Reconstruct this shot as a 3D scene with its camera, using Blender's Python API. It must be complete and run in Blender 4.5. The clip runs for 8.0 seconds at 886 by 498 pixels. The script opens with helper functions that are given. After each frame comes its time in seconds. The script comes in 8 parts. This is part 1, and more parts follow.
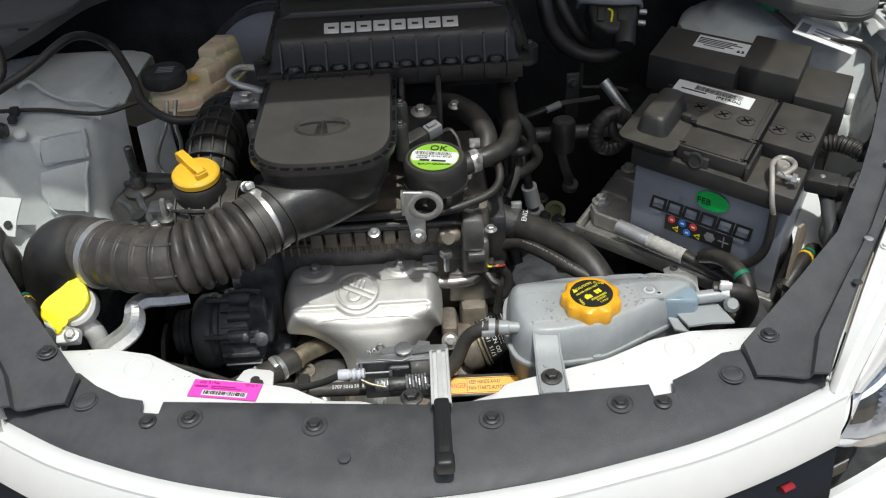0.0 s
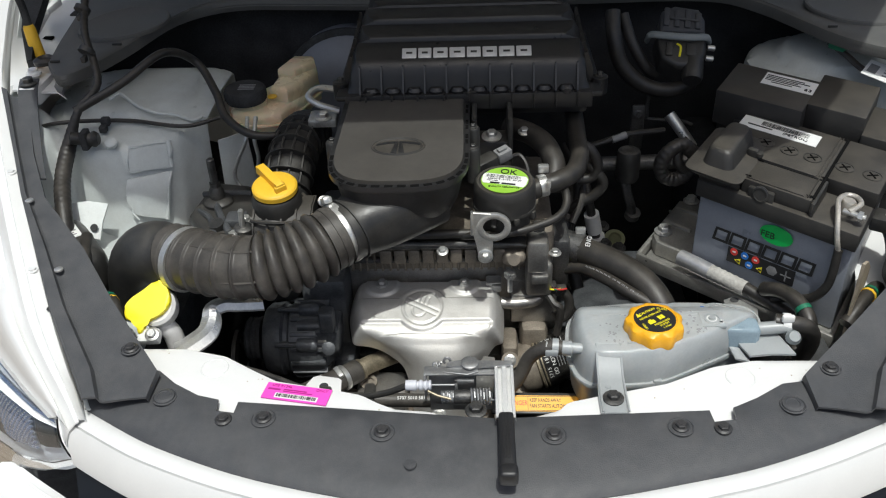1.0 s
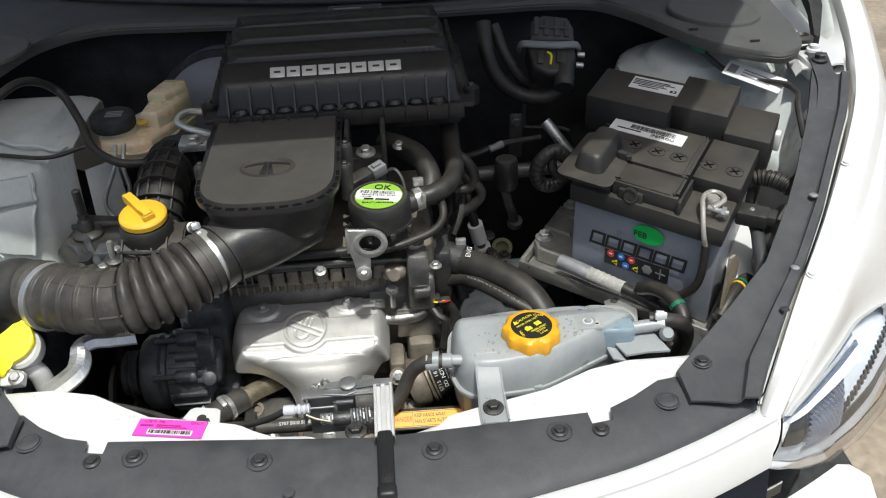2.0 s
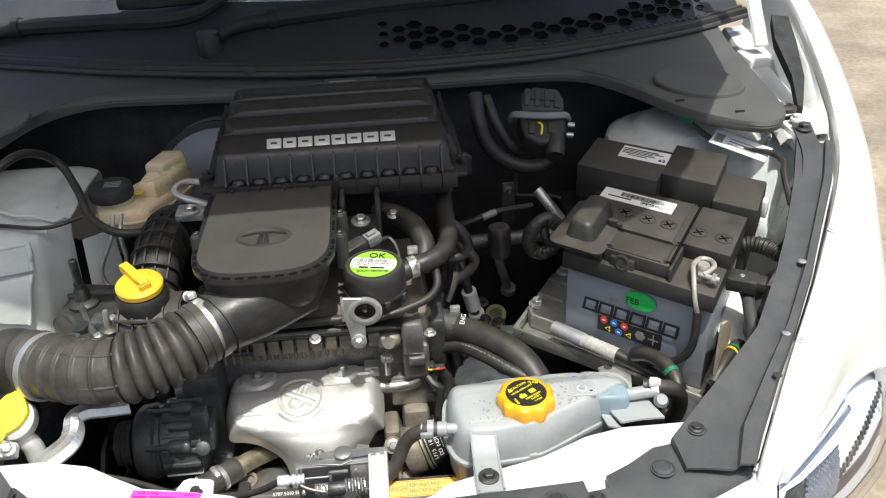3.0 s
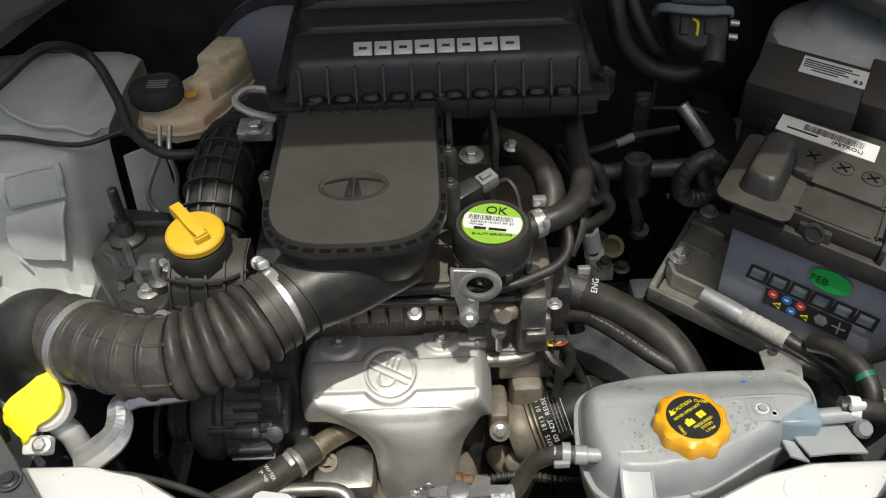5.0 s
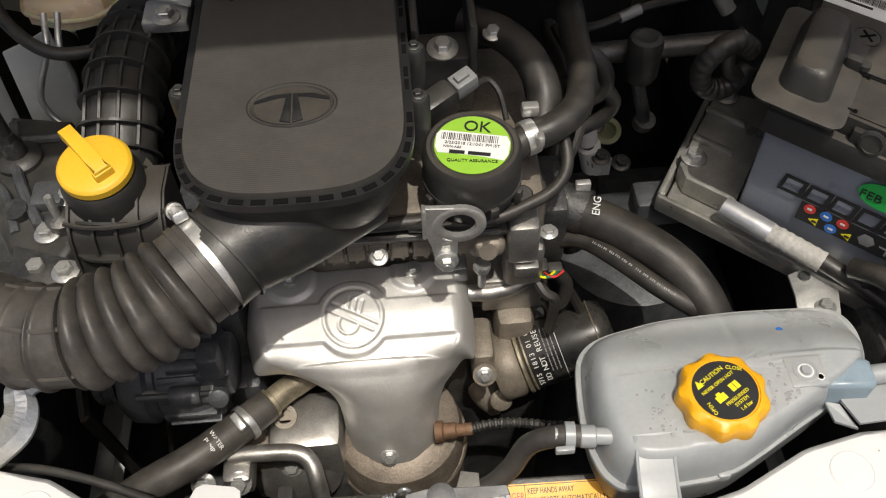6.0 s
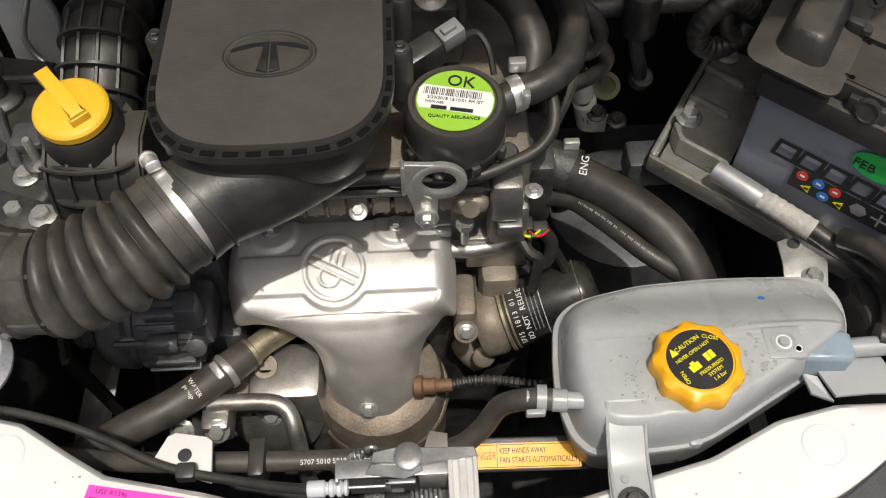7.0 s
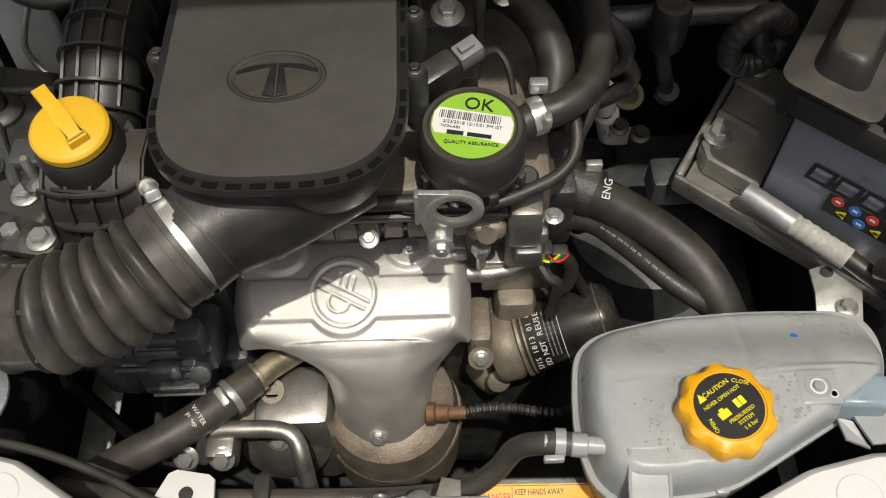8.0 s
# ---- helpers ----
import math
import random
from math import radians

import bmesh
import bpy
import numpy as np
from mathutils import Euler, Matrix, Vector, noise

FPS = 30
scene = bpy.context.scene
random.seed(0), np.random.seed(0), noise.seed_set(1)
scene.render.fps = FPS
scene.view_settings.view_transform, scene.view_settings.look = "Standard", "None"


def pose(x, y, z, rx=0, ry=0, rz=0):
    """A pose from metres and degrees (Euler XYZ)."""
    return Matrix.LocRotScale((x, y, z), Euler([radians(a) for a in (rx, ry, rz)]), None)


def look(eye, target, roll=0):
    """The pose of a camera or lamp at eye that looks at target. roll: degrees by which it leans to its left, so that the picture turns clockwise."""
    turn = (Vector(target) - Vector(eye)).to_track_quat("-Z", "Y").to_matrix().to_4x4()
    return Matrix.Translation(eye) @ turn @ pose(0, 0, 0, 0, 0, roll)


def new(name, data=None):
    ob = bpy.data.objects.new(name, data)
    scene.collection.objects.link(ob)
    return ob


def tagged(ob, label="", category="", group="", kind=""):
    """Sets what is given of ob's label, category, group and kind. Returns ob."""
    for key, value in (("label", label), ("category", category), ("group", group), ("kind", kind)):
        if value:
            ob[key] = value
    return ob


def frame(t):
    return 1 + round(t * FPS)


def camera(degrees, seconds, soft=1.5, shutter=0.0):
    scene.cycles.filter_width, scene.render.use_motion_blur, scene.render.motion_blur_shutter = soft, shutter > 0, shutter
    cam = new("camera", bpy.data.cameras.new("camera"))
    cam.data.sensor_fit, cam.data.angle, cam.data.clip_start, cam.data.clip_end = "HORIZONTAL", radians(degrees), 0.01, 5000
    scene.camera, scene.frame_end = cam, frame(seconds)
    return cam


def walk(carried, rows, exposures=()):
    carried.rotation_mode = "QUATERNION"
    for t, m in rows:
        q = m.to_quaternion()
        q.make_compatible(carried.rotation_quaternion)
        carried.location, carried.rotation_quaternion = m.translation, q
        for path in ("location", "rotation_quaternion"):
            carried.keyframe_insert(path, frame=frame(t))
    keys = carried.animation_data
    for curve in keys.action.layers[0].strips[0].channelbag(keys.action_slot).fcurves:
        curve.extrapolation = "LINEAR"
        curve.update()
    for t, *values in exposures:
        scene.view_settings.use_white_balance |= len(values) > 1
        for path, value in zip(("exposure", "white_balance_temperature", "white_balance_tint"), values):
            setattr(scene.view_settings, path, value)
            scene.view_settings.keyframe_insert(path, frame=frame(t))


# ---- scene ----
cam = camera(54.0, 8.0, soft=1.15)
PATH = [
    (0, (0.046, -0.008, 1.601), (0.059, 1.601, 0.414), -3.2),
    (0.5, (0.008, -0.045, 1.614), (-0.031, 1.595, 0.47), -2.7),
    (1, (0.013, -0.045, 1.615), (-0.071, 1.602, 0.483), -2.5),
    (1.5, (0.06, -0.035, 1.611), (0.053, 1.617, 0.483), -2.7),
    (1.7, (0.071, -0.035, 1.607), (0.123, 1.618, 0.483), -2.7),
    (2.8, (0.069, -0.045, 1.62), (0.21, 1.67, 0.601), -2.3),
    (3, (0.069, -0.045, 1.62), (0.2, 1.69, 0.634), -2.3),
    (3.5, (0.069, -0.043, 1.619), (0.167, 1.704, 0.65), -2.3),
    (4, (0.063, -0.013, 1.611), (0.116, 1.703, 0.585), -2.5),
    (4.5, (0.025, 0.099, 1.606), (0.029, 1.739, 0.461), -2.4),
    (4.7, (0.004, 0.176, 1.61), (0.001, 1.78, 0.414), -2.0),
    (5.8, (-0.021, 0.468, 1.544), (0.04, 1.716, -0.018), -2.4),
    (6, (-0.005, 0.494, 1.538), (0.055, 1.718, -0.043), -2.2),
    (6.5, (0.017, 0.51, 1.529), (0.057, 1.664, -0.104), -1.5),
    (7, (0.024, 0.508, 1.535), (0.051, 1.631, -0.12), -1.5),
    (7.5, (0.022, 0.51, 1.531), (0.044, 1.633, -0.124), -1.7),
    (8, (0.025, 0.562, 1.525), (0.019, 1.656, -0.149), -2.3),
]
EXPOSURES = [(0.0, -0.10, 6010, 4), (1.7, -0.05, 6010, 4), (2.8, 0.52, 6230, 4), (3.5, 0.55, 6230, 4), (4.2, 0.28, 6220, 4), (4.7, -0.13, 6290, 4), (5.8, -0.10, 6600, 8), (7.4, -0.10, 6640, 9), (8.0, -0.26, 6720, 7)]
walk(cam, [(t, look(eye, target, roll)) for t, eye, target, roll in PATH], EXPOSURES)

# ---- world, sun, exposure ----
SUN_TRAVEL = Vector((-0.08, 0.33, -1.0)).normalized()
world = bpy.data.worlds.new("sky")
world.use_nodes = True
scene.world = world
sky = world.node_tree.nodes.new("ShaderNodeTexSky")
sky.sky_type = "NISHITA"
sky.sun_disc = False
sky.sun_elevation = math.asin(-SUN_TRAVEL.z)
sky.sun_rotation = math.atan2(-SUN_TRAVEL.x, -SUN_TRAVEL.y)
sky.air_density, sky.dust_density, sky.ozone_density = 0.7, 6.0, 0.6
world.node_tree.links.new(sky.outputs[0], world.node_tree.nodes["Background"].inputs[0])
world.node_tree.nodes["Background"].inputs[1].default_value = 0.115
sun_data = bpy.data.lights.new("sun", "SUN")
sun_data.energy, sun_data.angle, sun_data.color = 3.1, radians(0.6), (1.0, 0.95, 0.87)
sun = new("sun", sun_data)
sun.matrix_world = look((0, 0, 6), Vector((0, 0, 6)) + SUN_TRAVEL)


# ---- materials ----
def mat(name, col, rough=0.5, metal=0.0, var=0.18, scale=40.0, bump=0.1, fine=350.0, coat=0.0, dust=None, dust_amount=0.0, dust_scale=9.0, spec=0.5, rvar=0.09, top_dust_lift=0.0):
    m = bpy.data.materials.new(name)
    m.use_nodes = True
    nt = m.node_tree
    b = nt.nodes["Principled BSDF"]
    tc = nt.nodes.new("ShaderNodeTexCoord")
    n1 = nt.nodes.new("ShaderNodeTexNoise")
    n1.inputs["Scale"].default_value, n1.inputs["Detail"].default_value = scale, 5.0
    n2 = nt.nodes.new("ShaderNodeTexNoise")
    n2.inputs["Scale"].default_value, n2.inputs["Detail"].default_value = fine, 3.0
    ramp = nt.nodes.new("ShaderNodeMapRange")
    ramp.inputs["From Min"].default_value, ramp.inputs["From Max"].default_value = 0.3, 0.7
    ramp.inputs["To Min"].default_value, ramp.inputs["To Max"].default_value = 1 - var, 1 + var
    mul = nt.nodes.new("ShaderNodeMix")
    mul.data_type, mul.blend_type = "RGBA", "MULTIPLY"
    mul.inputs[0].default_value = 1.0
    mul.inputs[6].default_value = (*col, 1)
    nt.links.new(tc.outputs["Object"], n1.inputs["Vector"])
    nt.links.new(tc.outputs["Object"], n2.inputs["Vector"])
    nt.links.new(n1.outputs["Fac"], ramp.inputs["Value"])
    nt.links.new(ramp.outputs[0], mul.inputs[7])
    grain = nt.nodes.new("ShaderNodeMapRange")
    grain.inputs["From Min"].default_value, grain.inputs["From Max"].default_value = 0.3, 0.7
    grain.inputs["To Min"].default_value, grain.inputs["To Max"].default_value = 1 - 0.6 * var, 1 + 0.6 * var
    nt.links.new(n2.outputs["Fac"], grain.inputs["Value"])
    mul2 = nt.nodes.new("ShaderNodeMix")
    mul2.data_type, mul2.blend_type = "RGBA", "MULTIPLY"
    mul2.inputs[0].default_value = 1.0
    nt.links.new(mul.outputs[2], mul2.inputs[6])
    nt.links.new(grain.outputs[0], mul2.inputs[7])
    out = mul2.outputs[2]
    if dust:
        n3 = nt.nodes.new("ShaderNodeTexNoise")
        n3.inputs["Scale"].default_value, n3.inputs["Detail"].default_value, n3.inputs["Roughness"].default_value = dust_scale, 8.0, 0.7
        r3 = nt.nodes.new("ShaderNodeMapRange")
        r3.inputs["From Min"].default_value, r3.inputs["From Max"].default_value = 0.4, 0.75
        r3.inputs["To Max"].default_value = dust_amount
        nt.links.new(tc.outputs["Object"], n3.inputs["Vector"])
        nt.links.new(n3.outputs["Fac"], r3.inputs["Value"])
        amount = r3.outputs[0]
        # dust on upward faces; also puts brighter tops and darker sides into colour
        if top_dust_lift:
            geo = nt.nodes.new("ShaderNodeNewGeometry")
            sep = nt.nodes.new("ShaderNodeSeparateXYZ")
            lie = nt.nodes.new("ShaderNodeMapRange")
            lie.inputs["From Min"].default_value, lie.inputs["From Max"].default_value = 0.45, 0.95
            lie.inputs["To Max"].default_value = top_dust_lift
            add = nt.nodes.new("ShaderNodeMath")
            add.operation, add.use_clamp = "MULTIPLY_ADD", True
            nt.links.new(geo.outputs["Normal"], sep.inputs[0])
            nt.links.new(sep.outputs["Z"], lie.inputs["Value"])
            blot = nt.nodes.new("ShaderNodeMapRange")
            blot.inputs["From Min"].default_value, blot.inputs["From Max"].default_value = 0.25, 0.75
            blot.inputs["To Min"].default_value, blot.inputs["To Max"].default_value = 0.55, 1.25
            nt.links.new(n3.outputs["Fac"], blot.inputs["Value"])
            nt.links.new(lie.outputs[0], add.inputs[0])
            nt.links.new(blot.outputs[0], add.inputs[1])
            nt.links.new(r3.outputs[0], add.inputs[2])
            amount = add.outputs[0]
        mx = nt.nodes.new("ShaderNodeMix")
        mx.data_type = "RGBA"
        mx.inputs[7].default_value = (*dust, 1)
        nt.links.new(amount, mx.inputs[0])
        nt.links.new(out, mx.inputs[6])
        out = mx.outputs[2]
    nt.links.new(out, b.inputs["Base Color"])
    rr = nt.nodes.new("ShaderNodeMapRange")
    rr.inputs["From Min"].default_value, rr.inputs["From Max"].default_value = 0.3, 0.7
    rr.inputs["To Min"].default_value, rr.inputs["To Max"].default_value = max(0.02, rough - rvar), min(1, rough + rvar)
    nt.links.new(n1.outputs["Fac"], rr.inputs["Value"])
    nt.links.new(rr.outputs[0], b.inputs["Roughness"])
    b.inputs["Metallic"].default_value = metal
    b.inputs["Specular IOR Level"].default_value = spec
    b.inputs["Coat Weight"].default_value = coat
    b.inputs["Coat Roughness"].default_value = 0.06
    if bump:
        bp = nt.nodes.new("ShaderNodeBump")
        bp.inputs["Strength"].default_value, bp.inputs["Distance"].default_value = bump, 0.001
        nt.links.new(n2.outputs["Fac"], bp.inputs["Height"])
        nt.links.new(bp.outputs[0], b.inputs["Normal"])
    return m


DUST = (0.27, 0.245, 0.20)
WHITE = mat("white_paint", (0.74, 0.74, 0.73), 0.25, coat=0.6, var=0.015, bump=0.0, dust=(0.62, 0.60, 0.57), dust_amount=0.012, dust_scale=40, rvar=0.01)
INNER = mat("inner_body_paint", (0.57, 0.60, 0.59), 0.36, var=0.05, bump=0.03, dust=(0.36, 0.34, 0.30), dust_amount=0.30, dust_scale=16)
PLASTIC = mat("black_plastic", (0.022, 0.022, 0.022), 0.42, var=0.2, bump=0.2, dust=DUST, dust_amount=0.09, dust_scale=32, top_dust_lift=0.07)
PLASTIC_DUSTY = mat("dusty_black_plastic", (0.024, 0.0235, 0.023), 0.5, var=0.1, scale=18, bump=0.3, fine=500, dust=(0.25, 0.215, 0.165), dust_amount=0.05, dust_scale=36, top_dust_lift=0.14)
COWL = mat("cowl_plastic", (0.044, 0.048, 0.055), 0.50, var=0.12, scale=12, bump=0.15, fine=500, dust=DUST, dust_amount=0.05, dust_scale=30, spec=0.2)
PAINTBLACK = mat("filter_black_plastic", (0.017, 0.017, 0.018), 0.36, var=0.15, bump=0.12, fine=600, dust=DUST, dust_amount=0.03, dust_scale=60)
TROUGH = mat("dusty_trough_plastic", (0.088, 0.088, 0.084), 0.6, var=0.12, scale=14, bump=0.2, fine=600, dust=(0.22, 0.21, 0.19), dust_amount=0.14, dust_scale=30)
COVER = mat("grey_trim_plastic", (0.050, 0.052, 0.057), 0.58, var=0.12, bump=0.35, fine=700, dust=(0.24, 0.22, 0.20), dust_amount=0.12, dust_scale=38)
RUBBER = mat("rubber", (0.021, 0.020, 0.019), 0.46, var=0.2, bump=0.2, dust=(0.24, 0.20, 0.145), dust_amount=0.08, dust_scale=40, top_dust_lift=0.07)
HOSE_DUSTY = mat("dusty_hose_rubber", (0.046, 0.042, 0.038), 0.5, var=0.2, bump=0.2, dust=DUST, dust_amount=0.20, dust_scale=38)
CLIPMAT = mat("clip_plastic", (0.030, 0.030, 0.032), 0.5, var=0.15, bump=0.1, dust=(0.24, 0.22, 0.20), dust_amount=0.15, dust_scale=60)
FIREWALL = mat("sound_deadening", (0.036, 0.036, 0.037), 0.8, var=0.3, scale=20, bump=0.3, spec=0.15)
LATCHZINC = mat("dull_zinc", (0.34, 0.345, 0.35), 0.42, 0.7, var=0.15, bump=0.15, dust=(0.25, 0.22, 0.18), dust_amount=0.25, dust_scale=60)
# one black for dark parts, and for shade in holes and cavities
BLACK = mat("dull_black", (0.050, 0.051, 0.052), 0.85, var=0.3, bump=0.2, spec=0.1)
DARKMETAL = mat("dark_cast_metal", (0.10, 0.10, 0.10), 0.5, 0.8, var=0.35, bump=0.5, dust=DUST, dust_amount=0.3)
DUSTYCAST = mat("dusty_cast_metal", (0.24, 0.21, 0.17), 0.55, 0.35, var=0.25, bump=0.25, fine=450, dust=(0.12, 0.09, 0.06), dust_amount=0.5, dust_scale=30)
CAST = mat("cast_aluminium", (0.42, 0.41, 0.39), 0.42, 0.85, var=0.2, bump=0.22, fine=500, dust=(0.22, 0.18, 0.13), dust_amount=0.5, dust_scale=22)
SHIELD = mat("pressed_aluminium", (0.58, 0.57, 0.545), 0.52, 0.60, var=0.06, bump=0.14, fine=420, dust=(0.42, 0.38, 0.33), dust_amount=0.35, dust_scale=60)
# near-black put on closed slots, gaps and grille cells as their inner shade
HOLE_SHADE = mat("hole_shade_black", (0.010, 0.010, 0.010), 0.95, var=0.1, bump=0.0, spec=0.0)
DARKCAST = mat("blue_black_casting", (0.080, 0.085, 0.092), 0.45, 0.35, var=0.3, bump=0.4, dust=DUST, dust_amount=0.10, dust_scale=40)
STEEL = mat("zinc_steel", (0.62, 0.62, 0.60), 0.36, 0.75, var=0.15, bump=0.15, dust=(0.4, 0.35, 0.28), dust_amount=0.2)
BRASS = mat("yellow_zinc_steel", (0.36, 0.31, 0.22), 0.48, 0.7, var=0.3, bump=0.3, dust=DUST, dust_amount=0.3, dust_scale=40)
RUST = mat("rusty_iron", (0.22, 0.13, 0.08), 0.7, 0.5, var=0.35, bump=0.6)
HEATED = mat("heat_tinted_iron", (0.27, 0.235, 0.195), 0.55, 0.5, var=0.3, bump=0.5, dust=(0.16, 0.10, 0.06), dust_amount=0.6, dust_scale=18)
YELLOW = mat("yellow_plastic", (0.85, 0.52, 0.03), 0.42, var=0.06, bump=0.1, dust=(0.5, 0.3, 0.08), dust_amount=0.25, dust_scale=20)
LEMON = mat("lemon_plastic", (0.93, 0.80, 0.02), 0.4, var=0.04, bump=0.05)
ORANGE = mat("orange_plastic", (0.86, 0.42, 0.01), 0.38, var=0.05, bump=0.08, dust=(0.5, 0.28, 0.06), dust_amount=0.2, dust_scale=25)
PAPER = mat("white_label_paper", (0.78, 0.78, 0.76), 0.5, var=0.04, bump=0.02)
GREENLAB = mat("green_label", (0.30, 0.56, 0.05), 0.45, var=0.04, bump=0.02)
PINK = mat("pink_label", (0.80, 0.08, 0.52), 0.4, var=0.04, bump=0.02)
ORANGELAB = mat("orange_label", (0.90, 0.45, 0.03), 0.45, var=0.05, bump=0.02)
INK = mat("black_ink", (0.015, 0.015, 0.016), 0.5, var=0.1, bump=0.0)
WHITEINK = mat("white_ink", (0.70, 0.70, 0.68), 0.5, var=0.1, bump=0.0)
YELLOWINK = mat("yellow_ink", (0.85, 0.75, 0.02), 0.45, var=0.05, bump=0.0)
REDINK = mat("red_ink", (0.65, 0.05, 0.04), 0.45, var=0.05, bump=0.0)
MAGENTA = mat("dark_magenta_ink", (0.38, 0.02, 0.22), 0.45, var=0.05, bump=0.0)
BLUEINK = mat("blue_ink", (0.03, 0.18, 0.60), 0.45, var=0.05, bump=0.0)
GREENDARK = mat("green_round_label", (0.02, 0.45, 0.08), 0.4, var=0.05, bump=0.0)
CREAM = mat("cream_reservoir_plastic", (0.82, 0.69, 0.45), 0.25, var=0.01, bump=0.0, dust=(0.80, 0.56, 0.48), dust_amount=0.5, dust_scale=6)
CREAM.node_tree.nodes["Principled BSDF"].inputs["Transmission Weight"].default_value = 0.06
CREAM.node_tree.nodes["Principled BSDF"].inputs["Subsurface Weight"].default_value = 0.35
CREAM.node_tree.nodes["Principled BSDF"].inputs["Subsurface Scale"].default_value = 0.02
GREYCASE = mat("battery_case_plastic", (0.24, 0.26, 0.30), 0.35, var=0.06, bump=0.05, dust=DUST, dust_amount=0.15)
GREYPLAST = mat("grey_plastic", (0.22, 0.22, 0.22), 0.5, var=0.12, bump=0.1)
SERVO = mat("servo_paint", (0.22, 0.23, 0.26), 0.4, var=0.06, bump=0.0)
BLUEGREY = mat("pale_grey_plastic", (0.20, 0.22, 0.225), 0.4, var=0.06, bump=0.0)
RADIATOR = mat("radiator_fins", (0.05, 0.05, 0.05), 0.6, 0.4, var=0.3, bump=0.5)
SAND = mat("dry_ground", (0.30, 0.25, 0.19), 0.9, var=0.3, scale=3.0, bump=1.0, fine=40, dust=(0.16, 0.13, 0.10), dust_amount=0.5, dust_scale=1.2)
GREENWIRE = mat("green_plastic", (0.02, 0.17, 0.09), 0.4, var=0.1, bump=0.0)
CHROME = mat("chrome", (0.8, 0.8, 0.8), 0.12, 1.0, var=0.05, bump=0.0)
SILVERLET = mat("silver_lettering", (0.66, 0.66, 0.66), 0.35, 0.4, var=0.06, bump=0.0)

LEAD = mat("lead_terminal", (0.52, 0.49, 0.44), 0.45, 0.6, var=0.15, bump=0.3)
TRAYMETAL = mat("coated_tray_steel", (0.42, 0.41, 0.38), 0.36, 0.65, var=0.15, bump=0.15, dust=DUST, dust_amount=0.25, dust_scale=18)
FOIL = mat("foil_sleeve", (0.60, 0.60, 0.61), 0.38, 0.7, var=0.10, scale=30, bump=0.15, fine=120)
WORN = mat("worn_cream_paint", (0.42, 0.36, 0.27), 0.6, var=0.2, bump=0.3, dust=(0.2, 0.13, 0.07), dust_amount=0.5, dust_scale=30)
TANKMAT = mat("translucent_tank_plastic", (0.50, 0.515, 0.515), 0.34, var=0.06, scale=22, bump=0.06, fine=300, dust=(0.24, 0.29, 0.31), dust_amount=0.6, dust_scale=13, spec=0.4)
_b = TANKMAT.node_tree.nodes["Principled BSDF"]
_b.inputs["Transmission Weight"].default_value = 0.22
_b.inputs["Subsurface Weight"].default_value = 0.30
_b.inputs["Subsurface Radius"].default_value = (0.02, 0.025, 0.03)
_b.inputs["Subsurface Scale"].default_value = 0.5
TABMAT = mat("clear_tab_plastic", (0.42, 0.44, 0.445), 0.35, var=0.05, bump=0.03)
TABMAT.node_tree.nodes["Principled BSDF"].inputs["Transmission Weight"].default_value = 0.25
FLUID = mat("coolant_fluid", (0.10, 0.22, 0.27), 0.15, var=0.1, bump=0.0)
WATERSPOT = mat("dried_water_spot", (0.30, 0.30, 0.31), 0.5, var=0.15, bump=0.0)
# fine moulded grooves of the resonator lid
GROOVED = mat("grooved_dusty_plastic", (0.060, 0.056, 0.051), 0.50, var=0.07, scale=14, bump=0.0, dust=DUST, dust_amount=0.08, dust_scale=70)
_nt = GROOVED.node_tree
_wave = _nt.nodes.new("ShaderNodeTexWave")
_wave.bands_direction = "Y"
_wave.inputs["Scale"].default_value = 150.0
_wave.inputs["Distortion"].default_value = 0.0
_bp = _nt.nodes.new("ShaderNodeBump")
_bp.inputs["Strength"].default_value, _bp.inputs["Distance"].default_value = 0.14, 0.0006
_tc = _nt.nodes.new("ShaderNodeTexCoord")
_nt.links.new(_tc.outputs["Object"], _wave.inputs["Vector"])
_nt.links.new(_wave.outputs["Fac"], _bp.inputs["Height"])
_nt.links.new(_bp.outputs[0], _nt.nodes["Principled BSDF"].inputs["Normal"])


def glass_mat(name, tint, rough=0.02):
    m = bpy.data.materials.new(name)
    m.use_nodes = True
    b = m.node_tree.nodes["Principled BSDF"]
    b.inputs["Base Color"].default_value = (*tint, 1)
    b.inputs["Roughness"].default_value = rough
    b.inputs["Transmission Weight"].default_value = 1.0
    b.inputs["IOR"].default_value = 1.45
    return m


GLASS = glass_mat("clear_glass", (0.92, 0.96, 0.95))
LENS = glass_mat("clear_lens", (0.97, 0.98, 1.0), 0.03)
LAMPGREY = mat("lamp_grey", (0.48, 0.50, 0.54), 0.35, var=0.06, bump=0.0)


# ---- mesh helpers ----
def place(ob, parent, centre):
    base = Vector((0, 0, 0))
    up = parent
    while up:
        base += up.location
        up = up.parent
    ob.parent = parent
    ob.location = centre - base
    return ob


def thing(name, at, label, category, group="", kind=""):
    ob = new(name)
    ob.empty_display_size = 0.03
    ob.location = at
    return tagged(ob, label, category, group, kind)


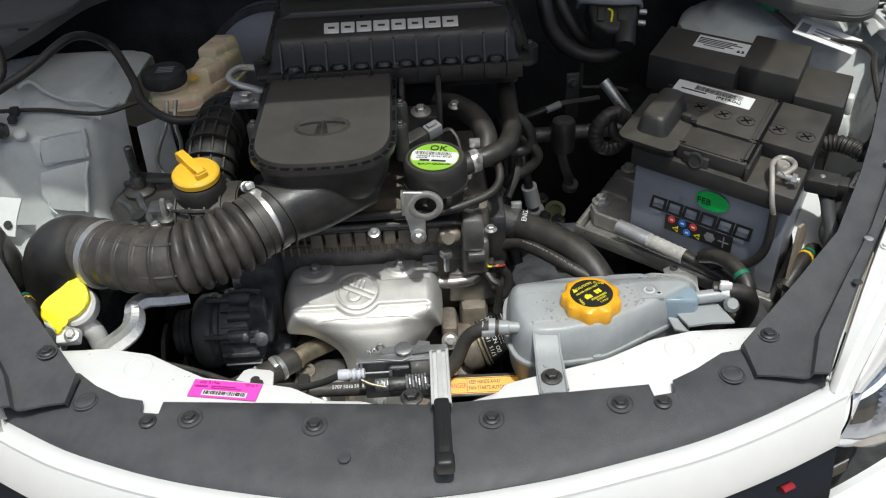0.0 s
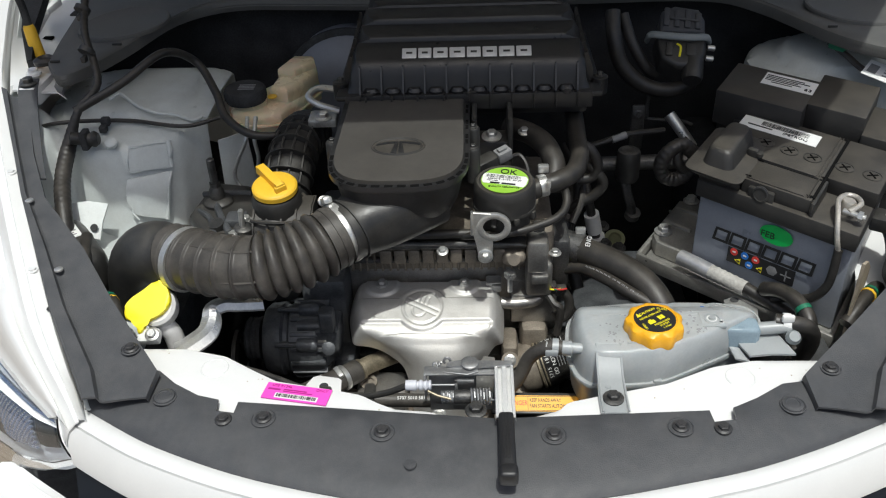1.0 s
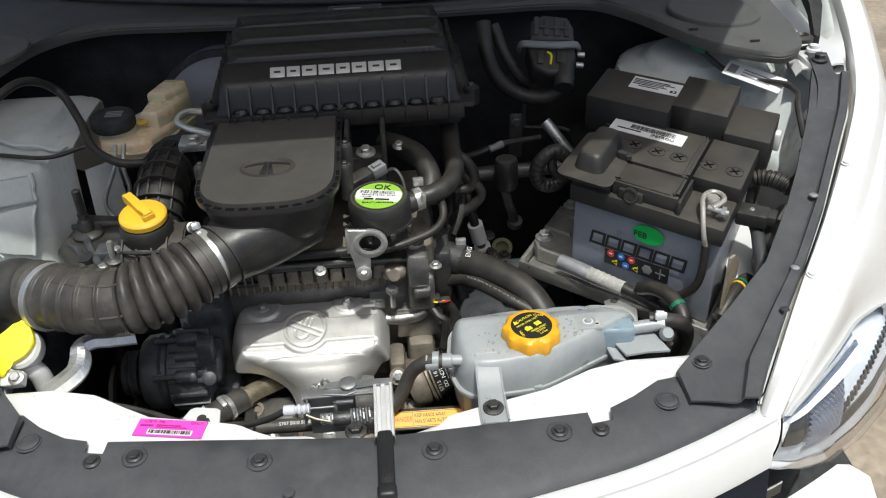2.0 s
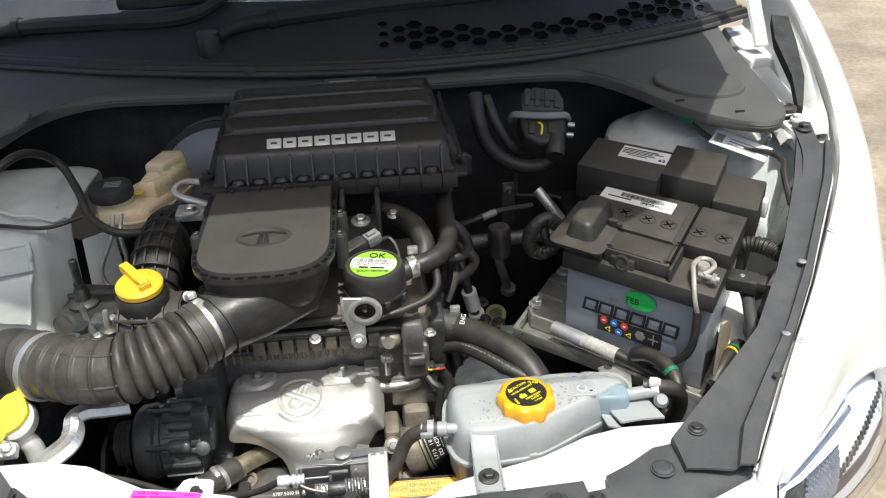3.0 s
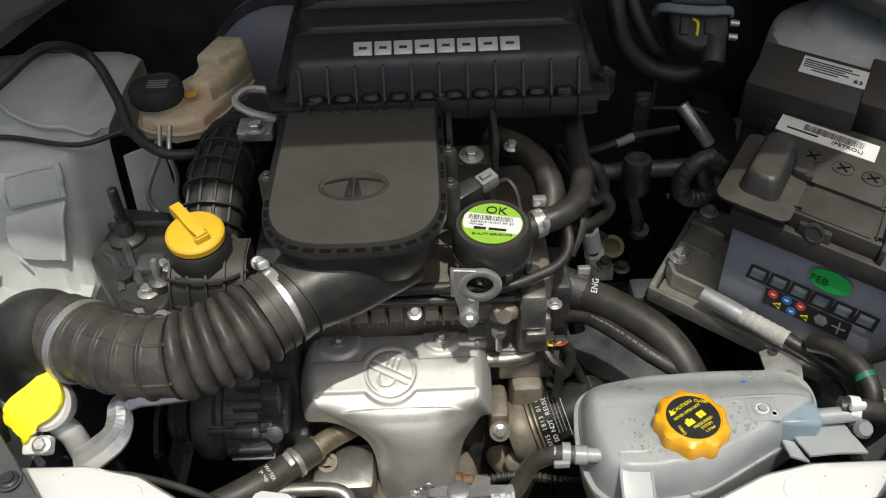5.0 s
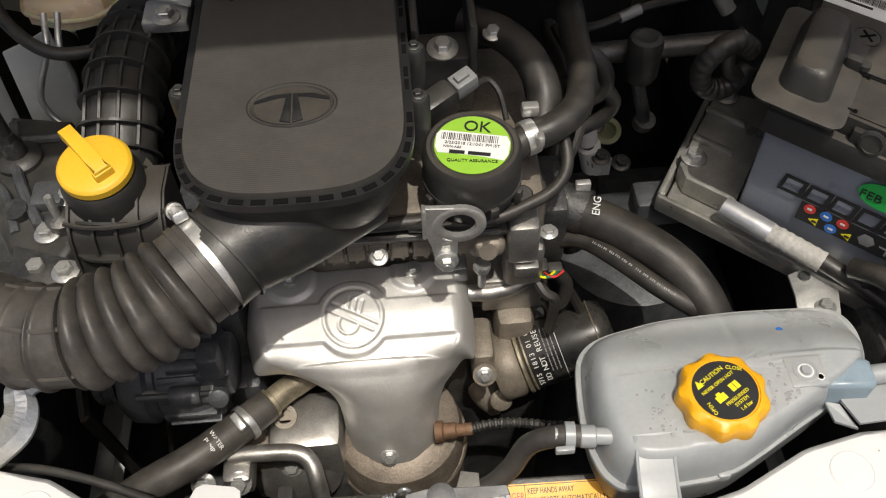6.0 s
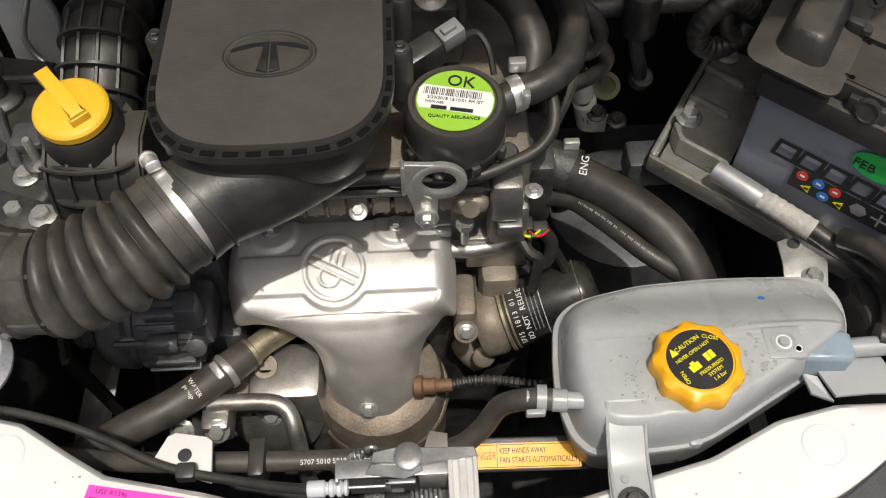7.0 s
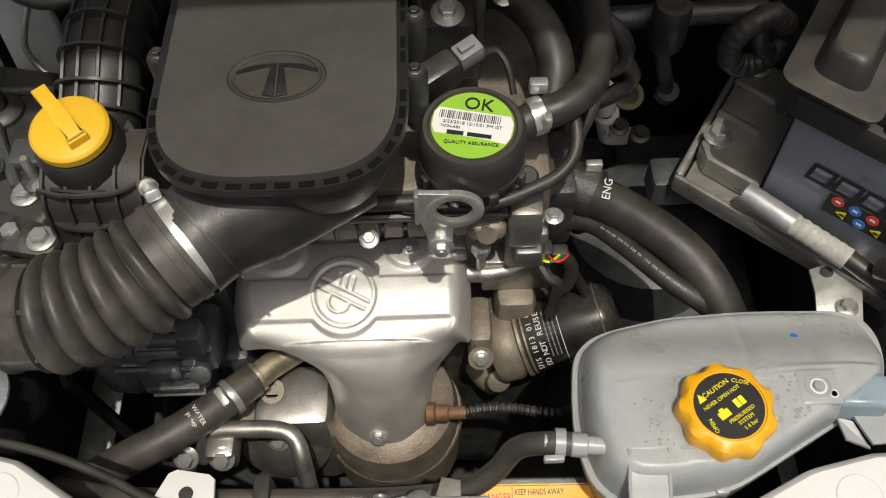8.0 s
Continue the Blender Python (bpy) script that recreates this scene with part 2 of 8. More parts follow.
def mesh_of(name, bm, material, smooth=True):
    bmesh.ops.recalc_face_normals(bm, faces=bm.faces)
    lo = Vector([min(v.co[i] for v in bm.verts) for i in range(3)])
    hi = Vector([max(v.co[i] for v in bm.verts) for i in range(3)])
    centre = Vector(((lo.x + hi.x) / 2, (lo.y + hi.y) / 2, lo.z))
    bmesh.ops.translate(bm, verts=bm.verts, vec=-centre)
    me = bpy.data.meshes.new(name)
    bm.to_mesh(me)
    bm.free()
    for mm in material if isinstance(material, (list, tuple)) else [material]:
        me.materials.append(mm)
    if smooth:
        me.polygons.foreach_set("use_smooth", [True] * len(me.polygons))
        me.set_sharp_from_angle(angle=radians(38))
    return me, centre


def part(name, bm, material, parent=None, label="", smooth=True):
    me, centre = mesh_of(name, bm, material, smooth)
    ob = new(name, me)
    place(ob, parent, centre)
    return tagged(ob, label)


def join(*bms):
    out = bmesh.new()
    for b in bms:
        me = bpy.data.meshes.new("tmp")
        b.to_mesh(me)
        b.free()
        out.from_mesh(me)
        bpy.data.meshes.remove(me)
    return out


def moved(bm, m):
    bmesh.ops.transform(bm, matrix=m, verts=bm.verts)
    return bm


def box(x0, x1, y0, y1, z0, z1, bev=0.003, seg=2):
    bm = bmesh.new()
    bmesh.ops.create_cube(bm, size=1.0)
    bmesh.ops.transform(bm, matrix=Matrix.Translation(((x0 + x1) / 2, (y0 + y1) / 2, (z0 + z1) / 2)) @ Matrix.Diagonal((x1 - x0, y1 - y0, z1 - z0, 1)), verts=bm.verts)
    if bev:
        bmesh.ops.bevel(bm, geom=bm.edges[:], offset=bev, segments=seg, affect="EDGES", profile=0.5)
    return bm


def prism(pts, z0, z1, bev=0.0, seg=2):
    """An upright prism over the outline pts."""
    bm = bmesh.new()
    lo = [bm.verts.new((p[0], p[1], z0)) for p in pts]
    hi = [bm.verts.new((p[0], p[1], z1)) for p in pts]
    n = len(pts)
    bm.faces.new(lo[::-1])
    top = bm.faces.new(hi)
    for i in range(n):
        bm.faces.new((lo[i], lo[(i + 1) % n], hi[(i + 1) % n], hi[i]))
    if bev:
        bmesh.ops.bevel(bm, geom=list(top.edges), offset=bev, segments=seg, affect="EDGES", profile=0.5)
    return bm


def spline(pts, sub=8):
    p = [Vector(q) for q in pts]
    p = [2 * p[0] - p[1]] + p + [2 * p[-1] - p[-2]]
    out = []
    for i in range(1, len(p) - 2):
        a, b, c, d = p[i - 1], p[i], p[i + 1], p[i + 2]
        for k in range(sub):
            t = k / sub
            out.append(0.5 * (2 * b + (c - a) * t + (2 * a - 5 * b + 4 * c - d) * t * t + (3 * b - a - 3 * c + d) * t ** 3))
    out.append(p[-2])
    return out


def tube(pts, r, n=12, sub=8, smooth_path=True, squash=1.0):
    """A tube along pts; r is a radius or a function of the share of the way."""
    path = spline(pts, sub) if smooth_path else [Vector(q) for q in pts]
    lens = [0.0]
    for a, b in zip(path, path[1:]):
        lens.append(lens[-1] + (b - a).length)
    bm = bmesh.new()
    rings = []
    side = None
    for i, c in enumerate(path):
        d = (path[min(i + 1, len(path) - 1)] - path[max(i - 1, 0)]).normalized()
        if side is None:
            side = d.cross(Vector((0, 0, 1)) if abs(d.z) < 0.9 else Vector((1, 0, 0))).normalized()
        side = (side - d * side.dot(d)).normalized()
        up = side.cross(d)
        rad = r(lens[i] / lens[-1]) if callable(r) else r
        rings.append([bm.verts.new(c + side * rad * math.cos(2 * math.pi * k / n) + up * rad * squash * math.sin(2 * math.pi * k / n)) for k in range(n)])
    for a, b in zip(rings, rings[1:]):
        for k in range(n):
            bm.faces.new((a[k], a[(k + 1) % n], b[(k + 1) % n], b[k]))
    bm.faces.new(rings[0])
    bm.faces.new(rings[-1][::-1])
    return bm


def aim(at, axis):
    return Matrix.Translation(at) @ Vector(axis).to_track_quat("Z", "Y").to_matrix().to_4x4()


def lathe(profile, at=(0, 0, 0), axis=(0, 0, 1), n=28, wave=None):
    """Turned about axis through at; profile of (radius, height). wave(angle, row) scales the radius."""
    bm = bmesh.new()
    rings = []
    for j, (rad, h) in enumerate(profile):
        ring = []
        for k in range(n):
            a = 2 * math.pi * k / n
            q = rad * (wave(a, j) if wave else 1.0)
            ring.append(bm.verts.new((q * math.cos(a), q * math.sin(a), h)))
        rings.append(ring)
    for a, b in zip(rings, rings[1:]):
        for k in range(n):
            bm.faces.new((a[k], a[(k + 1) % n], b[(k + 1) % n], b[k]))
    bm.faces.new(rings[0][::-1])
    bm.faces.new(rings[-1])
    return moved(bm, aim(at, axis))


def sheet(rows, thick=0.0, down=(0, 0, -1)):
    """A skin over rows of points, with thickness towards down."""
    bm = bmesh.new()
    g = [[bm.verts.new(p) for p in row] for row in rows]
    for a, b in zip(g, g[1:]):
        for k in range(len(a) - 1):
            bm.faces.new((a[k], a[k + 1], b[k + 1], b[k]))
    if thick:
        d = Vector(down) * thick
        h = [[bm.verts.new(Vector(p) + d) for p in row] for row in rows]
        for a, b in zip(h, h[1:]):
            for k in range(len(a) - 1):
                bm.faces.new((a[k], b[k], b[k + 1], a[k + 1]))
        rim = [(0, k) for k in range(len(rows[0]))] + [(i, len(rows[0]) - 1) for i in range(1, len(rows))]
        rim += [(len(rows) - 1, k) for k in range(len(rows[0]) - 2, -1, -1)] + [(i, 0) for i in range(len(rows) - 2, 0, -1)]
        for (i, k), (i2, k2) in zip(rim, rim[1:] + rim[:1]):
            bm.faces.new((g[i][k], h[i][k], h[i2][k2], g[i2][k2]))
    return bm


BOLT_MESHES = {}


def bolt(parent, at, axis=(0, 0, 1), r=0.006, material=None, name="bolt", flange=1.55, h=0.9):
    """A hexagon head on a round flange, with its base at `at`."""
    material = material or STEEL
    key = (r, material.name, flange, h)
    if key not in BOLT_MESHES:
        f = lathe([(r * flange, 0), (r * flange, r * 0.22), (r * 1.15, r * 0.42), (r * 0.9, r * 0.42)], n=20)
        hx = lathe([(r, r * 0.3), (r, r * (0.3 + h) - r * 0.12), (r * 0.86, r * (0.3 + h))], n=6)
        dimple = lathe([(r * 0.5, r * (0.3 + h) - 0.0002), (r * 0.45, r * (0.3 + h) + r * 0.08)], n=12)
        bm = join(f, hx, dimple)
        bmesh.ops.recalc_face_normals(bm, faces=bm.faces)
        me = bpy.data.meshes.new(name)
        bm.to_mesh(me)
        bm.free()
        me.materials.append(material)
        me.polygons.foreach_set("use_smooth", [True] * len(me.polygons))
        me.set_sharp_from_angle(angle=radians(30))
        BOLT_MESHES[key] = me
    ob = new(name, BOLT_MESHES[key])
    place(ob, parent, Vector(at))
    ob.rotation_euler = Vector(axis).to_track_quat("Z", "Y").to_euler()
    return ob


def letters(s, size, m, material, parent, depth=0.0004, name="lettering", width=1.0, label="", span=0.0):
    """Raised writing; m carries the writing's plane (x along the line, z out of the surface)."""
    cu = bpy.data.curves.new("writing", "FONT")
    cu.body, cu.size, cu.extrude, cu.align_x, cu.align_y, cu.resolution_u = s, size, depth, "CENTER", "CENTER", 3
    tmp = bpy.data.objects.new("writing", cu)
    scene.collection.objects.link(tmp)
    bpy.context.view_layer.update()
    me = bpy.data.meshes.new_from_object(tmp.evaluated_get(bpy.context.evaluated_depsgraph_get()))
    bpy.data.objects.remove(tmp)
    bpy.data.curves.remove(cu)
    bm = bmesh.new()
    bm.from_mesh(me)
    bpy.data.meshes.remove(me)
    if span:
        width = span / (max(v.co.x for v in bm.verts) - min(v.co.x for v in bm.verts))
    moved(bm, m @ Matrix.Diagonal((width, 1, 1, 1)))
    return part(name, bm, material, parent, label, smooth=False)


def bars(rects, m, material, parent, name="print", h=0.0005):
    """Flat printed bars, each (x0, x1, y0, y1) in the plane of m."""
    bm = join(*[box(a, b, c, d, -0.0004, h, 0) for a, b, c, d in rects])
    return part(name, moved(bm, m), material, parent, smooth=False)


def barcode(x0, x1, y0, y1, seed=1):
    rnd = random.Random(seed)
    out, x = [], x0
    while x < x1:
        w = rnd.choice((0.0004, 0.0006, 0.001))
        out.append((x, min(x + w, x1), y0, y1))
        x += w + rnd.choice((0.0005, 0.0007, 0.0011))
    return out


def plane_at(at, xdir, normal):
    z = Vector(normal).normalized()
    x = Vector(xdir)
    x = (x - z * x.dot(z)).normalized()
    y = z.cross(x)
    return Matrix((( x.x, y.x, z.x, at[0]), (x.y, y.y, z.y, at[1]), (x.z, y.z, z.z, at[2]), (0, 0, 0, 1)))


def smooth01(a, b, v):
    t = max(0.0, min(1.0, (v - a) / (b - a)))
    return t * t * (3 - 2 * t)


def lerp(table, x):
    return float(np.interp(x, [p[0] for p in table], [p[1] for p in table]))


def soft(table, x, w=0.035):
    """A table read with its corners rounded off over a width w."""
    return sum(k * lerp(table, x + d * w) for d, k in ((-1, 0.1), (-0.5, 0.2), (0, 0.4), (0.5, 0.2), (1, 0.1)))


def bump_at(d, r, edge):
    """1 inside the distance r, falling to 0 over edge."""
    return 1 - smooth01(r, r + edge, d)


WIPER = mat("matt_black_paint", (0.036, 0.038, 0.040), 0.6, var=0.12, bump=0.05, spec=0.3)
WORNGREY = mat("grimy_cloth_wrap", (0.46, 0.45, 0.42), 0.8, var=0.2, bump=0.5, fine=260, dust=(0.16, 0.14, 0.11), dust_amount=0.5, dust_scale=50)


# ---- ground ----
bm = bmesh.new()
bmesh.ops.create_grid(bm, x_segments=60, y_segments=60, size=60)
for v in bm.verts:
    v.co.z = 0.03 * noise.noise(v.co * 0.3)
ground = part("ground", bm, SAND)
ground.location.z = -0.02
tagged(ground, "dry sandy earth yard with scattered grit", "ground", kind="structure")

# ---- car body round the engine bay ----
car = thing("car_body", (0, 1.2, 0.0), "white car front with the bonnet raised over an open engine bay", "car")

SLAM_REAR = [(-0.47, 0.826), (-0.378, 0.824), (-0.321, 0.809), (-0.278, 0.781), (-0.245, 0.761), (-0.164, 0.743), (-0.135, 0.735), (-0.112, 0.72), (-0.091, 0.71), (-0.05, 0.706), (-0.023, 0.693), (0.058, 0.690), (0.105, 0.706), (0.117, 0.72), (0.155, 0.73), (0.241, 0.751), (0.302, 0.78), (0.354, 0.791), (0.47, 0.79)]
COVER_REAR = [(-0.47, 0.79), (-0.398, 0.773), (-0.371, 0.749), (-0.337, 0.728), (-0.309, 0.72), (-0.285, 0.716), (0.031, 0.685), (0.279, 0.696), (0.308, 0.70), (0.34, 0.716), (0.377, 0.74), (0.402, 0.744), (0.47, 0.75)]
COVER_FRONT = [(-0.62, 0.815), (-0.53, 0.752), (-0.479, 0.721), (-0.392, 0.667), (-0.298, 0.627), (-0.234, 0.606), (-0.148, 0.585), (-0.083, 0.573), (0.0, 0.569), (0.072, 0.573), (0.165, 0.586), (0.298, 0.617), (0.326, 0.625), (0.405, 0.655), (0.481, 0.690), (0.53, 0.714), (0.62, 0.765)]


def slam_row(dy, z, f=0.0, n=120):
    out = []
    for i in range(n + 1):
        x = -0.46 + 0.92 * i / n
        r, c = lerp(SLAM_REAR, x), lerp(COVER_FRONT, x) + 0.02
        out.append((x, (r + dy) * (1 - f) + c * f, z))
    return out


rows = [slam_row(0.004, 0.80), slam_row(0.002, 0.85), slam_row(0.0, 0.861), slam_row(-0.005, 0.866)]
rows += [slam_row(-0.007, 0.867, f) for f in (0.05, 0.12, 0.2, 0.28, 0.36, 0.44)] + [slam_row(0, 0.862, 0.52), slam_row(0, 0.855, 0.7), slam_row(0, 0.83, 1.0)]
part("slam_panel", sheet(rows, 0.003), WHITE, car, "white painted radiator crossmember with pressed round bosses")


def nose_row(out, z, end=0.520, n=60):
    pts = []
    x0, x1 = out - end + 0.006, end - out
    for i in range(n + 1):
        x = x0 + (x1 - x0) * i / n
        y = soft(COVER_FRONT, x, 0.04)
        k = (lerp(COVER_FRONT, x + 0.05) - lerp(COVER_FRONT, x - 0.05)) / 0.1
        ln = math.hypot(k, 1)
        pts.append((x + out * k / ln, y - out / ln, z))
    return pts


part("nose_panel", sheet([nose_row(-0.012, 0.843), nose_row(0.0, 0.851), nose_row(0.010, 0.8535), nose_row(0.0228, 0.852), nose_row(0.0234, 0.847), nose_row(0.0246, 0.847), nose_row(0.0252, 0.8510), nose_row(0.0300, 0.8440), nose_row(0.0350, 0.8345), nose_row(0.0395, 0.8230), nose_row(0.0435, 0.8110), nose_row(0.0445, 0.8050), nose_row(0.040, 0.801)], 0.003), WHITE, car, "white bumper nose with a fine shut line")
part("grille_strip", sheet([nose_row(0.032, 0.808), nose_row(0.040, 0.796), nose_row(0.058, 0.776), nose_row(0.072, 0.762), nose_row(0.078, 0.745)], 0.01, (0, 1, 0)), mat("gloss_black", (0.01, 0.01, 0.011), 0.12, var=0.1, bump=0.0), car, "gloss black grille strip")
part("grille_badge", tube(nose_row(0.054, 0.786, 0.478)[58:60], 0.0045, 10, 3, squash=0.6), mat("badge_red", (0.28, 0.012, 0.02), 0.3, var=0.1, bump=0.0), car, "small red badge on the grille")
part("bumper", sheet([nose_row(0.066, 0.752, 0.64), nose_row(0.078, 0.758, 0.66), nose_row(0.10, 0.750, 0.70), nose_row(0.13, 0.71, 0.73), nose_row(0.16, 0.62, 0.75), nose_row(0.16, 0.45, 0.75), nose_row(0.13, 0.30, 0.72), nose_row(0.03, 0.22, 0.64)], 0.004, (0, 1, 0)), WHITE, car)

FENDER = {
    "right": [(0.487, 0.683, 0.863), (0.588, 0.834, 0.912), (0.686, 0.975, 0.957), (0.805, 1.17, 1.019), (0.862, 1.32, 1.062), (0.902, 1.49, 1.110), (0.94, 1.70, 1.16), (0.97, 1.95, 1.20)],
    "left": [(-0.473, 0.700, 0.870), (-0.553, 0.835, 0.912), (-0.657, 1.034, 0.976), (-0.765, 1.259, 1.048), (-0.805, 1.38, 1.085), (-0.845, 1.52, 1.12), (-0.89, 1.72, 1.165), (-0.93, 1.95, 1.20)],
}


# edge of the wing skin along the headlamp and behind it, and the lower edge of the lens, for the right side
LAMP_TOP = [(0.683, (0.515, 0.682, 0.853)), (0.740, (0.560, 0.722, 0.857)), (0.820, (0.634, 0.795, 0.858)), (0.870, (0.680, 0.846, 0.852)), (0.920, (0.728, 0.884, 0.840)), (0.990, (0.785, 0.925, 0.825)), (1.080, (0.845, 0.985, 0.800)), (1.17, (0.885, 1.130, 0.86)), (1.30, (0.925, 1.290, 0.90)), (1.95, (1.03, 1.950, 1.05))]
LAMP_LOW = [(0.490, 0.648, 0.806), (0.545, 0.665, 0.775), (0.600, 0.690, 0.755), (0.660, 0.730, 0.748), (0.720, 0.780, 0.745), (0.785, 0.850, 0.745), (0.850, 0.970, 0.745)]


def lamp_edge(y, s):
    """Outer edge of the wing skin beside the seam at y; the left side sits a little further back."""
    dy = 0.0 if s > 0 else 0.030
    fade = 1 - smooth01(1.0, 1.3, y)
    p = [lerp([(a, q[k]) for a, q in LAMP_TOP], y - dy * fade) for k in range(3)]
    return Vector((s * (p[0] - (0.0 if s > 0 else 0.05 * (1 - fade))), p[1] + dy * fade, p[2]))


for key, s in (("right", 1), ("left", -1)):
    seam = [(p.x, p.y, p.z - 0.011 * (1 - smooth01(0, 5, i))) for i, p in enumerate(spline(FENDER[key], 6))]
    wide = [(0.034 if s > 0 else 0.028) * (0.22 + 0.78 * smooth01(-1.0, 7.0, i)) - 0.004 * smooth01(18, 26, i) for i in range(len(seam))]
    rows = [[(x - s * 0.004, y, z - 0.05) for x, y, z in seam], [(x - s * 0.003, y, z - 0.006) for x, y, z in seam], [(x, y, z) for x, y, z in seam],
            [(x + s * w * 0.55, y - 0.004, z + 0.004) for (x, y, z), w in zip(seam, wide)], [(x + s * w * 0.6, y - 0.005, z + 0.001) for (x, y, z), w in zip(seam, wide)],
            [(x + s * w, y - 0.008, z + 0.001) for (x, y, z), w in zip(seam, wide)], [(x + s * (w + 0.012), y - 0.008 - w * 0.12, z - 0.012) for (x, y, z), w in zip(seam, wide)],
            [(x + s * (w + 0.018), y - 0.015, z - 0.03) for (x, y, z), w in zip(seam, wide)]]
    part("fender_edge", sheet(rows, 0.002), WHITE, car, "white wing edge with a folded flange")
    # outer skin between the crease and the headlamp, turning down into the wing side
    rows = []
    for k in (0.0, 0.04, 0.12, 0.25, 0.4, 0.55, 0.7, 0.85, 1.0):
        row = []
        for (x, y, z), w in zip(seam, wide):
            a = Vector((x + s * (w + 0.010), y - 0.011, z - 0.012 + 0.006 * smooth01(0.0, 0.12, k)))
            b = lamp_edge(y, s)
            reach = min(1.0, (b - a).length / 0.06)
            row.append(a.lerp(b, k) + Vector((s * 0.004, 0, 0.022)) * reach * math.sin(math.pi * k) * (1 - 0.3 * k))
        rows.append(row)
    for o, d in ((0.004, 0.012), (0.010, 0.08), (0.010, 0.22), (0.0, 0.42)):
        rows.append([p + Vector((s * o, 0.0, -d * smooth01(0.95, 1.15, q[1]) - 0.004)) for p, q in zip(rows[8], seam)])
    part("fender_skin", sheet(rows, 0.002, (-s * 0.3, 0, -1)), WHITE, car, "glossy white outer wing skin")


# inner wings with the strut towers
def wing_height(x, y, s):
    ax = abs(x)
    if s > 0:
        base = 0.60 + 0.30 * smooth01(0.62, 0.72, ax) + 0.13 * smooth01(1.22, 1.34, y)
        cx, cy, rx, ry = 0.635, 1.43, 0.145, 0.150
    else:
        base = 0.81 + 0.06 * smooth01(0.50, 0.66, ax)
        cx, cy, rx, ry = 0.575, 1.37, 0.165, 0.215
    base -= 0.42 * (1 - smooth01(0.455, 0.475, ax)) * (1 if s < 0 else 0.4)
    d = math.hypot((ax - cx) / rx, (y - cy) / ry)
    if s < 0 and y > cy:
        d = (abs((ax - cx) / rx) ** 3.5 + abs((y - cy) / 0.130) ** 3.5) ** (1 / 3.5)
    top = 0.995 + (0.03 if s > 0 else 0.016) * max(0, 1 - d * d) - 0.012 * smooth01(0.55, 0.62, d) + 0.004 * max(0.0, 1 - abs(d - 0.80) / 0.03)
    t = 1 - smooth01(0.94, 1.14, d)
    h = base * (1 - t) + top * t
    if s < 0:
        h += 0.012 * smooth01(0.0, 0.05, 0.10 - abs(ax - 0.55)) * smooth01(0.92, 1.06, y) * (1 - smooth01(1.08, 1.14, y))
    edge = lerp([(p[1], abs(p[0])) for p in FENDER["right" if s > 0 else "left"]], y) - 0.010 - 0.035 * smooth01(1.08, 1.18, y) * (1 - smooth01(1.24, 1.30, y))
    ez = lerp([(p[1], p[2]) for p in FENDER["right" if s > 0 else "left"]], y) - 0.02
    u = smooth01(edge - 0.045, edge, ax)
    return h * (1 - u) + ez * u


for key, s in (("right", 1), ("left", -1)):
    rows = []
    for j in range(96):
        y = 0.72 + 0.92 * j / 95
        edge = lerp([(p[1], abs(p[0])) for p in FENDER[key]], y) - 0.006
        a = 0.44
        rows.append([(s * (a + (edge - a) * i / 59), y, wing_height(a + (edge - a) * i / 59, y, s)) for i in range(60)])
    part("inner_wing", sheet(rows, 0.003), INNER, car, "pale grey painted inner wing with a domed strut tower")

part("firewall", box(-0.80, 0.80, 1.63, 1.66, 0.25, 1.045, 0.004), FIREWALL, car, "dark firewall")
# made-up black floor that stands for the darkness under the engine
part("dark_bay_floor", box(-0.80, 0.80, 0.62, 1.66, 0.18, 0.21, 0.002), BLACK, car, "black sheet closing the dark space under the engine")
for s in (-1, 1):
    # rail kept black rather than body paint, for the shade low in the bay
    part("side_rail", box(min(s * 0.44, s * 0.50), max(s * 0.44, s * 0.50), 0.70, 1.62, 0.48, 0.80, 0.012), BLACK, car)
    part("wheel_arch_liner", box(min(s * 0.50, s * 0.86), max(s * 0.50, s * 0.86), 0.80, 1.62, 0.22, 0.40, 0.02), BLACK, car)
part("radiator", box(-0.36, 0.36, 0.66, 0.70, 0.25, 0.79, 0.004), RADIATOR, car, "dark finned radiator")
part("fan_shroud", join(box(-0.35, 0.35, 0.715, 0.755, 0.28, 0.745, 0.01), lathe([(0.16, 0), (0.16, 0.04), (0.15, 0.04), (0.15, 0.005)], (-0.15, 0.752, 0.50), (0, 1, 0)), lathe([(0.16, 0), (0.16, 0.04), (0.15, 0.04), (0.15, 0.005)], (0.17, 0.752, 0.50), (0, 1, 0))), PLASTIC, car, "black fan shroud")

for s in (-1, 1):
    wheel = part("wheel", lathe([(0.18, -0.09), (0.27, -0.085), (0.285, -0.06), (0.288, 0.0), (0.285, 0.06), (0.27, 0.085), (0.18, 0.09)], (s * 0.70, 1.42, 0.288), (1, 0, 0), 40), RUBBER, car)
    part("rim", lathe([(0.17, -0.088), (0.178, -0.08), (0.178, 0.08), (0.17, 0.088)], (s * 0.70, 1.42, 0.288), (1, 0, 0), 36), CAST, wheel)
# ---- cowl, windscreen, wipers ----
LIP = [(-0.694, 1.290), (-0.655, 1.236), (-0.622, 1.268), (-0.585, 1.36), (-0.54, 1.505), (-0.45, 1.575), (-0.30, 1.57), (-0.134, 1.557), (0.1, 1.56), (0.245, 1.565), (0.44, 1.56), (0.52, 1.49), (0.604, 1.324), (0.69, 1.245), (0.735, 1.252), (0.762, 1.290)]
